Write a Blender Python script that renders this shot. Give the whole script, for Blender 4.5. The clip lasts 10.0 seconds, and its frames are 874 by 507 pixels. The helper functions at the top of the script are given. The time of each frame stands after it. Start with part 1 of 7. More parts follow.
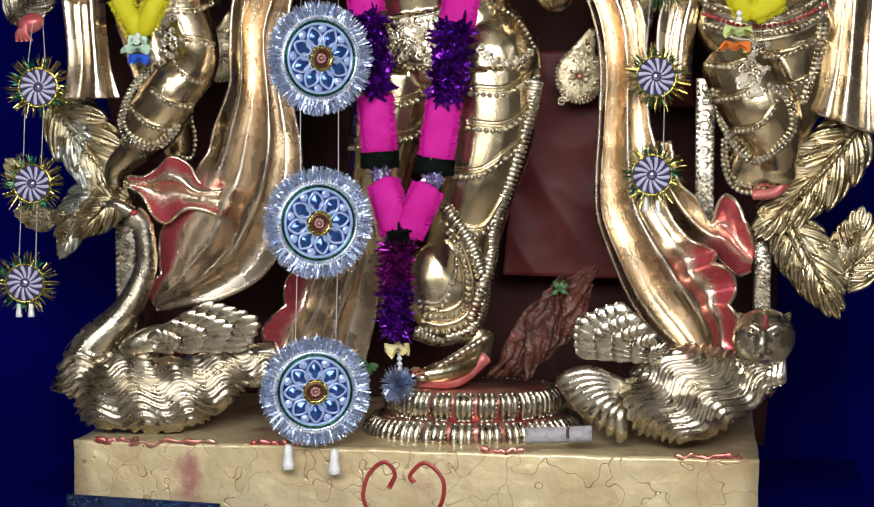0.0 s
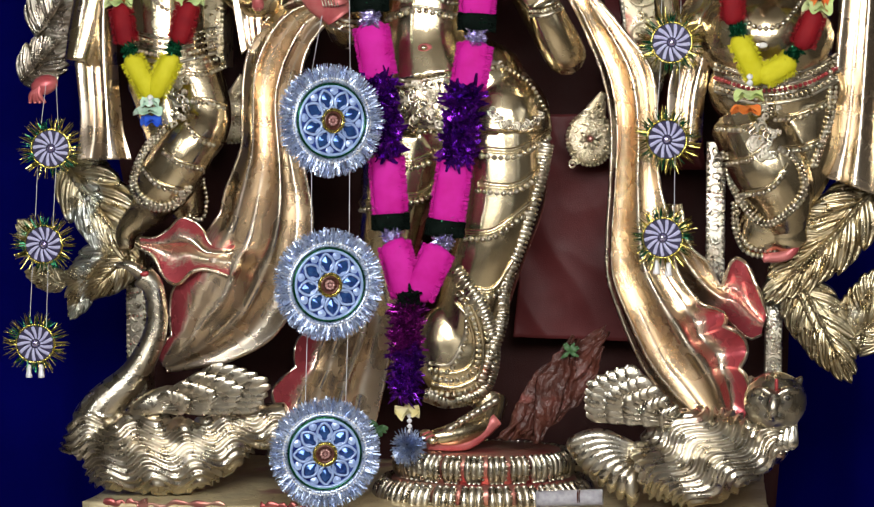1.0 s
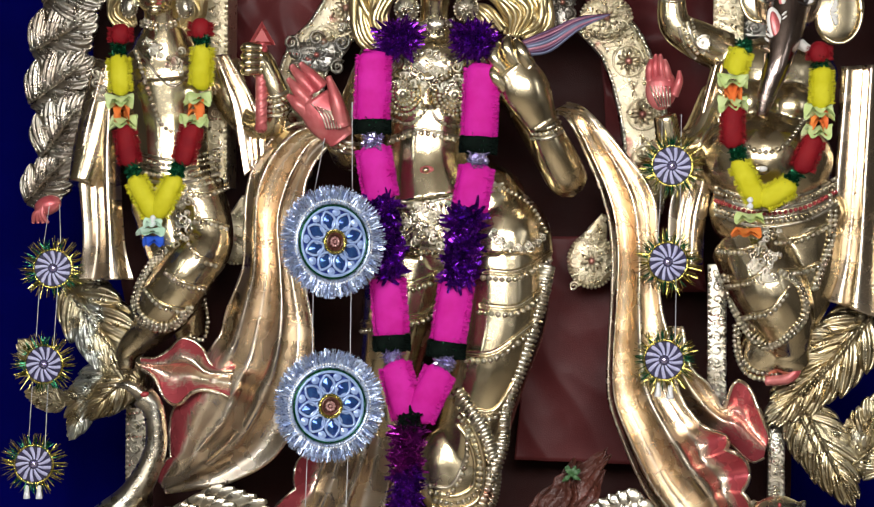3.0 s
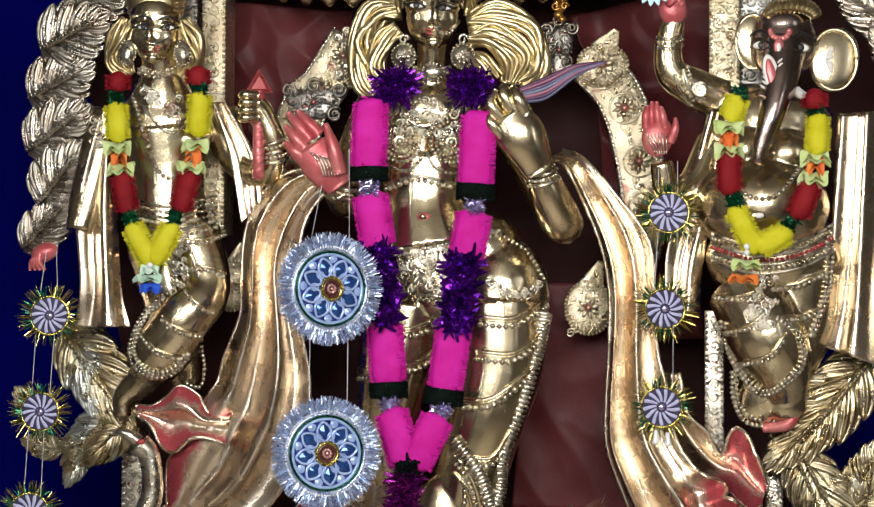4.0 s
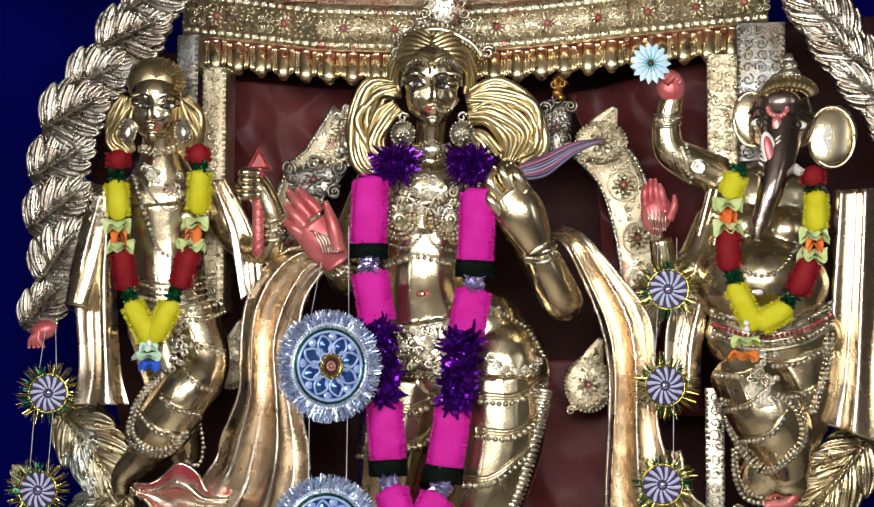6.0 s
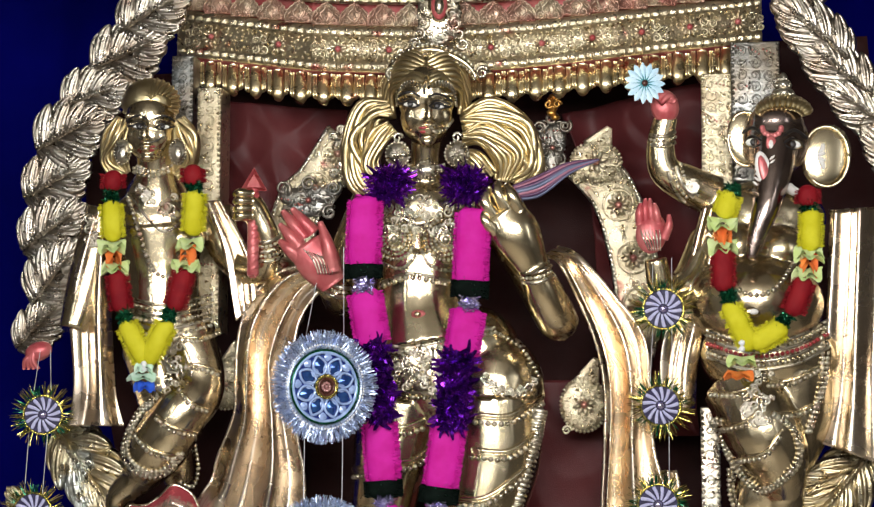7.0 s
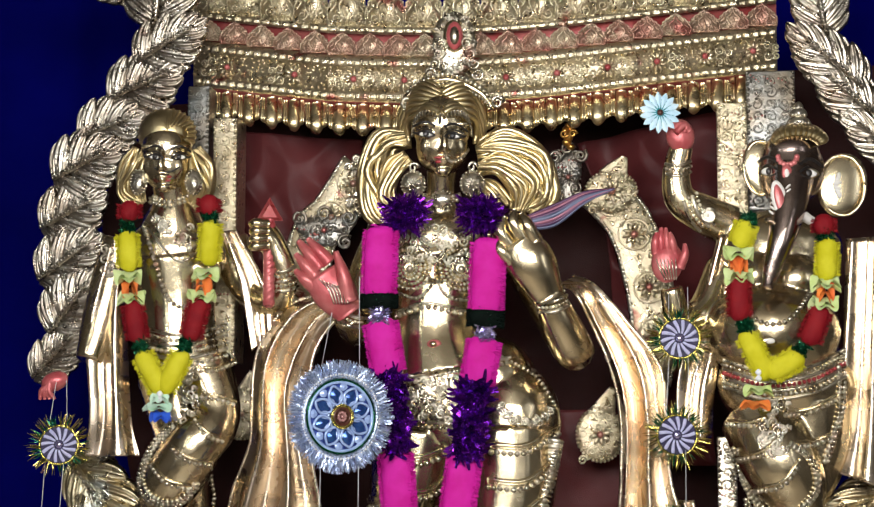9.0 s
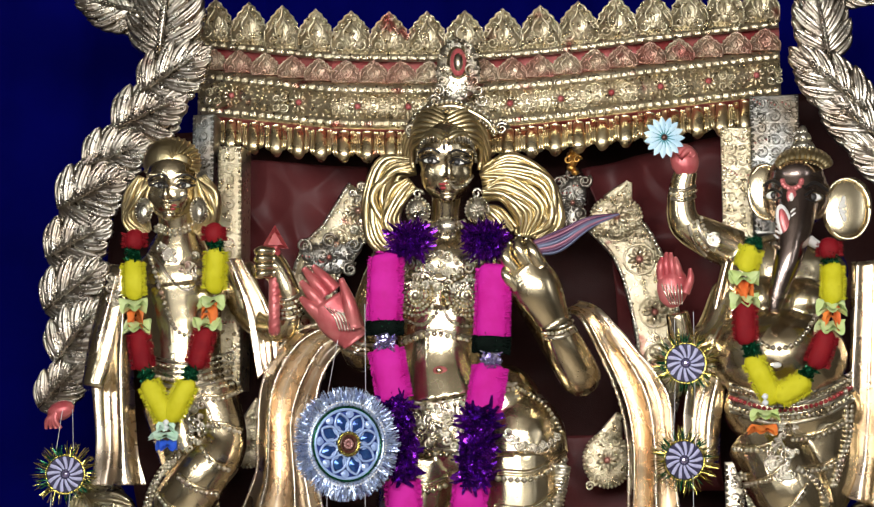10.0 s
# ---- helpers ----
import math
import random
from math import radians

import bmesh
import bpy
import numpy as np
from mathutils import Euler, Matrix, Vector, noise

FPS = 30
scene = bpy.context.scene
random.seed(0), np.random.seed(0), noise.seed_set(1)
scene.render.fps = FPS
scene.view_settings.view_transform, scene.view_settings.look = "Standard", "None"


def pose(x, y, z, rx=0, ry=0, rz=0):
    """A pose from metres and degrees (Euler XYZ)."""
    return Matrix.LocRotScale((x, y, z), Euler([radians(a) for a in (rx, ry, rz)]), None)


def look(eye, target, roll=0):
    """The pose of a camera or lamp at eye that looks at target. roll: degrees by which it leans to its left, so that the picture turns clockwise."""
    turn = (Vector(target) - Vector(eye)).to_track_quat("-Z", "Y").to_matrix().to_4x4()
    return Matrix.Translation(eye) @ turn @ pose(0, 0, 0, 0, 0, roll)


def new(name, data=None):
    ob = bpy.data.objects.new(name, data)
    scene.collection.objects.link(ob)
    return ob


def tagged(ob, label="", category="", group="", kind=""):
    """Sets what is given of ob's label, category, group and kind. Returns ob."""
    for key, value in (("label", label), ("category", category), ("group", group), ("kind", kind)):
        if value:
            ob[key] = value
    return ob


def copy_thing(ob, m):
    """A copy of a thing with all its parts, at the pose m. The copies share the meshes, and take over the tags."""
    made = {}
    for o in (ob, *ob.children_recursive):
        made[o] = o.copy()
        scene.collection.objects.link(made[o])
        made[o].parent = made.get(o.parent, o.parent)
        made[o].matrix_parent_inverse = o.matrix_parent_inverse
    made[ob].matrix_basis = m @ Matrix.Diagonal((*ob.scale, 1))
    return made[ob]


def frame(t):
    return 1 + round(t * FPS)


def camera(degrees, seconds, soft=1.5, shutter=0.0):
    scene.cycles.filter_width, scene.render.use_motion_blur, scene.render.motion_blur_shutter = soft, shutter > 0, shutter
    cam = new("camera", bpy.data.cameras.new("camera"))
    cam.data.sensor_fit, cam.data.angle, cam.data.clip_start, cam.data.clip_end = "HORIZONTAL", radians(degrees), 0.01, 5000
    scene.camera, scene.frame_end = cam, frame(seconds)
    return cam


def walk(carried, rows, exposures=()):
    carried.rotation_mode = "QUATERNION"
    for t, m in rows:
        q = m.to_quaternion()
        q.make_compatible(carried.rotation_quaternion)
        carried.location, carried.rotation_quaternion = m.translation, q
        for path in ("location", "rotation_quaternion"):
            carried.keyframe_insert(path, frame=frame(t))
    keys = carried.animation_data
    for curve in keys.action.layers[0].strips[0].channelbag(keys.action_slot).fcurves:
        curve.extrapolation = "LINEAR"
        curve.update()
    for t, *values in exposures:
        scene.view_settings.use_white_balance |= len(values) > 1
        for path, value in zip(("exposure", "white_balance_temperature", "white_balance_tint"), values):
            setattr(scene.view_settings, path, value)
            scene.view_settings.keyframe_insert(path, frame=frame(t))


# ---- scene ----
cam = camera(28.0, 10.0, soft=1.3)
PATH = [
    (0.0, pose(0, -3.66, 1.5, 84.573, 0, -0.412) @ pose(0, 0, 0, 0, 0, -0.108)),
    (0.5, pose(0, -3.66, 1.5, 85.407, 0, -0.141) @ pose(0, 0, 0, 0, 0, -0.014)),
    (1.0, pose(0, -3.66, 1.5, 86.601, 0, -0.067) @ pose(0, 0, 0, 0, 0, 0.062)),
    (1.5, pose(0, -3.66, 1.5, 87.711, 0, 0.074) @ pose(0, 0, 0, 0, 0, -0.044)),
    (2.0, pose(0, -3.66, 1.5, 88.717, 0, 0.035) @ pose(0, 0, 0, 0, 0, 0.140)),
    (2.5, pose(0, -3.66, 1.5, 89.762, 0, 0.020) @ pose(0, 0, 0, 0, 0, 0.265)),
    (4.0, pose(0, -3.66, 1.5, 92.098, 0, -0.106) @ pose(0, 0, 0, 0, 0, 0.253)),
    (4.5, pose(0, -3.66, 1.5, 93.088, 0, -0.042) @ pose(0, 0, 0, 0, 0, 0.016)),
    (5.0, pose(0, -3.66, 1.5, 93.620, 0, 0.000) @ pose(0, 0, 0, 0, 0, 0.183)),
    (5.5, pose(0, -3.66, 1.5, 94.241, 0, -0.045) @ pose(0, 0, 0, 0, 0, 0.227)),
    (7.0, pose(0, -3.66, 1.5, 95.280, 0, -0.276) @ pose(0, 0, 0, 0, 0, 0.023)),
    (7.5, pose(0, -3.66, 1.5, 95.961, 0, 0.106) @ pose(0, 0, 0, 0, 0, -0.139)),
    (8.0, pose(0, -3.66, 1.5, 96.245, 0, -0.136) @ pose(0, 0, 0, 0, 0, -0.116)),
    (8.5, pose(0, -3.66, 1.5, 96.247, 0, 0.094) @ pose(0, 0, 0, 0, 0, 0.085)),
    (9.0, pose(0, -3.66, 1.5, 96.247, 0, 0.238) @ pose(0, 0, 0, 0, 0, -0.010)),
    (9.5, pose(0, -3.66, 1.5, 96.555, 0, 0.378) @ pose(0, 0, 0, 0, 0, -0.444)),
    (10.0, pose(0, -3.66, 1.5, 97.112, 0, 0.407) @ pose(0, 0, 0, 0, 0, -0.407)),
]
walk(cam, PATH)

# ---- light: a dim hall, panel and side tubes inferred from highlights, an added fill lamp ----
world = bpy.data.worlds.new("hall_air")
scene.world = world
world.use_nodes = True
world.node_tree.nodes["Background"].inputs[0].default_value = (0.02, 0.022, 0.03, 1)
world.node_tree.nodes["Background"].inputs[1].default_value = 0.5
scene.view_settings.exposure = 0.0


def lamp(name, eye, target, sx, sy, power, colour):
    data = bpy.data.lights.new(name, "AREA")
    data.shape, data.size, data.size_y, data.energy, data.color = "RECTANGLE", sx, sy, power, colour
    ob = new(name, data)
    ob.matrix_world = look(eye, target)
    return ob


lamp("flood_panel", (-0.15, -3.3, 2.22), (0.0, 0, 1.35), 2.3, 0.75, 120, (0.98, 0.96, 0.94))
lamp("tube_lamp_west", (-2.1, -2.6, 2.3), (0, 0, 1.5), 0.12, 1.2, 8, (0.92, 0.96, 1.0))
lamp("tube_lamp_east", (2.3, -2.6, 2.3), (0, 0, 1.5), 0.12, 1.2, 4, (0.95, 0.97, 1.0))
# no known source: added overhead to fill the gold's reflections
lamp("unseen_fill_lamp", (0.0, -4.4, 3.1), (0.0, -4.5, 0), 1.2, 0.2, 14, (0.96, 0.96, 0.94))


# ---- materials ----
def mat(name, a, b, metal=0.0, rough=(0.3, 0.5), scale=12, fine=180, bump=0.2, dist=0.002, c=None, cover=0.6, spec=0.5, sheen=0.0, stretch=(1, 1, 1)):
    """Two tones by coarse noise, an optional third in worn patches, fine grain in the relief and the gloss."""
    m = bpy.data.materials.new(name)
    m.use_nodes = True
    n, l = m.node_tree.nodes, m.node_tree.links
    p = n["Principled BSDF"]
    geo = n.new("ShaderNodeNewGeometry")
    mp = n.new("ShaderNodeMapping")
    mp.inputs["Scale"].default_value = stretch
    l.new(geo.outputs["Position"], mp.inputs["Vector"])

    def noisy(s, d=4):
        k = n.new("ShaderNodeTexNoise")
        k.inputs["Scale"].default_value, k.inputs["Detail"].default_value = s, d
        l.new(mp.outputs[0], k.inputs["Vector"])
        return k.outputs["Fac"]

    def mix(fac, x, y):
        k = n.new("ShaderNodeMix")
        k.data_type = "RGBA"
        l.new(fac, k.inputs[0])
        for s, q in ((k.inputs[6], x), (k.inputs[7], y)):
            if isinstance(q, tuple):
                s.default_value = (*q, 1)
            else:
                l.new(q, s)
        return k.outputs[2]

    def remap(x, lo, hi, a0=0.0, a1=1.0):
        k = n.new("ShaderNodeMapRange")
        l.new(x, k.inputs[0])
        for i, q in enumerate((lo, hi, a0, a1)):
            k.inputs[1 + i].default_value = q
        return k.outputs[0]

    coarse, grain = noisy(scale, 5), noisy(fine, 3)
    col = mix(remap(coarse, 0.35, 0.65), a, b)
    if c:
        col = mix(remap(noisy(scale * 0.55 + 2.3, 6), cover, cover + 0.09), col, c)
    l.new(col, p.inputs["Base Color"])
    p.inputs["Metallic"].default_value = metal
    p.inputs["Specular IOR Level"].default_value = spec
    p.inputs["Sheen Weight"].default_value = sheen
    l.new(remap(noisy(scale * 3, 5), 0.3, 0.7, *rough), p.inputs["Roughness"])
    bp = n.new("ShaderNodeBump")
    bp.inputs["Strength"].default_value, bp.inputs["Distance"].default_value = bump, dist
    l.new(grain, bp.inputs["Height"])
    l.new(bp.outputs[0], p.inputs["Normal"])
    return m


GOLD = mat("burnished_gold", (0.70, 0.60, 0.40), (0.60, 0.49, 0.31), 1.0, (0.20, 0.29), 9, 26, 0.03, 0.002)
# rosy scarf gold, lightened to carry the broad highlights of the facing folds
ROSY_LIT = mat("rosy_gold_lit", (0.86, 0.75, 0.59), (0.74, 0.60, 0.45), 1.0, (0.20, 0.33), 7, 26, 0.05, 0.002)
PALE = mat("pale_gilt", (0.62, 0.58, 0.48), (0.46, 0.40, 0.30), 1.0, (0.20, 0.38), 16, 120, 0.25, 0.003, (0.44, 0.26, 0.20), 0.65)
CARVED = mat("carved_gilt", (0.72, 0.64, 0.46), (0.56, 0.47, 0.31), 0.95, (0.22, 0.42), 22, 260, 0.5, 0.004, (0.42, 0.12, 0.10), 0.62)
SILVERY = mat("silvered_gilt", (0.26, 0.27, 0.26), (0.24, 0.20, 0.15), 0.95, (0.26, 0.44), 14, 200, 0.4, 0.003)
HAIR = mat("hair_gold", (0.74, 0.62, 0.36), (0.58, 0.46, 0.24), 1.0, (0.28, 0.42), 12, 140, 0.2, 0.003)
RED = mat("red_lacquer", (0.28, 0.018, 0.025), (0.36, 0.05, 0.05), 0.1, (0.25, 0.45), 14, 160, 0.2, 0.002)
PINK = mat("red_palm_paint", (0.44, 0.07, 0.08), (0.54, 0.17, 0.16), 0.3, (0.28, 0.45), 20, 160, 0.2, 0.002)
ROSE = mat("rose_gilt", (0.54, 0.34, 0.25), (0.44, 0.10, 0.10), 0.8, (0.27, 0.44), 10, 140, 0.2, 0.002)
DARK = mat("black_paint", (0.012, 0.010, 0.010), (0.02, 0.016, 0.014), 0.0, (0.3, 0.5), 20, 200, 0.1)
WHITE = mat("white_paint", (0.78, 0.76, 0.72), (0.7, 0.68, 0.64), 0.0, (0.4, 0.6), 20, 200, 0.2)
MAROON = mat("maroon_satin", (0.070, 0.013, 0.014), (0.115, 0.026, 0.027), 0.0, (0.34, 0.55), 5, 400, 0.3, 0.002, spec=0.15)
NAVY = mat("navy_cloth", (0.0006, 0.001, 0.085), (0.001, 0.0014, 0.115), 0.0, (0.8, 0.95), 3, 700, 0.4, 0.001, spec=0.02)
# unseen surfaces: dark walls for contrast, a light floor to brighten the lower gold
PLASTER = mat("unseen_plaster", (0.13, 0.11, 0.09), (0.09, 0.08, 0.065), 0.0, (0.7, 0.9), 2, 60, 0.2)
FLOOR_BOUNCE = mat("bounce_floor", (0.52, 0.46, 0.38), (0.42, 0.37, 0.30), 0.0, (0.3, 0.5), 3, 60, 0.2)
FOIL = mat("worn_gold_foil", (0.76, 0.65, 0.40), (0.56, 0.43, 0.24), 0.35, (0.30, 0.5), 7, 18, 0.7, 0.010, (0.46, 0.22, 0.19), 0.60)


def cracked(m):
    """Fine irregular cracks in the foil, cut into its relief and colour."""
    n, l = m.node_tree.nodes, m.node_tree.links
    p = n["Principled BSDF"]
    geo, nz, mx = n.new("ShaderNodeNewGeometry"), n.new("ShaderNodeTexNoise"), n.new("ShaderNodeVectorMath")
    nz.inputs["Scale"].default_value = 9
    mx.operation = "MULTIPLY_ADD"
    mx.inputs[1].default_value = (0.34, 0.34, 0.34)
    l.new(geo.outputs["Position"], nz.inputs["Vector"])
    l.new(nz.outputs["Color"], mx.inputs[0])
    l.new(geo.outputs["Position"], mx.inputs[2])
    vo, rm, mi = n.new("ShaderNodeTexVoronoi"), n.new("ShaderNodeMapRange"), n.new("ShaderNodeMix")
    vo.feature = "DISTANCE_TO_EDGE"
    vo.inputs["Scale"].default_value = 8
    rm.inputs[1].default_value, rm.inputs[2].default_value = 0.0, 0.010
    mi.data_type = "RGBA"
    l.new(mx.outputs[0], vo.inputs["Vector"])
    l.new(vo.outputs["Distance"], rm.inputs[0])
    l.new(rm.outputs[0], mi.inputs[0])
    mi.inputs[6].default_value = (0.34, 0.22, 0.12, 1)
    l.new(p.inputs["Base Color"].links[0].from_socket, mi.inputs[7])
    l.new(mi.outputs[2], p.inputs["Base Color"])
    bp = n.new("ShaderNodeBump")
    bp.inputs["Strength"].default_value, bp.inputs["Distance"].default_value = 0.5, 0.003
    l.new(rm.outputs[0], bp.inputs["Height"])
    l.new(p.inputs["Normal"].links[0].from_socket, bp.inputs["Normal"])
    l.new(bp.outputs[0], p.inputs["Normal"])


cracked(FOIL)

# ---- building in pixels of the level camera view: 1 unit is 1.164 mm at d 0; u right, v up from eye level, d away from the viewer ----
UNIT = 3.66 / 3144.4


SLANT = 0.15  # the shrine stands turned: its right side is nearer


# spreads with depth so (u, v) keeps its place in the camera's view
def at(u, v, d=0.0):
    d = d - SLANT * u
    k = 1 + d / 3144.4
    return Vector((u * UNIT * k, d * UNIT, 1.5 + v * UNIT * k))


def part(name, bm, material, parent=None, label="", smooth=True):
    me = bpy.data.meshes.new(name)
    bm.normal_update()
    bm.to_mesh(me)
    bm.free()
    for m in material if isinstance(material, (list, tuple)) else [material]:
        me.materials.append(m)
    if smooth:
        for f in me.polygons:
            f.use_smooth = True
    ob = new(name, me)
    ob.parent = parent
    if label:
        ob["label"] = label
    return ob


def thing(name, label, category, group="", kind=""):
    return tagged(new(name), label, category, group, kind)


def glide(pts, n):
    """n+1 points on a smooth curve through pts (Catmull-Rom), any dimension."""
    p = np.array([list(q) for q in pts], float)
    if len(p) == 2:
        return [p[0] + (p[1] - p[0]) * i / n for i in range(n + 1)]
    p = np.vstack([2 * p[0] - p[1], p, 2 * p[-1] - p[-2]])
    out = []
    for i in range(n + 1):
        s = i / n * (len(p) - 3)
        k = min(int(s), len(p) - 4)
        t = s - k
        a, b, c, d = p[k:k + 4]
        out.append(0.5 * (2 * b + (c - a) * t + (2 * a - 5 * b + 4 * c - d) * t * t + (3 * b - a - 3 * c + d) * t ** 3))
    return out


def sweep(bm, pts, seg=8, n=None, flat=1.0, mi=0, world=False, caps=True):
    """A tapering round bar through (u, v, d, radius) rows; flat squeezes it in depth."""
    n = n or max(4, (len(pts) - 1) * 4)
    rows = glide(pts, n) if len(pts) > 1 else pts
    pos = [Vector(r[:3]) if world else at(*r[:3]) for r in rows]
    sc = 1.0 if world else UNIT
    rings = []
    for i, c in enumerate(pos):
        tan = (pos[min(i + 1, n)] - pos[max(i - 1, 0)]).normalized()
        side = tan.cross(Vector((0, 1, 0)))
        side = side.normalized() if side.length > 0.05 else Vector((1, 0, 0))
        out = side.cross(tan).normalized()
        r = max(rows[i][3], 0.02 if not world else 0.00002) * sc
        rings.append([bm.verts.new(c + side * (r * math.cos(a)) + out * (r * flat * math.sin(a))) for a in (2 * math.pi * j / seg for j in range(seg))])
    for a, b in zip(rings, rings[1:]):
        for j in range(seg):
            bm.faces.new((a[j], a[(j + 1) % seg], b[(j + 1) % seg], b[j])).material_index = mi
    if caps:
        bm.faces.new(rings[0]).material_index = mi
        bm.faces.new(rings[-1][::-1]).material_index = mi


def blob(bm, u, v, d, ru, rv, rd, turn=0.0, mi=0, fine=3):
    """An ellipsoid, turned clockwise-negative in the view's plane."""
    c = at(u, v, d)
    m = Matrix.Translation(c) @ Matrix.Rotation(radians(-turn), 4, "Y") @ Matrix.Diagonal((ru * UNIT, rd * UNIT, rv * UNIT, 1))
    made = bmesh.ops.create_icosphere(bm, subdivisions=fine, radius=1, matrix=m)
    for x in made["verts"]:
        for f in x.link_faces:
            f.material_index = mi


def bead(bm, c, r, mi=0):
    vs = [bm.verts.new(c + Vector(o) * r) for o in ((1, 0, 0), (0, -1, 0), (-1, 0, 0), (0, 0, 1), (0, 0, -1), (0.6, -0.6, 0.6), (-0.6, -0.6, 0.6), (-0.6, -0.6, -0.6), (0.6, -0.6, -0.6))]
    for a, b, c2 in ((1, 5, 6), (1, 6, 7), (1, 7, 8), (1, 8, 5), (5, 0, 3), (5, 3, 6), (6, 3, 2), (6, 2, 7), (7, 2, 4), (7, 4, 8), (8, 4, 0), (8, 0, 5)):
        bm.faces.new((vs[a], vs[c2], vs[b])).material_index = mi


def beads(bm, pts, r, gap=None, mi=0, push=0.0):
    """A string of beads along (u, v, d) points."""
    q = [at(*p[:3]) for p in glide(pts, max(8, len(pts) * 10))]
    step, left = (gap or 2.1 * r) * UNIT, 0.0
    for a, b in zip(q, q[1:]):
        ln = (b - a).length
        while left < ln:
            bead(bm, a + (b - a) * (left / ln) + Vector((0, -push * UNIT, 0)), r * UNIT, mi)
            left += step
        left -= ln


def box(bm, u0, v0, d0, u1, v1, d1, mi=0, bevel=0.0):
    """A block between two corners given in the camera view, square to the shrine's front."""
    a, b = at(u0, v0, d0), at(u1, v1, d0)
    lo, hi = [(at(u0, v, d0).z + at(u1, v, d0).z) / 2 for v in (v0, v1)]
    run = Vector((b.x - a.x, b.y - a.y, 0))
    deep = Vector((-run.y, run.x, 0)).normalized() * ((d1 - d0) * UNIT)
    p = Vector((a.x, a.y, 0))
    m = Matrix((((run.x), deep.x, 0, p.x + run.x / 2 + deep.x / 2), (run.y, deep.y, 0, p.y + run.y / 2 + deep.y / 2), (0, 0, hi - lo, (lo + hi) / 2), (0, 0, 0, 1)))
    made = bmesh.ops.create_cube(bm, size=1, matrix=m)
    for w in made["verts"]:
        for f in w.link_faces:
            f.material_index = mi
    if bevel:
        ed = list({e for w in made["verts"] for e in w.link_edges})
        bmesh.ops.bevel(bm, geom=ed, offset=bevel * UNIT, segments=2, affect="EDGES", profile=0.6)


def drape(bm, left, right, folds=3, amp=14, depth=0.0, thick=9, n=40, w=18, ends=(1.0, 1.0), mi=0):
    """Cloth carved in wood between two edge curves of (u, v) or (u, v, d), thrown into folds."""
    lo, ro = [glide([(*p, 0)[:3] for p in c], n) for c in (left, right)]
    rows = []
    for i in range(n + 1):
        t = i / n
        a = amp * (ends[0] + (ends[1] - ends[0]) * t)
        ring = []
        for side in (0, 1):
            for j in range(w + 1):
                s = j / w if side == 0 else 1 - j / w
                p = lo[i] * (1 - s) + ro[i] * s
                wave = -a * (math.sin(math.pi * s) * 0.6 + 0.6 * math.sin(2 * math.pi * folds * s + 1.8 * t) + 0.10 * math.sin(2 * math.pi * (folds * 1.6 + 0.7) * s + 4 * t) + 0.15 * math.sin(5 * t + 3 * s))
                ring.append(bm.verts.new(at(p[0], p[1], p[2] + depth + wave + (thick if side else 0))))
        rows.append(ring)
    k = len(rows[0])
    for i, (a, b) in enumerate(zip(rows, rows[1:])):
        for j in range(k):
            f = bm.faces.new((a[j], b[j], b[(j + 1) % k], a[(j + 1) % k]))
            f.material_index = mi
    bm.faces.new(rows[0])
    bm.faces.new(rows[-1][::-1])


def lathe(bm, u, v, d, prof, seg=24, mi=0):
    """A turned form about an upright axis: (radius, height) rows."""
    c = at(u, v, d)
    rings = [[bm.verts.new(c + Vector((r * UNIT * math.cos(a), r * UNIT * math.sin(a), h * UNIT))) for a in (2 * math.pi * j / seg for j in range(seg))] for r, h in prof]
    for a, b in zip(rings, rings[1:]):
        for j in range(seg):
            bm.faces.new((a[j], a[(j + 1) % seg], b[(j + 1) % seg], b[j])).material_index = mi


def fused(bm, voxel=3.6, rounds=4):
    """Melts overlapping forms into one skin and gives it back as a bmesh."""
    me = bpy.data.meshes.new("rough")
    bmesh.ops.recalc_face_normals(bm, faces=bm.faces)
    bm.to_mesh(me)
    bm.free()
    ob = new("rough", me)
    r = ob.modifiers.new("melt", "REMESH")
    r.mode, r.voxel_size = "VOXEL", voxel * UNIT
    s = ob.modifiers.new("soften", "SMOOTH")
    s.factor, s.iterations = 0.5, rounds
    out = bmesh.new()
    out.from_mesh(ob.evaluated_get(bpy.context.evaluated_depsgraph_get()).to_mesh())
    bpy.data.objects.remove(ob)
    bpy.data.meshes.remove(me)
    return out


# ---- the hall: only the blue north side is in view, the rest is added for reflections ----
def slab(name, x0, y0, z0, x1, y1, z1, material):
    bm = bmesh.new()
    bmesh.ops.create_cube(bm, size=1, matrix=Matrix.Translation(((x0 + x1) / 2, (y0 + y1) / 2, (z0 + z1) / 2)) @ Matrix.Diagonal((x1 - x0, y1 - y0, z1 - z0, 1)))
    return tagged(part(name, bm, material, smooth=False), kind="structure")


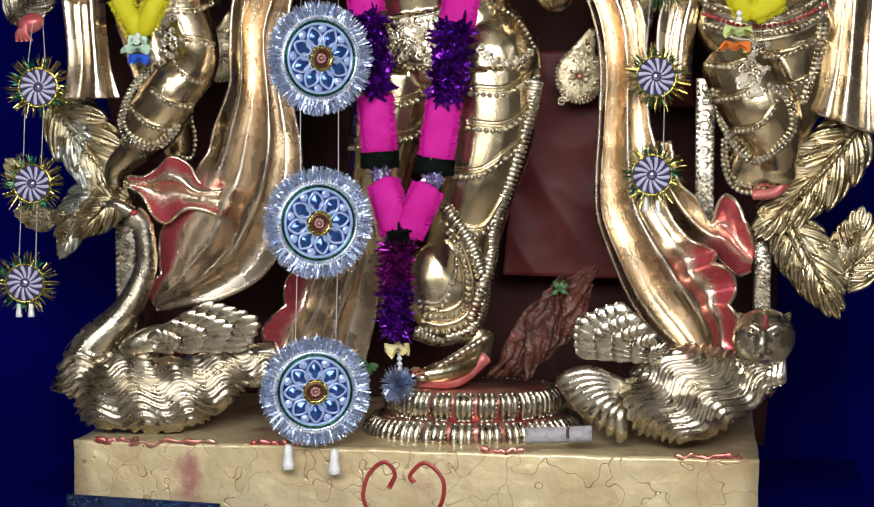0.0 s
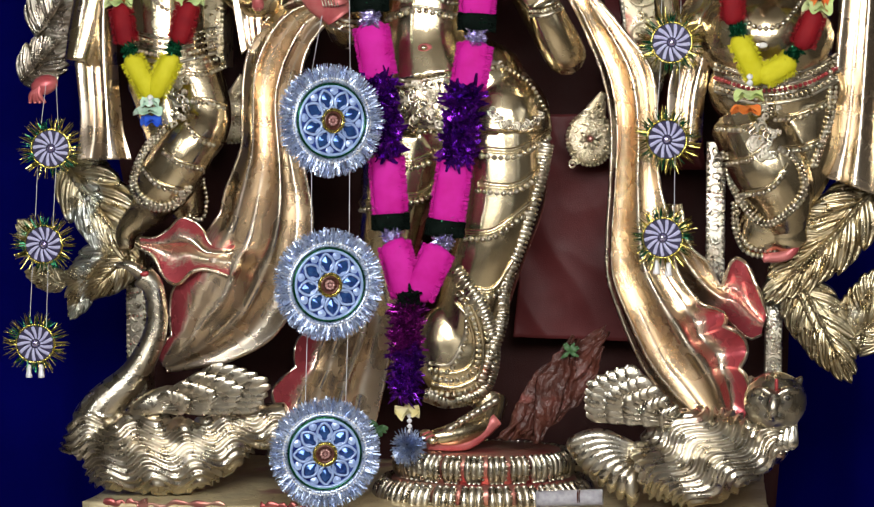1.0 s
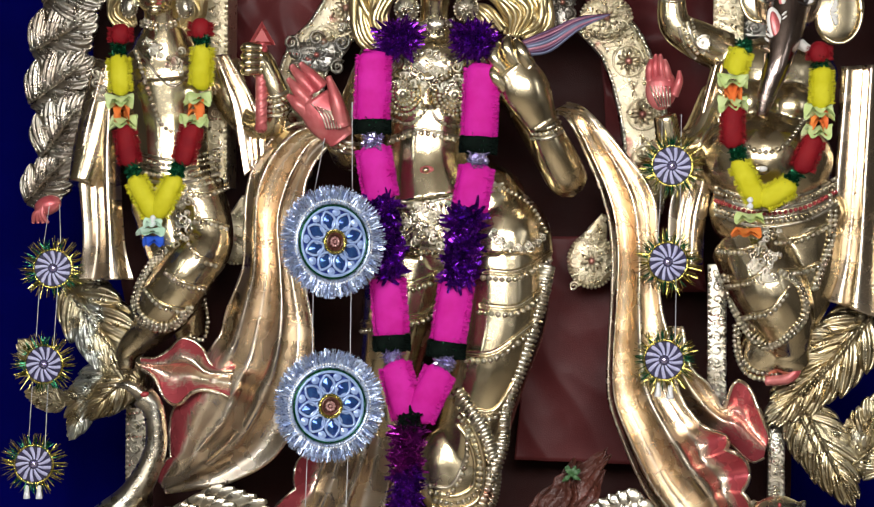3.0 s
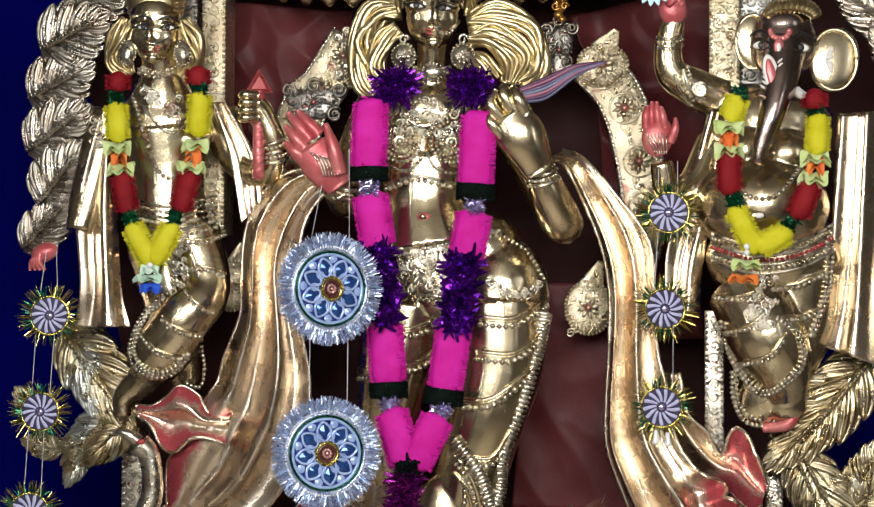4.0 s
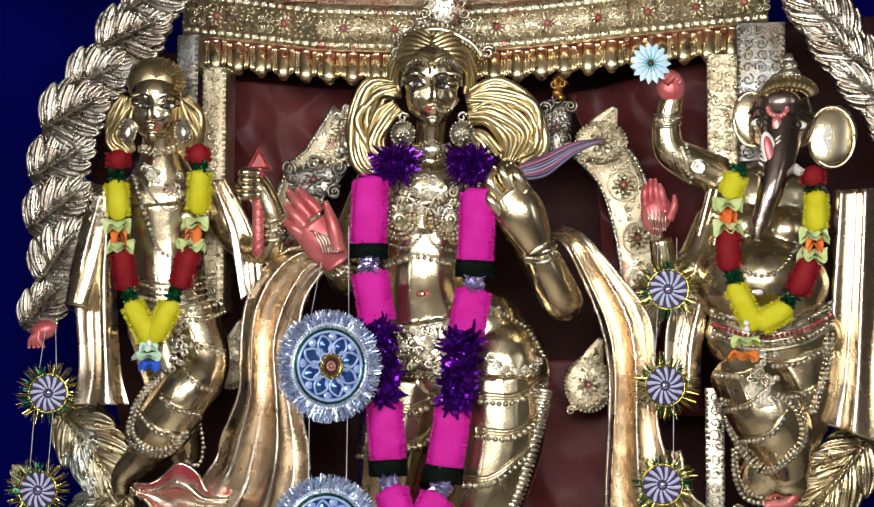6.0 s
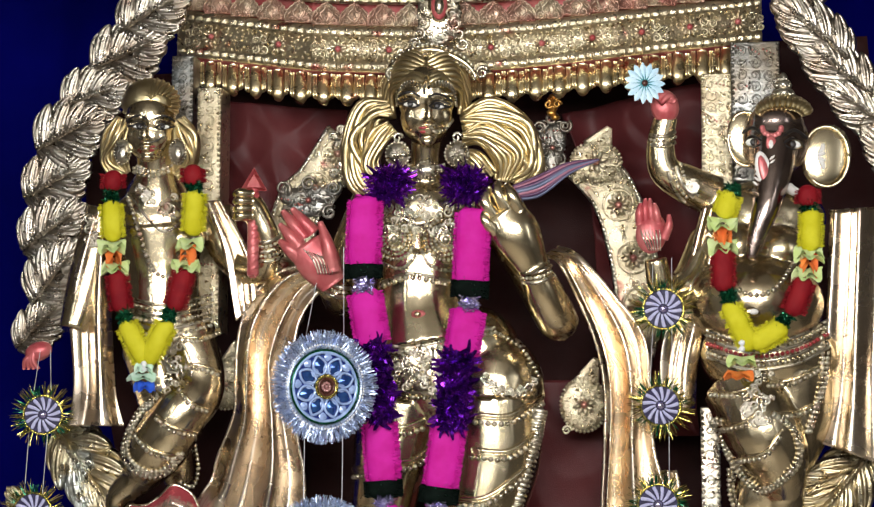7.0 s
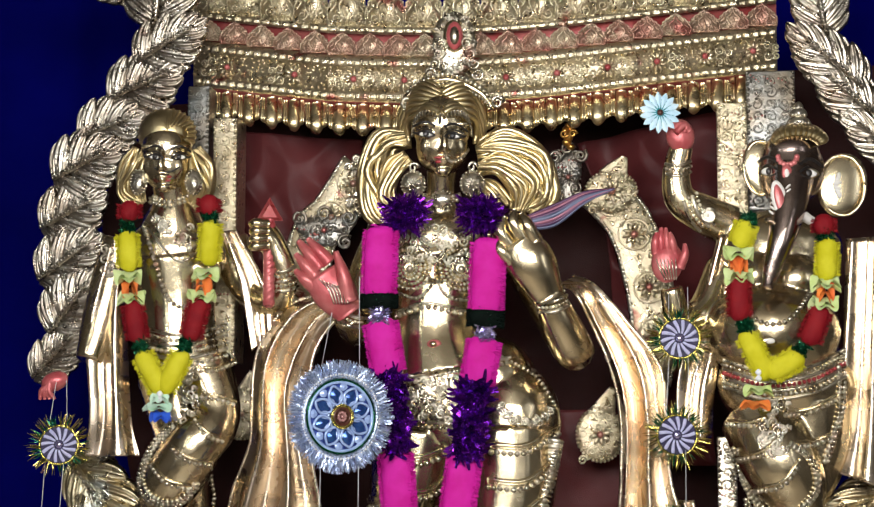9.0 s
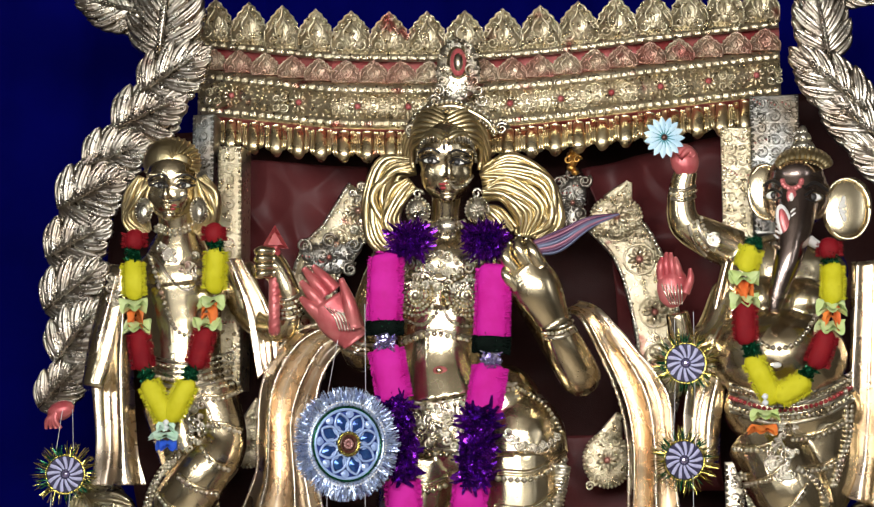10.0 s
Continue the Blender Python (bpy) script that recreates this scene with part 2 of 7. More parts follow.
slab("floor", -3.2, -5.2, -0.1, 3.2, 1.2, 0, FLOOR_BOUNCE)
slab("unseen_ceiling", -3.2, -5.2, 3.2, 3.2, 1.2, 3.3, PLASTER)
slab("wall_north", -3.2, 1.1, 0, 3.2, 1.2, 3.2, NAVY)
bm = bmesh.new()
cols = [[bm.verts.new((-2.6 + 5.2 * i / 160, 0.95 + y + 0.045 * math.sin(i * 0.42) + 0.03 * math.sin(i * 0.17 + 2) + 0.01 * math.sin(i * 1.3), z)) for y, z in ((0, 0.02), (0.012, 1.5), (0, 3.0))] for i in range(161)]
for p, q in zip(cols, cols[1:]):
    for k in range(2):
        bm.faces.new((p[k], q[k], q[k + 1], p[k + 1]))
tagged(part("curtain", bm, NAVY), "plain navy blue curtain hung behind the shrine", "curtain")
slab("unseen_wall_south", -3.2, -5.3, 0, 3.2, -5.2, 3.2, PLASTER)
slab("unseen_wall_west", -3.3, -5.2, 0, -3.2, 1.2, 3.2, PLASTER)
slab("unseen_wall_east", 3.2, -5.2, 0, 3.3, 1.2, 3.2, PLASTER)


from mathutils.bvhtree import BVHTree


def onto(tree, u, v, lift=0.0, miss=0.0):
    """The depth at which the view ray through (u, v) meets a skin."""
    a, b = at(u, v, -420), at(u, v, 420)
    hit = tree.ray_cast(a, (b - a).normalized())[0]
    return miss if hit is None else hit.y / UNIT + SLANT * u - lift


def band(bm, tree, pts, r=4.0, bead_r=0.0, mi=0, lift=1.0, under=0.0, gap=None, n=28):
    """A raised cord laid on a skin along (u, v) points, with a string of beads under it."""
    rows = glide(pts, n)
    ds = [onto(tree, p[0], p[1], lift, -60.0) for p in rows]
    ds = [sorted(ds[max(0, i - 1):i + 2])[len(ds[max(0, i - 1):i + 2]) // 2] for i in range(len(ds))]
    if r:
        sweep(bm, [(p[0], p[1], d, r) for p, d in zip(rows, ds)], 6, n, 1, mi)
    if bead_r:
        beads(bm, [(p[0], p[1] - under, d - r * 0.4) for p, d in zip(rows, ds)], bead_r, gap or bead_r * 2.2, mi)


def carved_head(u, v, w, d, nod=10, yaw=0):
    """A carved face of half-width w about its eye line: brow, eyes, nose, lips, cheeks and chin melted into one skin."""
    c, cy, sy = at(u, v, d), math.cos(radians(yaw)), math.sin(radians(yaw))
    cn, sn = math.cos(radians(nod)), math.sin(radians(nod))

    def put(x, y, z):
        y, z = y * cn - z * sn * 0.9, z * cn + y * sn
        x, z = x * cy - z * sy, z * cy + x * sy
        return c + Vector((x, -z, y)) * (w * UNIT)

    bm = bmesh.new()

    def lump(x, y, z, rx, ry, rz):
        bmesh.ops.create_icosphere(bm, subdivisions=3, radius=1, matrix=Matrix.Translation(put(x, y, z)) @ Matrix.Rotation(radians(nod), 4, "X") @ Matrix.Diagonal((rx * w * UNIT, rz * w * UNIT, ry * w * UNIT, 1)))

    lump(0, 0.30, 0, 1.0, 1.12, 1.0)
    lump(0, -0.44, 0.12, 0.90, 0.96, 0.86)
    lump(0, -1.22, 0.58, 0.30, 0.22, 0.26)
    for s in (-1, 1):
        lump(s * 0.42, -0.42, 0.58, 0.40, 0.44, 0.24)
        lump(s * 0.46, 0.36, 0.80, 0.42, 0.12, 0.12)
        lump(s * 0.47, 0.02, 0.80, 0.29, 0.16, 0.13)
        lump(s * 0.12, -0.55, 0.95, 0.08, 0.07, 0.10)
    sweep(bm, [(*put(0, 0.26, 0.92), 0.10 * w * UNIT), (*put(0, -0.12, 1.08), 0.11 * w * UNIT), (*put(0, -0.46, 1.14), 0.12 * w * UNIT), (*put(0, -0.60, 1.06), 0.10 * w * UNIT)], 10, 12, 1, 0, True)
    lump(0, -0.80, 0.96, 0.25, 0.075, 0.12)
    lump(0, -0.94, 0.93, 0.20, 0.085, 0.12)
    bmesh.ops.recalc_face_normals(bm, faces=bm.faces)
    return fused(bm, w * 0.04, 8)


def join(bm, other):
    me = bpy.data.meshes.new("piece")
    other.to_mesh(me)
    other.free()
    bm.from_mesh(me)
    bpy.data.meshes.remove(me)


def face_paint(bm, tree, u, v, w, mi_dark, mi_white, mi_red, slope=0.0, lips=True):
    """Eyes, brows and lips painted on a carved face of half-width w, about its eye line."""
    def line(pts, r, mi, n=14):
        band(bm, tree, [(u + x * w, v + y * w + slope * x * w) for x, y in pts], r * w, 0, mi, 0.7, n=n)

    for s in (-1, 1):
        eu, ev = u + s * 0.47 * w, v + s * slope * 0.47 * w
        d = onto(tree, eu, ev, 0.3, -110)
        blob(bm, eu, ev, d + 1, 0.25 * w, 0.085 * w, 2.6, 0, mi_white, 2)
        blob(bm, eu - 0.02 * w, ev + 0.01 * w, d - 1.6, 0.11 * w, 0.10 * w, 2.0, 0, mi_dark, 2)
        line([(s * 0.17, -0.04), (s * 0.34, 0.09), (s * 0.54, 0.11), (s * 0.80, 0.0), (s * 0.90, 0.03)], 0.046, mi_dark)
        line([(s * 0.19, -0.05), (s * 0.46, -0.10), (s * 0.78, -0.02)], 0.026, mi_dark)
        line([(s * 0.22, 0.12), (s * 0.48, 0.22), (s * 0.82, 0.11)], 0.018, mi_dark)
        line([(s * 0.15, 0.30), (s * 0.42, 0.43), (s * 0.70, 0.38), (s * 0.96, 0.20)], 0.042, mi_dark)
    if lips:
        for y, rx, ry in ((-0.80, 0.20, 0.05), (-0.94, 0.16, 0.06)):
            d = onto(tree, u, v + y * w, 0.4, -110)
            blob(bm, u, v + y * w, d + 1.2, rx * w, ry * w, 2.4, 0, mi_red, 2)


def ripple(bm, amp, pitch, wave, length, low=-1e9, high=1e9, lo_u=-1e9, hi_u=1e9, angle=0.0):
    """Carves wavy strands into a skin."""
    ca, sa = math.cos(radians(angle)), math.sin(radians(angle))
    bm.normal_update()
    moved = []
    for w in bm.verts:
        k = 1 + w.co.y / 3.66
        u, v = w.co.x / UNIT / k, (w.co.z - 1.5) / UNIT / k
        if low < v < high and lo_u < u < hi_u:
            p, q = u * ca + v * sa, -u * sa + v * ca
            h = math.sin(2 * math.pi * (q + wave * math.sin(p * 2 * math.pi / length + 0.02 * q)) / pitch)
            moved.append((w, w.normal * (amp * UNIT * (h - 0.3 * h * h))))
    for w, o in moved:
        w.co += o


# ---- relief ornament ----
def spiral(bm, u, v, d, r, turns=1.4, hand=1, start=0.0, thick=None, mi=0):
    thick = thick or r * 0.2
    rows = []
    for i in range(11):
        s = i / 10
        a = start + hand * turns * 2 * math.pi * s
        q = r * (1 - 0.8 * s)
        rows.append((u + q * math.cos(a), v + q * math.sin(a), d - thick * (0.4 + 0.8 * s), thick * (1 - 0.4 * s)))
    sweep(bm, rows, 5, 14, mi=mi)


def rosette(bm, u, v, d, r, petals=8, mi=0, core=None):
    for i in range(petals):
        a = 2 * math.pi * i / petals + 0.2
        blob(bm, u + 0.6 * r * math.cos(a), v + 0.6 * r * math.sin(a), d - 0.1 * r, 0.42 * r, 0.2 * r, 0.16 * r, math.degrees(a), mi, 1)
    blob(bm, u, v, d - 0.2 * r, 0.3 * r, 0.3 * r, 0.25 * r, 0, mi if core is None else core, 2)


def filigree(bm, u0, v0, u1, v1, d, size, mi=0, seed=1, red=None):
    """Scrollwork that fills a field of the camera view."""
    rnd = random.Random(seed)
    nu, nv = max(1, round(abs(u1 - u0) / (1.5 * size))), max(1, round(abs(v1 - v0) / (1.5 * size)))
    for i in range(nu):
        for j in range(nv):
            u, v = u0 + (u1 - u0) * (i + 0.5) / nu, v0 + (v1 - v0) * (j + 0.5) / nv
            spiral(bm, u, v, d, size * rnd.uniform(0.6, 0.85), rnd.uniform(1.1, 1.7), 1 if (i + j) % 2 else -1, rnd.uniform(0, 6.3), size * 0.14, mi)
            beads(bm, [(u - size * 0.7, v + size * rnd.uniform(-0.7, 0.7), d), (u + size * 0.7, v + size * rnd.uniform(-0.7, 0.7), d)], size * 0.15, size * 0.45, mi if red is None or rnd.random() < 0.7 else red)


def plate(name, u0, v0, u1, v1, d0, d1, parent, material=None, size=14, seed=1, label=""):
    bm = bmesh.new()
    box(bm, u0, v0, d0, u1, v1, d1, bevel=2)
    filigree(bm, u0 + 6, v0 + 6, u1 - 6, v1 - 6, d0, size, 0, seed, 1)
    for u in (u0 + 3, u1 - 3):
        beads(bm, [(u, v0, d0), (u, v1, d0)], 4, 10)
    return part(name, bm, [material or CARVED, ROSE], parent, label)


# ---- pedestal and its platform ----
def pedestal():
    top = thing("pedestal", "long pedestal covered in worn cracked gold foil with red curls", "pedestal")
    bm = bmesh.new()
    box(bm, -638, -822, -240, 610, -659, 260)
    bm.verts.ensure_lookup_table()
    bmesh.ops.subdivide_edges(bm, edges=bm.edges[:], cuts=30, use_grid_fill=True)
    for w in bm.verts:
        w.co += noise.noise_vector(w.co * 7) * 0.004 + noise.noise_vector(w.co * 30) * 0.0016
    part("body", bm, FOIL, top)
    rnd = random.Random(3)
    for u, v, run in ((-459, -641, 80), (-560, -638, 40), (-266, -645, 50), (140, -659, 40), (516, -671, 60)):
        bm = bmesh.new()
        sweep(bm, [(u + run * (q / 6 - 1), v + rnd.uniform(-7, 3), -240, rnd.uniform(2, 7)) for q in range(13)], 8, 40, 0.4)
        part("red_stain", bm, ROSE, top, "smear of red paint on the edge")
    for pts in ([(-66, -729), (-55, -702), (-74, -680), (-102, -702), (-113, -743), (-101, -779)], [(-20, -719), (-27, -704), (-0, -682), (31, -710), (33, -746), (18, -780)]):
        bm = bmesh.new()
        sweep(bm, [(u, v, -246, 4.6 if k == 0 else 3.4) for k, (u, v) in enumerate(pts)], 8, 36, 0.3)
        part("red_curl", bm, RED, top, "curl brushed in red paint")
    return top


pedestal()

bm = bmesh.new()
box(bm, -840, -1436, -330, 856, -828, 420, bevel=4)
tagged(part("platform", bm, NAVY), "low platform draped in navy blue cloth", "platform")
# sequin sparkle put into the colour as bright specks on dark blue
GLITTER = mat("blue_glitter", (0.004, 0.008, 0.10), (0.30, 0.50, 0.90), 0.9, (0.1, 0.3), 170, 260, 1.0, 0.02)
bm = bmesh.new()
drape(bm, [(-653, -737), (-657, -814)], [(-374, -756), (-375, -820)], 4, 5, -268, 5, 10, 40)
tagged(part("glitter_cloth", bm, GLITTER), "strip of glittering blue sequin cloth below the pedestal", "cloth")


# ---- the niche: back cloth, posts, canopy ----
# cloth colour taken near black to paint in the shade behind the goddess
SHADE = mat("shaded_backing_cloth", (0.026, 0.007, 0.006), (0.044, 0.012, 0.011), 0.0, (0.6, 0.8), 5, 400, 0.35, 0.002, spec=0.2)
bm = bmesh.new()
lo = [(-503, 617), (-617, 423), (-570, 9), (-547, -121), (-536, -363), (-542, -638)]
hi = [(800, 690), (815, 422), (790, 120), (655, -115), (636, -407), (618, -653)]
drape(bm, lo, hi, 6, 7, 300, 6, 60, 90)
tagged(part("backing_cloth", bm, SHADE), "dark brown backing cloth, coloured darker for the shade inside the carved niche", "cloth")
sheets = (
    ([(-370, 569), (-374, 431), (-378, 229)], [(-147, 552), (-167, 429), (-268, 248)]),
    ([(243, 549), (286, 425), (312, 203), (345, -36)], [(503, 608), (498, 424), (482, 202), (485, -36)]),
    ([(200, 63), (165, -117), (141, -338)], [(320, 63), (325, -117), (367, -346)]),
)
for k, (lo, hi) in enumerate(sheets):
    bm = bmesh.new()
    drape(bm, lo, hi, 1.0, 2, 186 - 6 * k, 4, 60, 50)
    for w in bm.verts:
        w.co.y += (0.045 if k < 2 else 0.012) * abs(noise.noise(w.co * 7)) + (0.05 if k < 2 else 0.012) * abs(noise.noise(Vector((w.co.x * 9 + w.co.z * 6, w.co.z * 4, 3))))
    tagged(part("satin_cloth", bm, MAROON), "creased maroon satin cloth pinned inside the niche", "cloth", "satin cloths")

frame_top = thing("carved_canopy", "carved gilt canopy with bead rows, crests and lappets", "canopy")


def canopy():
    # three faces: middle and two wings that fold back
    K = [(-458, 694), (-212, 666), (345, 692), (608, 721)]
    names = ("wing", "middle_face", "wing")
    DEP = [170, 15, 15, 150]
    for k in range(3):
        (ua, va), (ub, vb) = K[k], K[k + 1]
        da, db = DEP[k], DEP[k + 1]
        bm = bmesh.new()
        n = max(4, int((ub - ua) / 26))

        def q(s, dv, dd=0.0):
            sag = -14 * math.sin(math.pi * s) if k == 1 else 0
            return (ua + (ub - ua) * s, va + (vb - va) * s + dv + sag, da + (db - da) * s + dd)

        # stepped mouldings as a swept profile: red soffit, bead ledge, carved band, bead ledge, two set-back tiers
        prof = [(-84, 44), (-58, 40), (-46, 34), (-42, 2), (-38, -8), (-24, -8), (-22, 0), (22, 0), (24, -10), (38, -10), (42, -2), (44, 26), (84, 40), (86, 12), (98, 10), (100, 34), (126, 40), (126, 66)]
        red = (0, 1, 2, 11, 15)
        rows = [[bm.verts.new(at(*q(i / n, dv, dd))) for dv, dd in prof] for i in range(n + 1)]
        for a, b in zip(rows, rows[1:]):
            for j in range(len(prof) - 1):
                f = bm.faces.new((a[j], b[j], b[j + 1], a[j + 1]))
                f.material_index = 1 if j in red else 0
        for dv, dd, gap, w, h in ((-31, -11, 15, 6.4, 5.2), (31, -13, 15, 6.4, 5.2), (92, 8, 17, 7.2, 4.6)):
            m = int((ub - ua) / gap)
            for i in range(m):
                u, v, d = q((i + 0.5) / m, dv, dd)
                box(bm, u - w, v - h, d - 3, u + w, v + h, d + 8, 0, 2.6)
        m = max(1, round((ub - ua) / 100))
        rnd = random.Random(5 + k)
        for i in range(m):
            u, v, d = q((i + 0.5) / m, 0, -2)
            rosette(bm, u, v, d, 19, 10, 0, 1)
            for s in (-1, 1):
                for x, y, r, h in ((27, 10, 9, 1), (27, -10, 9, -1), (42, 7, 8, -1), (42, -9, 8, 1)):
                    spiral(bm, u + s * x, v + y, d, r, 1.5, s * h, rnd.uniform(0, 6.3), 2.0)
        m2 = int((ub - ua) / 11)
        for i in range(m2):
            for dv in (-18, -10, -2, 6, 13, 19):
                u, v, d = q((i + rnd.uniform(0.1, 0.9)) / m2, dv + rnd.uniform(-2, 2), -1)
                blob(bm, u, v, d, rnd.uniform(2.2, 4.6), rnd.uniform(1.6, 3), 3.4, rnd.uniform(0, 180), 0, 1)
        part(names[k], bm, [CARVED, SOFFIT], frame_top)
        # lappets below: a broad tongue between ribs
        m = max(3, round((ub - ua) / 43))
        for i in range(m):
            s = (i + 0.5) / m
            u, v, d = q(s, -52, 14)
            bm = bmesh.new()
            w = (ub - ua) / m * 0.5
            sweep(bm, [(u, v + 4, d + 6, w * 0.44), (u, v - 12, d - 3, w * 0.52), (u, v - 30, d - 9, w * 0.60), (u, v - 42, d - 9, w * 0.58), (u, v - 49, d - 3, w * 0.40), (u, v - 52, d + 2, w * 0.2)], 12, 14, 0.5)
            for e in (-0.86, -0.66, 0.66, 0.86):
                sweep(bm, [(u + e * w, v + 4, d + 8, w * 0.12), (u + e * w, v - 16, d - 2, w * 0.15), (u + e * w, v - 34, d - 6, w * 0.16), (u + e * w * 0.82, v - 47 + 8 * abs(e), d - 2, w * 0.09)], 7, 8)
            beads(bm, [(u + w, v - 2, d + 2), (u + w, v - 36, d - 4)], 3.0, 7)
            part("lappet", bm, LAPPET, frame_top)
        # crest rows
        for dv, dd, w, h in ((44, -2, 50, 42), (98, 14, 70, 80)):
            m = max(2, round((ub - ua) / w))
            for i in range(m):
                u, v, d = q((i + 0.5) / m, dv, dd)
                crest(u, v, d, (ub - ua) / m * 1.02, h, frame_top)


LAPPET = mat("yellow_gilt_lappet", (0.82, 0.72, 0.46), (0.72, 0.57, 0.32), 1.0, (0.22, 0.36), 14, 120, 0.1, 0.003, (0.56, 0.20, 0.16), 0.68)
SOFFIT = mat("red_rubbed_soffit", (0.34, 0.05, 0.05), (0.46, 0.13, 0.12), 0.2, (0.3, 0.5), 16, 160, 0.3, 0.003)
CREST = mat("rubbed_crest_gilt", (0.60, 0.50, 0.36), (0.50, 0.26, 0.20), 0.9, (0.30, 0.5), 14, 260, 0.5, 0.004, (0.42, 0.16, 0.13), 0.56)


def crest(u, v, d, w, h, parent):
    bm = bmesh.new()
    half = [(0.5, 0), (0.52, 0.38), (0.44, 0.5), (0.45, 0.58), (0.34, 0.66), (0.32, 0.74), (0.2, 0.8), (0.17, 0.88), (0.06, 0.93)]
    prof = [(-x, y) for x, y in half] + [(0, 1.0)] + half[::-1]
    front = [bm.verts.new(at(u + a * w, v + b * h, d)) for a, b in prof]
    back = [bm.verts.new(at(u + a * w, v + b * h, d + 10)) for a, b in prof]
    bm.faces.new(front)
    bm.faces.new(back[::-1])
    for i in range(len(prof)):
        j = (i + 1) % len(prof)
        bm.faces.new((front[j], front[i], back[i], back[j]))
    sweep(bm, [(u + a * w, v + b * h, d - 1, 0.028 * w) for a, b in prof], 5, 36)
    for s in (-1, 1):
        spiral(bm, u + s * 0.27 * w, v + 0.2 * h, d, 0.17 * w, 1.5, s, 1.6, 0.035 * w)
        sweep(bm, [(u + s * 0.44 * w, v + 0.34 * h, d - 2, 0.03 * w), (u + s * 0.3 * w, v + 0.52 * h, d - 3, 0.03 * w), (u + s * 0.36 * w, v + 0.6 * h, d - 2, 0.02 * w)], 5, 8)
        sweep(bm, [(u + s * 0.04 * w, v + 0.1 * h, d - 2, 0.03 * w), (u + s * 0.22 * w, v + 0.48 * h, d - 3, 0.04 * w), (u + s * 0.06 * w, v + 0.7 * h, d - 3, 0.035 * w), (u, v + 0.95 * h, d - 2, 0.02 * w)], 5, 10)
    blob(bm, u, v + 0.4 * h, d, 0.06 * w, 0.16 * h, 0.06 * w, 0, 0, 1)
    for s in (-1, 1):
        for x, y, r in ((0.36, 0.5, 0.08), (0.2, 0.66, 0.08), (0.1, 0.24, 0.08), (0.42, 0.1, 0.07), (0.08, 0.82, 0.05)):
            spiral(bm, u + s * x * w, v + y * h, d, r * w, 1.3, -s, 2, 0.022 * w)
    beads(bm, [(u - 0.46 * w, v + 2, d), (u + 0.46 * w, v + 2, d)], 0.05 * w, 0.12 * w)
    part("crest", bm, [CARVED if h > 60 else CREST], parent)


canopy()
posts = (
    ("post", -420, 149, -377, 593, 40, 110, CARVED),
    ("post", 495, 202, 550, 620, 40, 110, CARVED),
    ("side_plate", -467, 452, -428, 652, 70, 120, SILVERY),
    ("side_plate", 550, 423, 639, 679, 60, 110, SILVERY),
    ("post", -556, -536, -519, -172, 60, 110, PALE),
    ("post", 486, -406, 521, 15, 60, 110, PALE),
    ("post", 595, -529, 626, -275, 60, 110, PALE),
)
for k, (nm, u0, v0, u1, v1, d0, d1, m) in enumerate(posts):
    plate(nm, u0, v0, u1, v1, d0, d1, frame_top, m, 15, 20 + k)


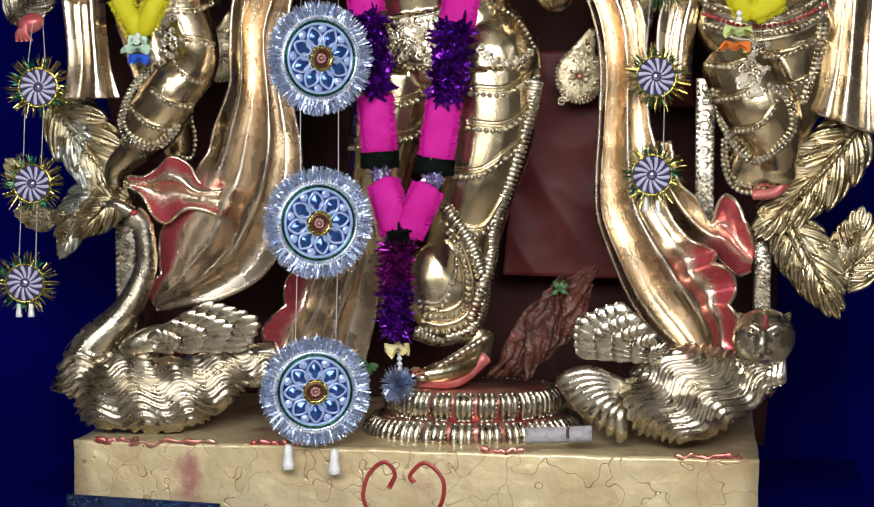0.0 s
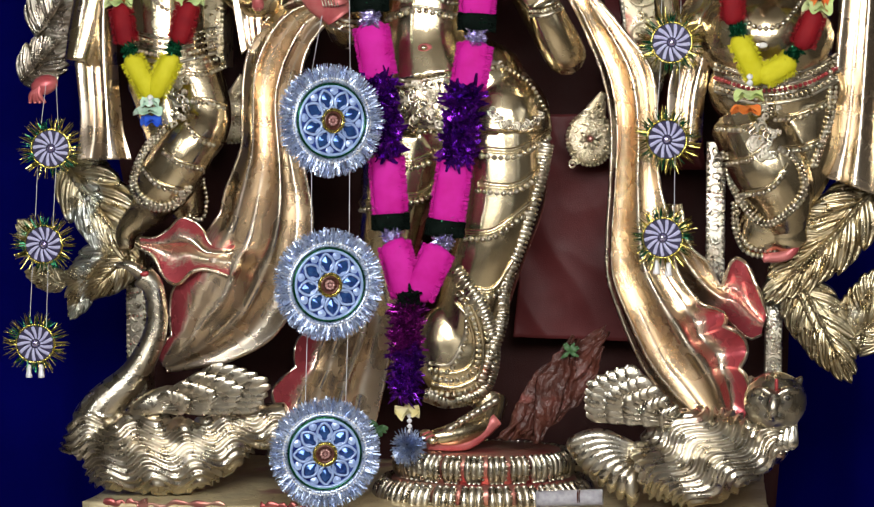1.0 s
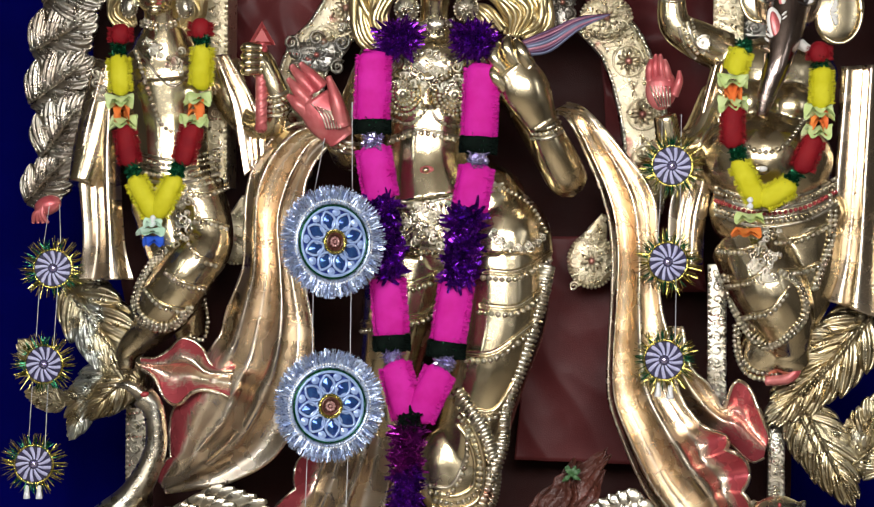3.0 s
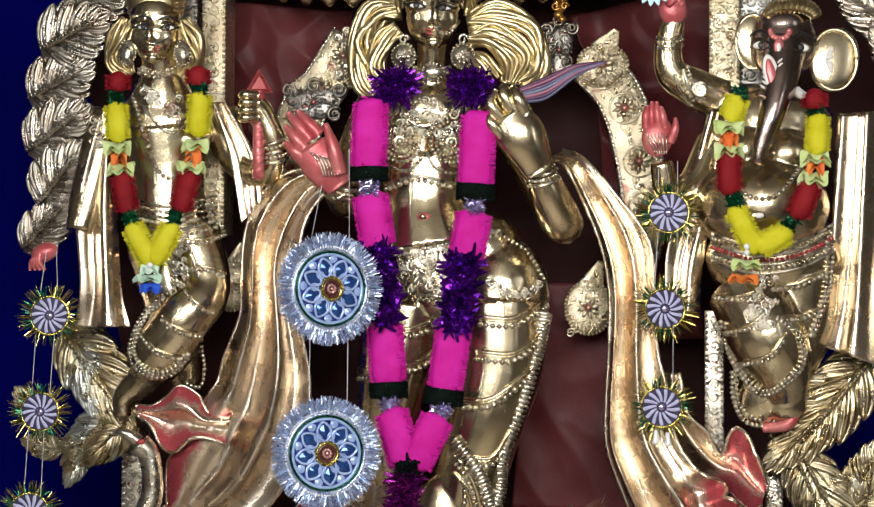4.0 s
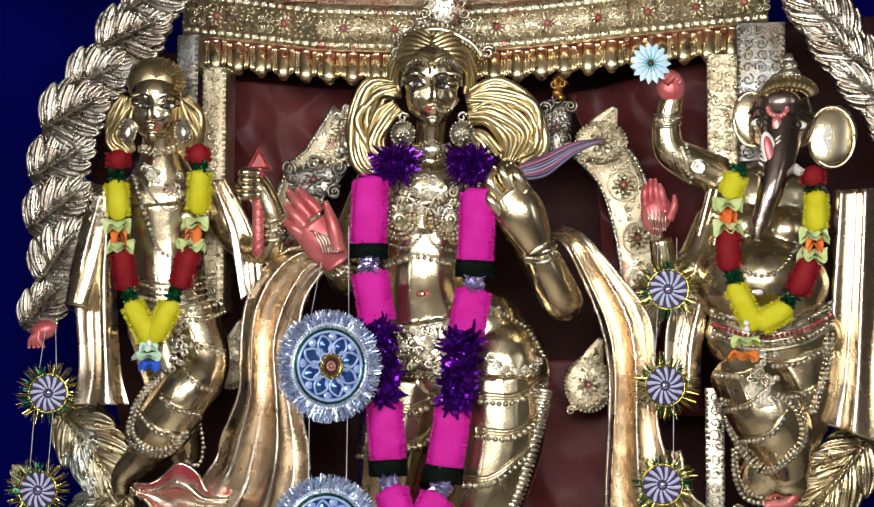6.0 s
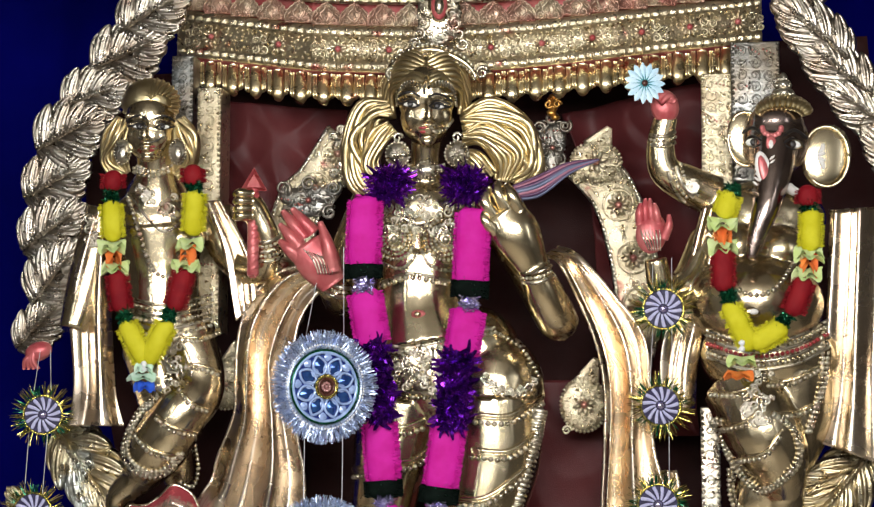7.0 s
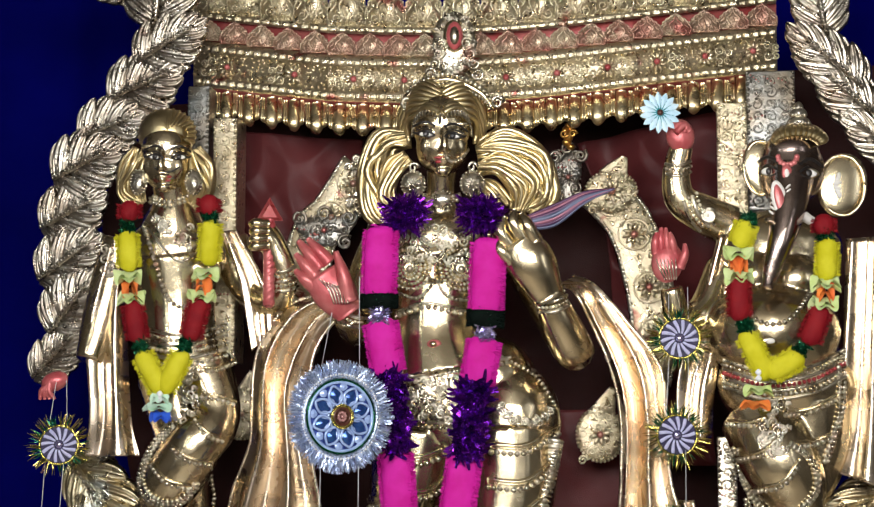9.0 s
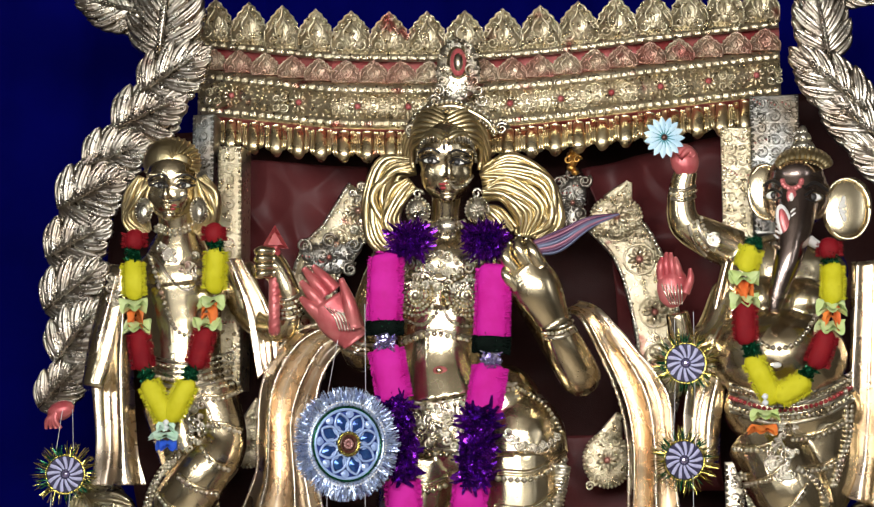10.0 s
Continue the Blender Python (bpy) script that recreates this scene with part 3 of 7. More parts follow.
# ---- acanthus borders ----
def leaf_mesh():
    """One carved acanthus leaf, 1 long, along x, facing -y: rounded fluted lobes on a beaded rib."""
    bm = bmesh.new()
    ns, nt = 10, 5

    def lobe(x0, z0, ang, ln, half, lift, bend=0.0):
        grids = []
        for back in (0.0, 0.025):
            rows = []
            x, z = x0, z0
            for i in range(ns + 1):
                s = i / ns
                a = ang + bend * s * s
                ca, sa = math.cos(a), math.sin(a)
                if i:
                    x, z = x + ln / ns * ca, z + ln / ns * sa
                w = half * (0.42 + 0.58 * math.sin(math.pi * min(1.0, 0.12 + 0.62 * s))) * max(0.0, 1 - max(0.0, (s - 0.6) / 0.4) ** 2) ** 0.6 + 0.004
                row = []
                for k in range(-nt, nt + 1):
                    t = k / nt
                    y = lift - 0.034 * math.sin(math.pi * min(1, 0.1 + 0.86 * s)) - 0.022 * math.cos(3 * math.pi * t) * min(1, 3 * s) * (1 - 0.4 * s) + 0.030 * t * t - 0.06 * max(0.0, s - 0.7) + back
                    row.append(bm.verts.new((x - t * w * sa, y, z + t * w * ca)))
                rows.append(row)
            grids.append(rows)
        f, g = grids
        m = 2 * nt
        for i in range(ns):
            for k in range(m):
                bm.faces.new((f[i][k], f[i + 1][k], f[i + 1][k + 1], f[i][k + 1]))
                bm.faces.new((g[i][k], g[i][k + 1], g[i + 1][k + 1], g[i + 1][k]))
            for k in (0, m):
                bm.faces.new((f[i][k], f[i + 1][k], g[i + 1][k], g[i][k]))
        for k in range(m):
            bm.faces.new((f[ns][k], f[ns][k + 1], g[ns][k + 1], g[ns][k]))

    for i in range(8):
        s = i / 7
        for side in (-1, 1):
            q = 0.36 + 0.16 * math.sin(math.pi * min(1, s + 0.12))
            lobe(0.0 + 0.62 * s, 0.0, side * radians(64 - 38 * s), q, 0.074 + 0.014 * (i % 2), 0.045 - 0.04 * s - 0.05 * (i % 2), -side * radians(26))
            lobe(0.05 + 0.62 * s, side * 0.02, side * radians(44 - 28 * s), q * 0.6, 0.042, 0.012 - 0.04 * s, -side * radians(14))
    lobe(0.64, 0.0, 0.0, 0.38, 0.09, -0.04)
    sweep(bm, [(0, -0.03, 0, 0.030), (0.45, -0.085, 0, 0.030), (0.84, -0.08, 0, 0.014)], 6, 8, 1, 0, True)
    for i in range(17):
        bead(bm, Vector((0.02 + 0.049 * i, -0.075 - 0.055 * math.sin(math.pi * i / 17), 0)), 0.022)
    bmesh.ops.recalc_face_normals(bm, faces=bm.faces)
    me = bpy.data.meshes.new("leaf")
    bm.to_mesh(me)
    bm.free()
    for f in me.polygons:
        f.use_smooth = True
    return me


SCROLL = mat("aged_gilt_leaf", (0.50, 0.44, 0.30), (0.38, 0.30, 0.17), 1.0, (0.22, 0.38), 14, 140, 0.3, 0.003, (0.50, 0.52, 0.48), 0.56)
BORDER = mat("silvered_leaf_gilt", (0.40, 0.37, 0.31), (0.28, 0.23, 0.18), 1.0, (0.22, 0.36), 16, 120, 0.3, 0.003, (0.40, 0.24, 0.20), 0.66)
LEAF = leaf_mesh()
LEAVES = {}


def leaf(parent, material, u0, v0, u1, v1, d=0, wide=0.8):
    if material.name not in LEAVES:
        LEAVES[material.name] = LEAF.copy()
        LEAVES[material.name].materials.append(material)
    ob = new("leaf", LEAVES[material.name])
    a, b = at(u0, v0, d), at(u1, v1, d)
    ln = (b - a).length
    x = (b - a).normalized()
    y = Vector((SLANT, 1, 0)).normalized()
    z = x.cross(y).normalized()
    y = z.cross(x)
    ln *= 1.06
    m = Matrix((x * ln, y * ln, z * ln * wide * 0.98)).transposed().to_4x4()
    m.translation = a
    ob.parent = parent
    ob.matrix_basis = m


def border(name, label, rows, material):
    top = thing(name, label, "carved border", "leaf borders")
    for k, (u0, v0, u1, v1, wide) in enumerate(rows):
        leaf(top, material, u0, v0, u1, v1, 20 - 3 * (k % 3), wide)
    return top


border("leaf_border", "tall border of carved silvery gilt acanthus leaves", (
    (-555, 842, -679, 871, 0.98), (-530, 763, -505, 931, 1.17), (-563, 695, -441, 770, 1.10), (-611, 626, -484, 683, 1.23), (-665, 556, -552, 599, 1.30),
    (-709, 480, -592, 540, 1.30), (-729, 391, -617, 451, 1.23), (-731, 297, -624, 374, 1.17), (-709, 201, -630, 306, 1.17), (-737, 121, -649, 211, 0.91),
), BORDER)
border("leaf_border", "tall border of carved silvery gilt acanthus leaves", (
    (720, 862, 834, 887, 0.67), (698, 747, 672, 899, 0.91), (764, 647, 635, 758, 0.81), (811, 575, 678, 681, 0.81), (849, 513, 726, 596, 0.77), (886, 421, 789, 513, 0.77),
), BORDER)
border("leaf_scroll", "curled tail of carved gilt leaves beside the figure", (
    (-662, -27, -536, -187, 0.8), (-638, -52, -596, -177, 0.7), (-536, -177, -623, -262, 0.8), (-576, -172, -653, -272, 0.9), (-592, -232, -667, -227, 0.8), (-622, -232, -653, -302, 0.8), (-691, -201, -744, -131, 0.9), (-667, -242, -732, -221, 0.9), (-630, -142, -566, -182, 0.7),
), SCROLL)
border("leaf_scroll", "curled tail of carved gilt leaves beside the figure", (
    (784, -70, 641, -240, 0.75), (759, -95, 620, -144, 0.5), (720, -145, 601, -265, 0.8), (641, -230, 704, -366, 0.8), (662, -245, 745, -407, 0.75), (682, -265, 723, -316, 0.8), (765, -367, 787, -225, 0.9), (744, -346, 828, -276, 0.9), (743, -316, 742, -265, 0.9),
), SCROLL)


# ---- arch plate behind the goddess ----
def arch_plate(name, pts, width, label):
    top = thing(name, label, "carved arch")
    bm = bmesh.new()
    rows = glide(pts, 24)
    sweep(bm, [(p[0], p[1], 95, width * 0.5) for p in rows], 12, 24, 0.16)
    rnd = random.Random(len(label))
    for i in range(1, 24):
        for k in range(6):
            o = rnd.uniform(-0.4, 0.4) * width
            spiral(bm, rows[i][0] + o, rows[i][1] + rnd.uniform(-6, 6), 87 + 0.08 * abs(o), width * rnd.uniform(0.07, 0.12), 1.4, rnd.choice((-1, 1)), rnd.uniform(0, 6), width * 0.022)
    part("plate", bm, CARVED, top)
    for i in range(2, 24, 5):
        p = rows[i]
        bm = bmesh.new()
        rosette(bm, p[0], p[1], 84, width * 0.27, 10, 0, 1)
        ring_pts = [(p[0] + width * 0.33 * math.cos(a * 0.393), p[1] + width * 0.33 * math.sin(a * 0.393), 86, width * 0.03) for a in range(17)]
        sweep(bm, ring_pts, 6, 40)
        part("rosette", bm, [CARVED, ROSE], top, "round rosette with a red heart")
    for s in (-1, 1):
        edge = []
        for i in range(25):
            t = np.array(rows[min(i + 1, 24)]) - np.array(rows[max(i - 1, 0)])
            t = t / (np.linalg.norm(t) + 1e-9)
            edge.append((rows[i][0] - t[1] * s * width * 0.47, rows[i][1] + t[0] * s * width * 0.47, 90, width * 0.055))
        bm = bmesh.new()
        sweep(bm, edge, 6, 40)
        beads(bm, [(e[0], e[1], 84) for e in edge], width * 0.04, width * 0.1)
        part("rim", bm, PALE, top)
    return top


arch_plate("arch_side", [(282, 461), (336, 395), (369, 283), (377, 183), (354, 84)], 84, "curved carved gilt arch plate with red-hearted rosettes")
arch_plate("arch_side", [(-147, 500), (-198, 419), (-233, 379), (-253, 288), (-268, 168)], 84, "curved carved gilt arch plate with scrolls")


def rosette_plate(u, v, w, h, label):
    bm = bmesh.new()
    blob(bm, u, v, 75, w, h, 8, 0, 0, 3)
    sweep(bm, [(u, v + 0.6 * h, 75, 0.62 * w), (u + 0.28 * w, v + 1.15 * h, 75, 0.42 * w), (u + 0.55 * w, v + 1.75 * h, 75, 0.12 * w)], 12, 10, 0.16)
    for k in range(5):
        spiral(bm, u + (0.12 + 0.1 * k) * w, v + (0.85 + 0.17 * k) * h, 68, (0.26 - 0.035 * k) * w, 1.4, 1 if k % 2 else -1, k, 0.04 * w)
    spiral(bm, u - 0.75 * w, v - 0.95 * h, 68, 0.22 * w, 1.5, 1, 0, 0.06 * w)
    rosette(bm, u, v, 62, 0.5 * w, 8, 0, 1)
    for i in range(12):
        a = 2 * math.pi * i / 12
        spiral(bm, u + 0.75 * w * math.cos(a), v + 0.75 * h * math.sin(a), 66, 0.2 * w, 1.3, 1 if i % 2 else -1, a, 0.045 * w)
    for i in range(9):
        a = 2 * math.pi * i / 9
        spiral(bm, u + 0.45 * w * math.cos(a), v + 0.45 * h * math.sin(a), 67, 0.15 * w, 1.3, -1 if i % 2 else 1, a, 0.04 * w)
    beads(bm, [(u + w * math.cos(2 * math.pi * i / 16), v + h * math.sin(2 * math.pi * i / 16), 68) for i in range(17)], 3.4)
    return tagged(part("rosette_plate", bm, [CARVED, ROSE]), label, "carved ornament")


rosette_plate(278, 19, 42, 48, "drop-shaped carved gilt plate with a rosette")
rosette_plate(-362, 55, 30, 45, "drop-shaped carved gilt plate with a rosette")


# ---- carved scarves ----
def rubbed_scarf():
    """Burnished gilt with red lacquer brushed on where the cloth carries its "lacquer" value, worn through in streaks."""
    m = ROSY_LIT.copy()
    m.name = "lacquered_scarf_gilt"
    n, l = m.node_tree.nodes, m.node_tree.links
    p = n["Principled BSDF"]
    at_, nz, ad, rm = n.new("ShaderNodeAttribute"), n.new("ShaderNodeTexNoise"), n.new("ShaderNodeMath"), n.new("ShaderNodeMapRange")
    at_.attribute_name = "lacquer"
    nz.inputs["Scale"].default_value, nz.inputs["Detail"].default_value = 24, 6
    ad.operation = "ADD"
    l.new(at_.outputs["Fac"], ad.inputs[0])
    l.new(nz.outputs["Fac"], ad.inputs[1])
    l.new(ad.outputs[0], rm.inputs[0])
    rm.inputs[1].default_value, rm.inputs[2].default_value = 0.78, 1.25
    mx = n.new("ShaderNodeMix")
    mx.data_type = "RGBA"
    l.new(rm.outputs[0], mx.inputs[0])
    l.new(p.inputs["Base Color"].links[0].from_socket, mx.inputs[6])
    mx.inputs[7].default_value = (0.46, 0.075, 0.09, 1)
    l.new(mx.outputs[2], p.inputs["Base Color"])
    mr = n.new("ShaderNodeMapRange")
    l.new(rm.outputs[0], mr.inputs[0])
    mr.inputs[3].default_value, mr.inputs[4].default_value = 1.0, 0.45
    l.new(mr.outputs[0], p.inputs["Metallic"])
    return m


LACQUERED = rubbed_scarf()


def loft(guides, n=90, w=48, thick=9, lacquer=None, lobes=None, rim=(True, True)):
    """Carved cloth through several long guide curves of (u, v, d), from one edge to the other, with rolled edges."""
    bm = bmesh.new()
    lay = bm.verts.layers.float.new("lacquer")
    long = [glide(g, n) for g in guides]
    rows, edges = [], ([], [])
    for i in range(n + 1):
        t = i / n
        cross = glide([g[i] for g in long], w)
        way = cross[-1][:2] - cross[-2][:2]
        way = way / (np.linalg.norm(way) + 1e-6)
        ring = []
        for side in (0, 1):
            for j in range(w + 1):
                k = j if side == 0 else w - j
                q = np.array(cross[k])
                if lobes:
                    out, curl = lobes(t, k / w)
                    q = q + np.array((way[0] * out, way[1] * out, curl))
                v = bm.verts.new(at(q[0], q[1], q[2] + (thick if side else 0)))
                v[lay] = lacquer(t, k / w) if lacquer else 0.0
                ring.append(v)
                if side == 0 and k in (0, w):
                    edges[0 if k == 0 else 1].append((q[0], q[1], q[2] + thick * 0.4, thick * 0.42))
        rows.append(ring)
    k = len(rows[0])
    for a, b in zip(rows, rows[1:]):
        for j in range(k):
            bm.faces.new((a[j], b[j], b[(j + 1) % k], a[(j + 1) % k]))
    bm.faces.new(rows[0])
    bm.faces.new(rows[-1][::-1])
    for e, on in zip(edges, rim):
        if on:
            sweep(bm, e, 6, n, 1, 0)
    return bm


def scalloped(t0, size, count, side=1, both=False):
    """Rounded lobes along one edge (or both) of a cloth from t0 on, curling in and out."""
    def f(t, s):
        g = max(0.0, (t - t0) / (1 - t0))
        w = abs(math.sin(math.pi * count * g)) ** 0.6 - 0.35
        e = s if side == 1 else 1 - s
        k = e ** 5 * (1 if g > 0 else 0) * min(1, 5 * g)
        out, curl = side * size * w * k, -0.5 * size * math.sin(2 * math.pi * count * g + 0.8) * k
        if both:
            k2 = (1 - e) ** 5 * min(1, 5 * g)
            out -= side * size * (abs(math.sin(math.pi * count * g + 1.2)) ** 0.6 - 0.35) * k2
        return out, curl
    return f


def scarf(label, strips, name="carved_scarf"):
    top = thing(name, label, "carved scarf")
    for left, right, folds, amp, d in strips:
        bm = bmesh.new()
        drape(bm, left, right, folds, amp, d, 10, 64, 34)
        part("fold", bm, ROSY_LIT, top)
    return top


def swag(label, sheets):
    top = thing("carved_scarf", label, "carved scarf")
    for guides, more in sheets:
        part("fold", loft(guides, **more), LACQUERED, top)
    return top


def along(t0, t1, s0, side=1, top=1.0):
    """Lacquer between two stations along the cloth, from s0 to one edge."""
    def f(t, s):
        e = s if side == 1 else 1 - s
        a = min(1.0, max(0.0, (t - t0) / 0.10)) * min(1.0, max(0.0, (t1 - t) / 0.05))
        return top * a * max(0.0, min(1.0, (e - s0) / (1 - s0) * 1.6))
    return f


swag("sweeping burnished gold scarf with deep folds and red lobed edges", (
    (([(-198, 269, -62), (-256, 261, -60), (-298, 232, -58), (-328, 185, -56), (-341, 130, -54), (-344, 60, -54), (-347, 0, -52), (-373, -70, -50), (-387, -120, -50), (-423, -187, -50), (-457, -242, -52), (-467, -292, -56), (-478, -343, -60), (-494, -386, -64)],
      [(-194, 263, -92), (-246, 251, -96), (-284, 219, -98), (-312, 170, -100), (-324, 120, -100), (-326, 50, -98), (-329, -10, -96), (-347, -80, -94), (-365, -140, -92), (-386, -177, -92), (-417, -234, -88), (-438, -282, -84), (-459, -335, -78), (-491, -389, -68)],
      [(-189, 258, -70), (-238, 238, -66), (-270, 201, -62), (-294, 156, -60), (-305, 101, -58), (-305, 41, -58), (-305, -19, -60), (-315, -90, -62), (-330, -160, -66), (-346, -194, -70), (-377, -260, -72), (-415, -311, -72), (-449, -355, -72), (-489, -392, -68)],
      [(-186, 254, -96), (-230, 226, -104), (-256, 186, -108), (-275, 141, -110), (-286, 91, -112), (-283, 31, -114), (-279, -29, -116), (-279, -99, -118), (-290, -169, -118), (-312, -222, -114), (-351, -295, -106), (-399, -341, -96), (-444, -371, -84), (-487, -394, -70)],
      [(-182, 249, -72), (-224, 216, -68), (-245, 173, -64), (-260, 131, -60), (-271, 81, -58), (-268, 21, -58), (-258, -39, -60), (-250, -109, -62), (-257, -179, -66), (-280, -245, -70), (-323, -315, -74), (-384, -357, -76), (-439, -380, -76), (-485, -395, -70)],
      [(-176, 244, -66), (-211, 206, -72), (-233, 166, -76), (-242, 121, -78), (-248, 71, -78), (-245, 11, -78), (-232, -49, -78), (-222, -109, -78), (-224, -179, -80), (-245, -255, -82), (-291, -335, -82), (-366, -378, -80), (-434, -392, -76), (-483, -399, -70)],
     ), dict(n=120, w=60, lacquer=along(0.60, 1.2, 0.72, -1, 0.95), lobes=scalloped(0.60, 20, 2.6, -1))),
    (([(-359, -172, -84), (-401, -172, -80), (-423, -138, -84), (-454, -124, -92), (-479, -146, -86), (-503, -160, -88), (-529, -160, -84)],
      [(-363, -187, -104), (-409, -185, -108), (-439, -164, -112), (-463, -160, -110), (-483, -168, -100), (-509, -170, -98), (-530, -167, -90)],
      [(-367, -202, -88), (-411, -196, -86), (-443, -188, -84), (-466, -190, -82), (-487, -184, -80), (-511, -176, -84), (-530, -172, -86)],
      [(-370, -228, -104), (-410, -216, -108), (-436, -220, -110), (-462, -242, -104), (-486, -230, -100), (-505, -194, -94), (-527, -178, -88)],
     ), dict(n=60, w=30, lacquer=lambda t, s: 0.9 * min(1, abs(2 * s - 1) * 1.1) ** 2 + 0.25 * (t > 0.3))),
))
swag("sweeping burnished gold scarf with deep folds and red lobed edges", (
    (([(204, 287, -10), (235, 275, -60), (272, 203, -58), (303, 123, -56), (316, 43, -54), (315, -57, -54), (310, -157, -54), (312, -228, -56), (335, -298, -58), (376, -389, -60), (427, -455, -62), (491, -509, -64)],
      [(209, 290, -30), (241, 277, -80), (281, 203, -84), (314, 123, -88), (326, 43, -90), (324, -57, -92), (318, -157, -94), (321, -228, -96), (346, -295, -98), (389, -384, -96), (439, -448, -90), (497, -507, -80)],
      [(215, 293, -16), (249, 279, -66), (294, 203, -60), (328, 123, -56), (339, 44, -54), (337, -56, -52), (332, -147, -54), (340, -222, -58), (371, -293, -62), (414, -377, -66), (463, -440, -70), (509, -504, -74)],
      [(221, 296, -40), (257, 282, -92), (312, 207, -104), (350, 132, -110), (363, 44, -114), (363, -56, -116), (366, -146, -118), (377, -218, -122), (411, -286, -124), (454, -354, -122), (495, -412, -112), (527, -491, -94)],
      [(227, 299, -22), (263, 283, -72), (324, 209, -72), (366, 136, -70), (378, 44, -68), (383, -56, -70), (394, -141, -76), (407, -216, -82), (442, -276, -86), (480, -335, -88), (517, -389, -88), (537, -473, -84)],
      [(233, 302, -18), (269, 286, -68), (336, 211, -82), (386, 138, -88), (395, 44, -88), (401, -56, -90), (418, -126, -94), (435, -216, -98), (474, -273, -104), (526, -318, -108), (553, -389, -104), (551, -491, -92)],
     ), dict(n=130, w=60, lacquer=along(0.70, 1.3, 0.76, 1, 1.0), lobes=scalloped(0.72, 26, 2.9))),
    (([(414, -97, -66), (422, -177, -66), (450, -238, -64), (488, -282, -62), (526, -304, -62), (565, -337, -66), (589, -331, -70)],
      [(426, -97, -84), (436, -169, -86), (471, -226, -88), (508, -262, -88), (538, -274, -92), (566, -298, -88), (591, -318, -80)],
      [(434, -97, -66), (448, -165, -64), (483, -218, -60), (512, -250, -60), (540, -248, -64), (566, -278, -66), (593, -312, -74)],
      [(440, -97, -80), (456, -169, -84), (489, -202, -80), (515, -244, -76), (535, -202, -88), (571, -228, -86), (595, -306, -80)],
     ), dict(n=80, w=34, lacquer=lambda t, s: max(0.0, min(1.0, (t - 0.42) * 5)) * (0.35 + 0.65 * abs(2 * s - 1)), lobes=scalloped(0.62, 12, 1.6))),
))
swag("gold cloth tail with red rubbed frill behind the skirt", (
    (([(-204, -295, -30), (-233, -344, -30), (-259, -404, -32), (-284, -445, -34), (-295, -486, -36)],
      [(-177, -293, -52), (-201, -349, -54), (-228, -409, -56), (-249, -460, -56), (-265, -496, -50)],
      [(-157, -293, -30), (-173, -349, -30), (-198, -415, -30), (-214, -465, -32), (-234, -501, -36)],
      [(-122, -293, -56), (-137, -354, -60), (-163, -420, -62), (-179, -471, -60), (-194, -504, -50)],
      [(-102, -293, -36), (-112, -354, -36), (-131, -420, -36), (-143, -476, -36), (-154, -506, -38)],
      [(-77, -295, -46), (-82, -359, -50), (-93, -425, -50), (-108, -486, -48), (-123, -512, -44)],
     ), dict(n=60, w=50, lacquer=along(0.05, 1.4, 0.72, -1, 0.95), lobes=scalloped(0.05, 20, 2.4, -1))),
))


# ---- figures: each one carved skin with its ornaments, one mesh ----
# gilt darkened in its colour for the dim violet reflections on the elephant head
DARK_REFLECT = mat("dark_reflection_gilt", (0.44, 0.35, 0.29), (0.32, 0.24, 0.22), 1.0, (0.18, 0.28), 9, 26, 0.03, 0.002)
SKIN = [GOLD, PINK, DARK, WHITE, RED, PALE, HAIR, DARK_REFLECT]


def cuff(bm, tree, u, v, run, turn, count=3, r=3.4):
    """A stack of beaded rings across a limb at (u, v); run: half-width; turn: slope in degrees."""
    c, s = math.cos(radians(turn)), math.sin(radians(turn))
    for k in range(count):
        o = (k - (count - 1) / 2) * r * 2.6
        pts = [(u + q * run * c - (o - bow) * s, v + q * run * s + (o - bow) * c) for q, bow in ((-0.94, 0), (-0.5, 4), (0, 6), (0.5, 4), (0.94, 0))]
        band(bm, tree, pts, r if k % 2 == 0 else 0, 0 if k % 2 == 0 else r * 1.1, 5, 0.5, n=14)


def strands(bm, rows, n, spread, r, seed, mi=6, d=(0, 0)):
    """Locks of hair along a curve, fanned out by spread."""
    rnd = random.Random(seed)
    for i in range(n):
        f = (i + 0.5) / n * 2 - 1
        pts = []
        for k, (u, v, dd, w) in enumerate(rows):
            j = rnd.uniform(-0.14, 0.14) + 0.30 * math.sin(2.2 * k + seed + 0.45 * i)
            tang = np.array(rows[min(k + 1, len(rows) - 1)][:2]) - np.array(rows[max(k - 1, 0)][:2])
            tang = tang / (np.linalg.norm(tang) + 1e-9)
            off = (f + j) * w * spread
            pts.append((u - tang[1] * off, v + tang[0] * off, dd - 14 * math.cos(f * 1.4) + rnd.uniform(-6, 6), r * rnd.uniform(0.7, 1.15) * (1.0 if 0 < k < len(rows) - 1 else 0.45)))
        sweep(bm, pts, 6, 18, 1, mi)


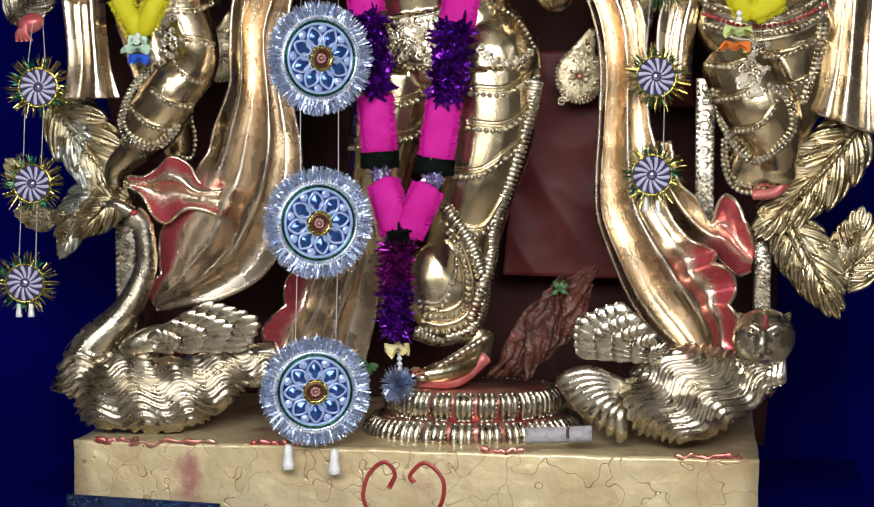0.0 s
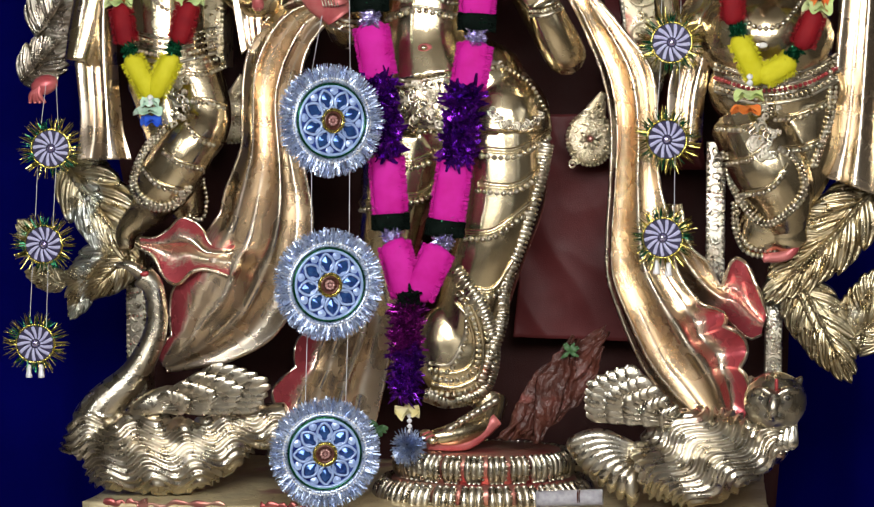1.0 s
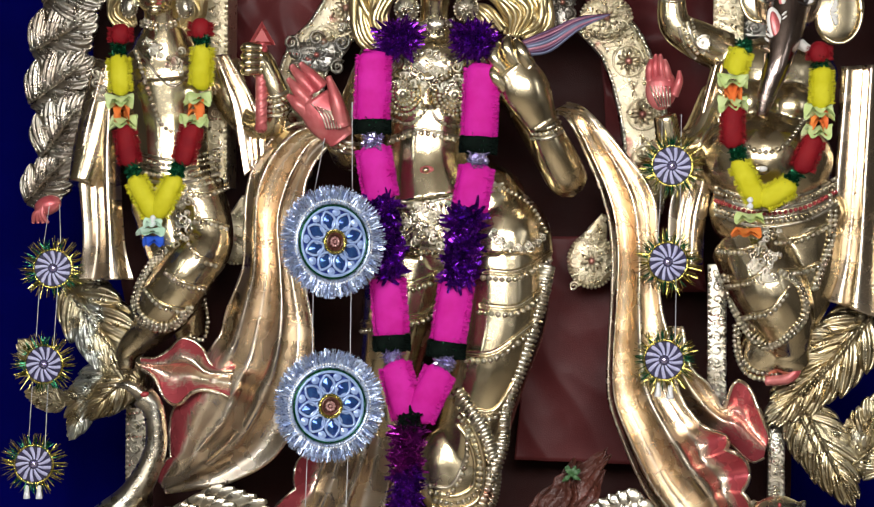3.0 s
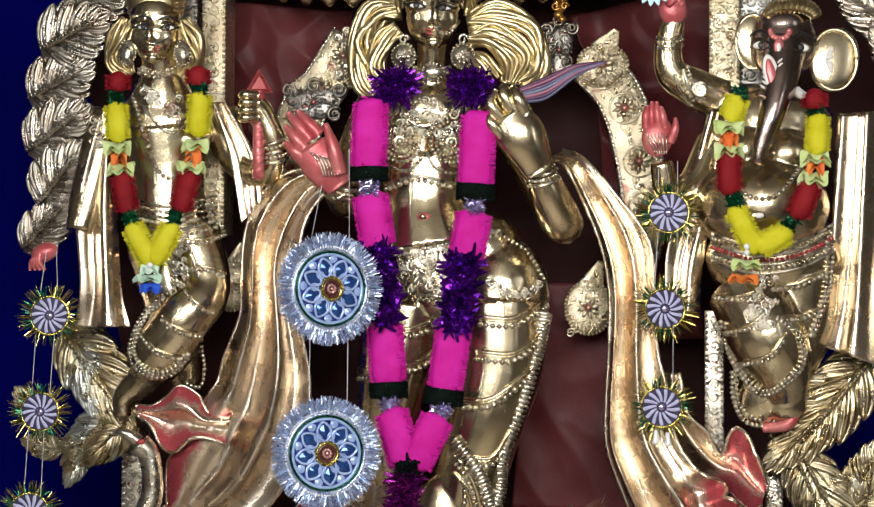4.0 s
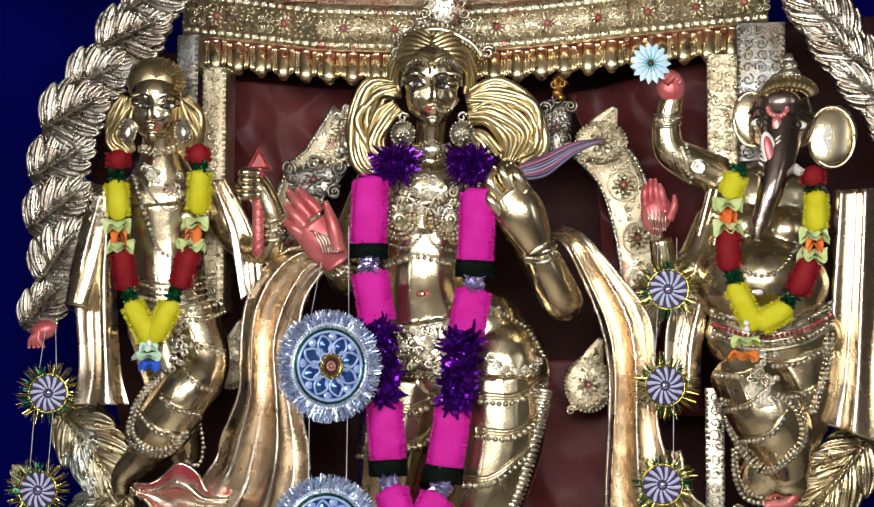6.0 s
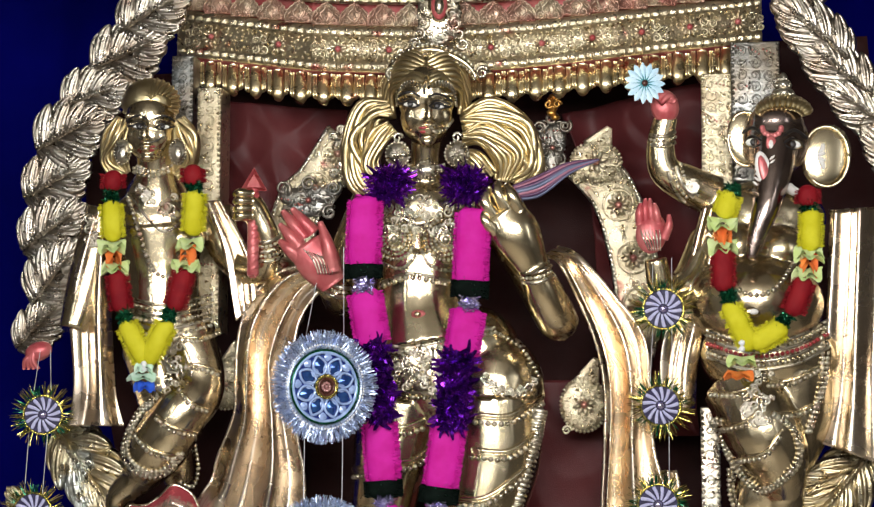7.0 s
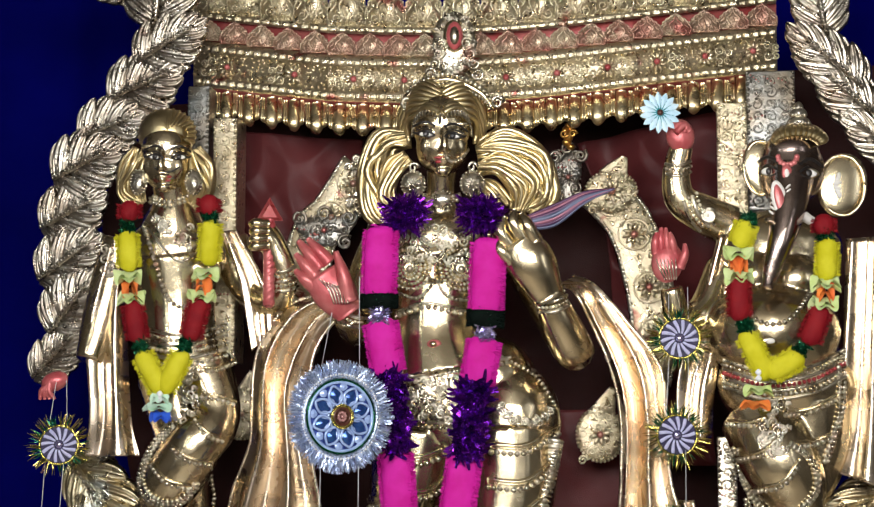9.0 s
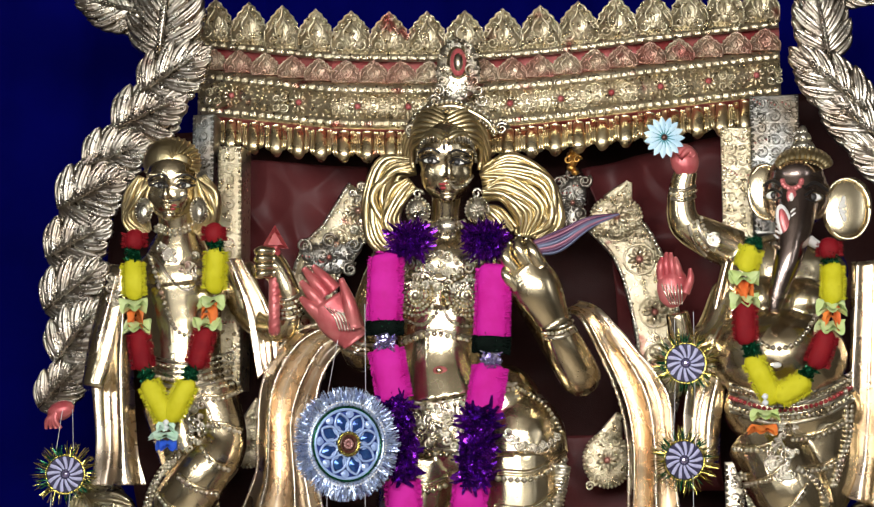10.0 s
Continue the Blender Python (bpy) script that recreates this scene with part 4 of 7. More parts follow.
def goddess():
    bm = bmesh.new()
    fu, fv = -4, 561
    sweep(bm, [(-2, 520, -60, 30), (-6, 458, -45, 27), (-6, 418, -30, 36)], 14)
    blob(bm, -6, 367, -20, 108, 62, 62)
    blob(bm, -7, 306, -25, 88, 72, 58)
    sweep(bm, [(-9, 286, -28, 80), (-16, 206, -30, 82), (-4, 126, -30, 104)], 20)
    blob(bm, 4, 92, -30, 122, 100, 74)
    blob(bm, 82, 112, -24, 84, 84, 66)
    blob(bm, -65, 317, -70, 40, 40, 38)
    blob(bm, 31, 314, -74, 44, 43, 42)
    blob(bm, -22, 178, -62, 62, 62, 42)
    blob(bm, 50, 57, -20, 130, 95, 85)
    blob(bm, 120, 43, -25, 88, 105, 80)
    sweep(bm, [(115, 22, -30, 90), (117, -78, -40, 82), (96, -178, -55, 68), (68, -278, -45, 64), (49, -388, -30, 60), (71, -431, -30, 46)], 20, 28)
    sweep(bm, [(-50, 12, -20, 84), (-70, -98, -40, 64), (-84, -208, -20, 54), (-72, -314, 20, 46), (-72, -405, 40, 38)], 18, 24)
    sweep(bm, [(89, 391, -15, 40), (154, 305, 0, 38), (222, 189, -40, 38), (232, 169, -70, 36), (210, 214, -100, 34), (191, 259, -120, 27)], 16, 26)
    sweep(bm, [(-97, 393, -10, 40), (-143, 287, 10, 36), (-153, 207, -40, 32), (-176, 235, -100, 26)], 14, 20)
    sweep(bm, [(99, -446, -30, 34), (89, -492, -60, 27), (38, -513, -110, 22), (-7, -521, -130, 14)], 12, 14)
    # skirt panel hanging over the shin
    blob(bm, 39, -365, -70, 74, 92, 34, 10)
    bm = fused(bm, 3.4, 9)
    join(bm, carved_head(fu, fv, 52, -76, 10, -5))
    tree = BVHTree.FromBMesh(bm)
    # hand at the breast
    sweep(bm, [(191, 259, -120, 26), (159, 325, -135, 42), (132, 366, -140, 34)], 14, 12, 0.55)
    for u0, v0, u1, v1, u2, v2 in ((124, 325, 102, 351, 96, 368), (122, 354, 102, 384, 109, 411), (145, 366, 125, 401, 127, 422), (165, 366, 150, 396, 140, 416)):
        sweep(bm, [(u0, v0, -140, 14), (u1, v1, -152, 12), (u2, v2, -146, 6)], 10, 10)
    # open palm
    sweep(bm, [(-170, 235, -100, 24), (-196, 272, -112, 38), (-220, 308, -115, 36)], 14, 12, 0.45, 1)
    for u0, v0, u1, v1 in ((-236, 286, -268, 313), (-233, 303, -268, 343), (-223, 318, -263, 367), (-208, 328, -246, 371)):
        sweep(bm, [(u0, v0, -116, 14), ((u0 + u1) / 2, (v0 + v1) / 2, -124, 11), (u1, v1, -120, 5)], 10, 10, 1, 1)
    sweep(bm, [(-172, 259, -118, 15), (-181, 303, -130, 12), (-196, 348, -130, 5)], 10, 10, 1, 1)
    for k in range(6):
        u, v = -186, 257
        sweep(bm, [(u - 12 + 5 * k, v - 4, -131, 1.2), (u - 22 + 6 * k, v + 22, -134, 1.8), (u - 40 + 8 * k, v + 42 - 3 * k, -132, 1)], 5, 10, 1, 5)
    cuff(bm, tree, 193, 262, 30, 14, 5)
    cuff(bm, tree, -168, 229, 26, -24, 3)
    # sole
    sweep(bm, [(111, -487, -70, 13), (59, -532, -105, 10), (-12, -535, -135, 8)], 8, 10, 0.7, 1)
    for k in range(5):
        u, v = -10, -519
        blob(bm, u - 6 + 3 * k, v - 3 * k + 6, -140 - 3 * k, 11, 8, 9, 0, 1 if k % 2 else 0, 2)
    # face
    face_paint(bm, tree, fu - 4, fv, 52, 2, 3, 4, -0.07)
    blob(bm, fu - 4, fv + 26, onto(tree, fu - 4, fv + 26, 1, -110), 3, 7, 2, 0, 2, 2)
    band(bm, tree, [(fu + 4, fv - 34), (fu + 16, fv - 46), (fu + 34, fv - 42), (fu + 48, fv - 24)], 1.2, 3.0, 5, 2, 3, n=14)
    # hair: wavy locks parted over the brow, a beaded fillet along the hairline
    blob(bm, fu, fv + 36, -44, 56, 58, 44, 0, 6, 3)
    for s in (-1, 1):
        for k in range(8):
            q = k / 7
            pts = []
            for i in range(9):
                a = i / 8
                x = 2 + (58 + 14 * q) * math.sin(a * 1.62)
                y = 40 + 46 * q + (20 + 8 * q) * math.sin(a * 2.4) - (60 + 62 * q) * a ** 2.2
                wav = 8.5 * math.sin(a * 9 + 0.9 * k) * (0.45 + 0.55 * a)
                pts.append((fu + s * (x + 0.5 * wav), fv + y + 0.8 * wav, -128 + 46 * q + 58 * a ** 1.6 - 3 * math.cos(a * 9 + 0.9 * k), 6.6 - 2.0 * a))
            sweep(bm, pts, 7, 34, 1, 6)
        for k in range(12):
            a = k / 11
            x, y = 3 + 50 * math.sin(a * 1.5), 36 + 14 * math.sin(a * 2.2) - 44 * a ** 2.2
            sweep(bm, [(fu + s * x, fv + y + 4, -130 + 46 * a ** 2, 3.0), (fu + s * (x + 2), fv + y - 6, -133 + 46 * a ** 2, 2.4)], 6, 4, 1, 5)
    strands(bm, [(-61, 551, -46, 12), (-104, 545, -42, 20), (-129, 495, -40, 24), (-117, 429, -34, 22), (-85, 386, -26, 12)], 16, 1.25, 6.5, 3)
    strands(bm, [(-64, 520, -58, 9), (-90, 500, -62, 13), (-107, 449, -56, 14), (-72, 408, -46, 10)], 9, 1.3, 6, 4)
    strands(bm, [(58, 532, -52, 12), (108, 541, -48, 22), (162, 508, -46, 28), (181, 452, -42, 22), (150, 421, -38, 12)], 17, 1.25, 6.5, 5)
    strands(bm, [(61, 499, -60, 10), (101, 507, -62, 18), (146, 467, -56, 18), (133, 422, -48, 12)], 11, 1.3, 6, 6)
    strands(bm, [(57, 473, -62, 8), (85, 463, -62, 12), (107, 427, -56, 12)], 7, 1.3, 6, 7)
    # halo band and crown plate
    arc = [(-73, 615, -60), (-55, 642, -70), (4, 664, -80), (62, 641, -70), (87, 612, -60)]
    sweep(bm, [(*p, 9) for p in arc], 8, 26, 0.8, 0)
    beads(bm, [(p[0], p[1] + 10, p[2] - 4) for p in arc], 5, 9, 5)
    beads(bm, [(p[0], p[1] - 8, p[2] - 8) for p in arc], 3.4, 7, 5)
    cu, cv = 19, 739
    for ru, rv, dd, mi in ((40, 60, -58, 5), (21, 33, -64, 0), (15, 26, -69, 1), (9, 17, -74, 5)):
        blob(bm, cu, cv + (6 if ru < 40 else -10), dd, ru, rv, 9, 0, mi, 3)
    rnd = random.Random(2)
    for k in range(46):
        a, q = rnd.uniform(0, 6.3), rnd.uniform(0.62, 1.0)
        spiral(bm, cu + 38 * q * math.cos(a), cv - 10 + 58 * q * math.sin(a), -66, rnd.uniform(5, 9), 1.4, rnd.choice((-1, 1)), a, 2, 5)
    for s in (-1, 1):
        for k in range(4):
            spiral(bm, cu + s * (22 + 7 * k), cv - 8 - 19 * k, -68, 12, 1.5, s, k, 3, 5)
        spiral(bm, cu + s * 82 - 4, cv - 118, -68, 13, 1.6, s, 0, 4, 5)
    beads(bm, [(cu + 27 * math.cos(a * 0.4), cv + 6 + 42 * math.sin(a * 0.4), -66) for a in range(17)], 3.4, 8, 5)
    # earrings, choker
    for u, v in ((-56, 471), (51, 472)):
        blob(bm, u, v, -92, 22, 24, 12, 0, 5, 2)
        rosette(bm, u, v - 2, -102, 16, 8, 5)
        beads(bm, [(u + 21 * math.cos(a * 0.4), v + 23 * math.sin(a * 0.4), -97) for a in range(17)], 3, 6.5, 5)
        spiral(bm, u, v + 30, -92, 10, 1.2, 1, 0, 3, 5)
    band(bm, tree, [(-38, 451), (-6, 440), (30, 452)], 4, 4.4, 5, 1, 8)
    u, v = -3, 443
    blob(bm, u, v, -82, 20, 15, 8, 0, 5, 2)
    beads(bm, [(u + 20 * math.cos(a * 0.4), v + 15 * math.sin(a * 0.4), -86) for a in range(17)], 3, 6.5, 5)
    # breast ornament
    rnd = random.Random(7)
    for u, v in ((31, 316), (-62, 317)):
        for r, q in ((12, 2.6), (20, 3.2), (28, 3.0), (37, 3.6)):
            beads(bm, [(u + r * math.cos(a * 0.4), v + r * math.sin(a * 0.4), onto(tree, u + r * math.cos(a * 0.4), v + r * math.sin(a * 0.4), 2, -70)) for a in range(17)], q, q * 2.2, 5)
        blob(bm, u, v, onto(tree, u, v, 3, -100), 7, 7, 6, 0, 5, 2)
    for k in range(60):
        u, v = -11, 369
        u, v = u + rnd.uniform(-88, 84), v + rnd.uniform(-42, 22)
        spiral(bm, u, v, onto(tree, u, v, 1, -60), rnd.uniform(6, 11), 1.4, rnd.choice((-1, 1)), rnd.uniform(0, 6), 2.2, 5)
    for o in (0, 9):
        band(bm, tree, [(-12, 294), (1, 271), (33, 260), (69, 270)], 2.6 if o else 0, 0 if o else 4, 5, 1 + o * 0.1, 0)
        band(bm, tree, [(-85, 272), (-47, 264), (-19, 290)], 2.6 if o else 0, 0 if o else 4, 5, 1, 0)
    band(bm, tree, [(-86, 238), (-32, 254), (38, 240)], 3, 5.5, 5, 1, 7)
    # navel
    u, v = -18, 181
    blob(bm, u, v, onto(tree, u, v, -1, -90), 13, 8, 4, 0, 1, 2)
    blob(bm, u - 2, v, onto(tree, u, v, 2, -94), 7, 5, 4, 0, 0, 2)
    # girdle
    for pts in ([(-71, 124), (-16, 124), (54, 142), (119, 157)], [(-70, 47), (-15, 40), (45, 40)]):
        band(bm, tree, pts, 3, 5, 5, 1, 9)
    for k in range(46):
        u, v = -16, 84
        u, v = u + rnd.uniform(-52, 60), v + rnd.uniform(-44, 34)
        spiral(bm, u, v, onto(tree, u, v, 1, -90), rnd.uniform(7, 14), 1.4, rnd.choice((-1, 1)), rnd.uniform(0, 6), 2.8, 5)
    for k in range(26):
        s = k / 25
        u, v = 100, 70
        u, v = u + 92 * s, v - 22 * math.sin(s * 3.1) - 18 * s + 34 * max(0, s - 0.6)
        spiral(bm, u, v + rnd.uniform(-6, 6), onto(tree, u, v, 1, -90), rnd.uniform(5, 10), 1.3, rnd.choice((-1, 1)), rnd.uniform(0, 6), 2.4, 5)
    band(bm, tree, [(104, 157), (164, 123), (200, 68)], 0, 4, 5, 1, 0)
    # cloth bands across the hip and thigh
    for pts in ([(83, 2), (145, 1), (205, 35)], [(77, -60), (145, -62), (203, -19)], [(54, -146), (106, -143), (175, -92)], [(-65, -20), (-40, -20), (-5, -8)], [(-65, -83), (-25, -78), (0, -58)],
                [(-133, -95), (-113, -93), (-85, -94)], [(61, -248), (106, -248), (141, -197)]):
        band(bm, tree, pts, 4.4, 0, 0, 1)
        band(bm, tree, [(p[0], p[1] - 5) for p in pts], 2.6, 0, 0, 1)
        band(bm, tree, [(p[0], p[1] - 14) for p in pts], 0, 5.6, 5, 1, 0, 11.5)
    # frilled hem down the outer edge, and the round hem over the shin
    def ruffle(pts, size, seed):
        rows = glide(pts, 60)
        for i in range(0, 60):
            t = np.array(rows[i + 1]) - np.array(rows[i])
            t = t / (np.linalg.norm(t) + 1e-9)
            p = rows[i]
            d = min(-72.0, onto(tree, p[0], p[1], 0, -70.0))
            s = size * (1.0 if i % 2 else 0.75)
            sweep(bm, [(p[0] + t[1] * 8, p[1] - t[0] * 8, d + 2, 2.5), (p[0], p[1], d - 6, s * 0.30), (p[0] - t[1] * s * 0.9, p[1] + t[0] * s * 0.9, d - 3, s * 0.30), (p[0] - t[1] * s * 1.3 + t[0] * 5, p[1] + t[0] * s * 1.3 + t[1] * 5, d + 6, 1.5)], 6, 6, 1, 5)
    ruffle([(87, -418), (121, -318), (128, -248), (161, -157), (190, -57), (205, 13)], 20, 1)
    ruffle([(-17, -446), (28, -458), (89, -436), (109, -365), (89, -284), (39, -208)], 18, 2)
    for o, r, br in ((0, 0, 5), (14, 4.5, 0), (26, 0, 4.6), (40, 3.6, 0)):
        k = 1 - o / 100
        u, v = 34, -344
        pts = [(-12, -435), (38, -442), (87, -415), (95, -344), (74, -274), (39, -228)]
        band(bm, tree, [(u + (p[0] - u) * k, v + (p[1] - v) * k) for p in pts], r, br, 5 if br else 0, 2, 0)
    for o in (0, 24):
        band(bm, tree, [(-10, -385), (28, -385), (54, -334), (57, -284)], 3.6 if not o else 0, 5 if o else 0, 5, 1, o * 0.5)
    # small toe ring of petals over the foot
    for k in range(9):
        s = k / 8
        u, v = 107, -454
        u2, v2 = 28, -503
        blob(bm, u + (u2 - u) * s, v + (v2 - v) * s, -100 - 30 * s, 11, 7, 8, 30, 5, 2)
    return bm


def figure_left():
    bm = bmesh.new()
    fu, fv = -504, 523
    sweep(bm, [(-498, 483, -66, 34), (-493, 440, -52, 36), (-491, 401, -30, 58)], 14)
    blob(bm, -488, 350, -25, 94, 60, 56)
    sweep(bm, [(-486, 330, -28, 82), (-479, 249, -30, 68), (-473, 169, -30, 70), (-462, 119, -30, 68)], 18)
    blob(bm, -520, 315, -58, 42, 38, 30)
    blob(bm, -444, 315, -58, 42, 38, 30)
    sweep(bm, [(-433, 149, -30, 52), (-407, 55, -50, 44), (-440, 5, -75, 50), (-487, -65, -64, 52), (-515, -110, -40, 34), (-553, -146, -40, 22), (-554, -181, -44, 14)], 18, 28)
    sweep(bm, [(-498, 130, -10, 56), (-465, 10, -10, 50), (-440, -120, 10, 30)], 14)
    sweep(bm, [(-389, 370, -15, 38), (-359, 289, -10, 32), (-308, 258, -50, 28), (-288, 303, -85, 24), (-309, 359, -100, 24), (-329, 380, -105, 30)], 14, 24)
    sweep(bm, [(-579, 371, -10, 38), (-609, 250, -10, 40), (-638, 150, -40, 26)], 14)
    bm = fused(bm, 3.4, 9)
    join(bm, carved_head(fu, fv - 2, 46, -84, 6, 3))
    tree = BVHTree.FromBMesh(bm)
    for k in range(4):
        u, v = -345, 400
        sweep(bm, [(u + 26, v - 2 - 13 * k, -128, 9), (u + 4, v - 14 * k, -142, 9), (u - 4, v - 2 - 14 * k, -130, 6)], 8, 8)
    # empty red palm at the other side
    u, v = -698, 114
    blob(bm, u, v, -70, 26, 18, 14, 20, 1, 2)
    for k in range(4):
        sweep(bm, [(u - 6, v - 6 + 4 * k, -76, 7), (u - 22 + 4 * k, v - 16, -80, 6), (u - 26 + 9 * k, v - 32, -76, 3)], 7, 8, 1, 1)
    face_paint(bm, tree, fu + 1, fv - 2, 46, 2, 3, 4, -0.02)
    band(bm, tree, [(fu - 22, fv - 22), (fu - 6, fv - 29), (fu + 8, fv - 29), (fu + 24, fv - 20)], 1.3, 0, 2, 0.2, n=10)
    # combed hair and curls
    hw = 44
    blob(bm, fu, fv + 0.92 * hw, -84 + 0.14 * hw, 1.18 * hw, 1.04 * hw, 1.05 * hw, 0, 6, 4)
    for k in range(19):
        a = radians(-110 + 220 * k / 18)
        f0 = 0.16 + 0.56 * abs(math.sin(a)) ** 1.5
        pts = []
        for i in range(7):
            f = f0 + (0.99 - f0) * i / 6
            pts.append((fu + 1.18 * hw * math.sin(a) * f, fv + 0.92 * hw + 1.04 * hw * math.cos(a) * f, -84 + 0.14 * hw - 1.05 * hw * math.sqrt(max(0, 1 - f * f)) - 2, (1.6 + 1.9 * f) * (0.7 if i == 0 else 1)))
        sweep(bm, pts, 7, 12, 1, 6)
    for s in (-1, 1):
        strands(bm, [(fu + s * 44, fv + 10, -70, 12), (fu + s * 60, fv - 25, -66, 18), (fu + s * 68, fv - 62, -56, 20), (fu + s * 48, fv - 92, -46, 14)], 17, 1.3, 4.6, 30 + s)
        u, v = fu + s * 50, fv - 48
        blob(bm, u, v, -98, 16, 24, 9, s * 8, 5, 2)
        beads(bm, [(u + 15 * math.cos(a * 0.4), v + 23 * math.sin(a * 0.4), -103) for a in range(17)], 2.6, 6, 5)
        blob(bm, u, v - 2, -106, 8, 14, 4, s * 8, 5, 2)
    for o in (0, 8, 15):
        band(bm, tree, [(-526, 448), (-496, 438), (-465, 450)] if o == 0 else [(fu - 28, fv - 70 - o), (fu + 4, fv - 78 - o), (fu + 36, fv - 68 - o)], 0, 4.4, 5, 1)
    rnd = random.Random(9)
    for k in range(34):
        s = rnd.uniform(-1, 1)
        u, v = -470, 389
        u, v = u + s * 62, v + 26 * abs(s) - rnd.uniform(0, 52) * (1 - abs(s))
        spiral(bm, u, v, onto(tree, u, v, 1, -70), rnd.uniform(5, 9), 1.4, rnd.choice((-1, 1)), rnd.uniform(0, 6), 2, 5)
    band(bm, tree, [(-543, 393), (-509, 290), (-484, 251), (-439, 249)], 0, 5, 5, 1, 0, 10)
    band(bm, tree, [(-543, 400), (-475, 330), (-410, 399)], 2.4, 0, 5, 1)
    for k, (y, r) in enumerate(((640, 3), (650, 0), (660, 3), (672, 0), (684, 3.4), (696, 0))):
        pts = [(-541, 210), (-473, 197), (-388, 217)]
        o = (y - 640) * 1.0
        band(bm, tree, [(p[0], p[1] - o) for p in pts], r, 0 if r else 4.2, 5, 1, 0)
    for pts in ([(-446, 140), (-411, 140), (-374, 155)], [(-434, 92), (-401, 88), (-373, 78)], [(-445, 52), (-425, 25), (-393, 12)], [(-485, -0), (-455, -22), (-413, -30)], [(-523, -30), (-495, -60), (-450, -72)]):
        band(bm, tree, pts, 3, 0, 0, 1)
        band(bm, tree, [(p[0], p[1] - 7) for p in pts], 0, 5, 5, 1, 0, 10)
    hem = [(-485, 40), (-523, -0), (-545, -61), (-523, -100), (-475, -108), (-435, -70)]
    for k in (1.0, 0.93, 0.86):
        u, v = -485, -40
        beads(bm, [(u + (p[0] - u) * k, v + (p[1] - v) * k, onto(tree, u + (p[0] - u) * k, v + (p[1] - v) * k, 3, -70)) for p in hem], 5, 8.5, 5)
    beads(bm, [(-440, -120, -30), (-417, -125, -34), (-409, -90, -34), (-419, -40, -34)], 5, 8.5, 5)
    for k in range(24):
        u, v = -454, 90
        u, v = u + rnd.uniform(-14, 14), v + rnd.uniform(-46, 40)
        spiral(bm, u, v, onto(tree, u, v, 2, -90), rnd.uniform(5, 10), 1.4, rnd.choice((-1, 1)), rnd.uniform(0, 6), 2.6, 5)
    cuff(bm, tree, -290, 300, 26, 10, 5)
    # armlet
    for k in range(10):
        u, v = -603, 331
        spiral(bm, u + rnd.uniform(-10, 10), v + rnd.uniform(-26, 26), -50, 9, 1.4, 1, k, 2.6, 5)
    return bm


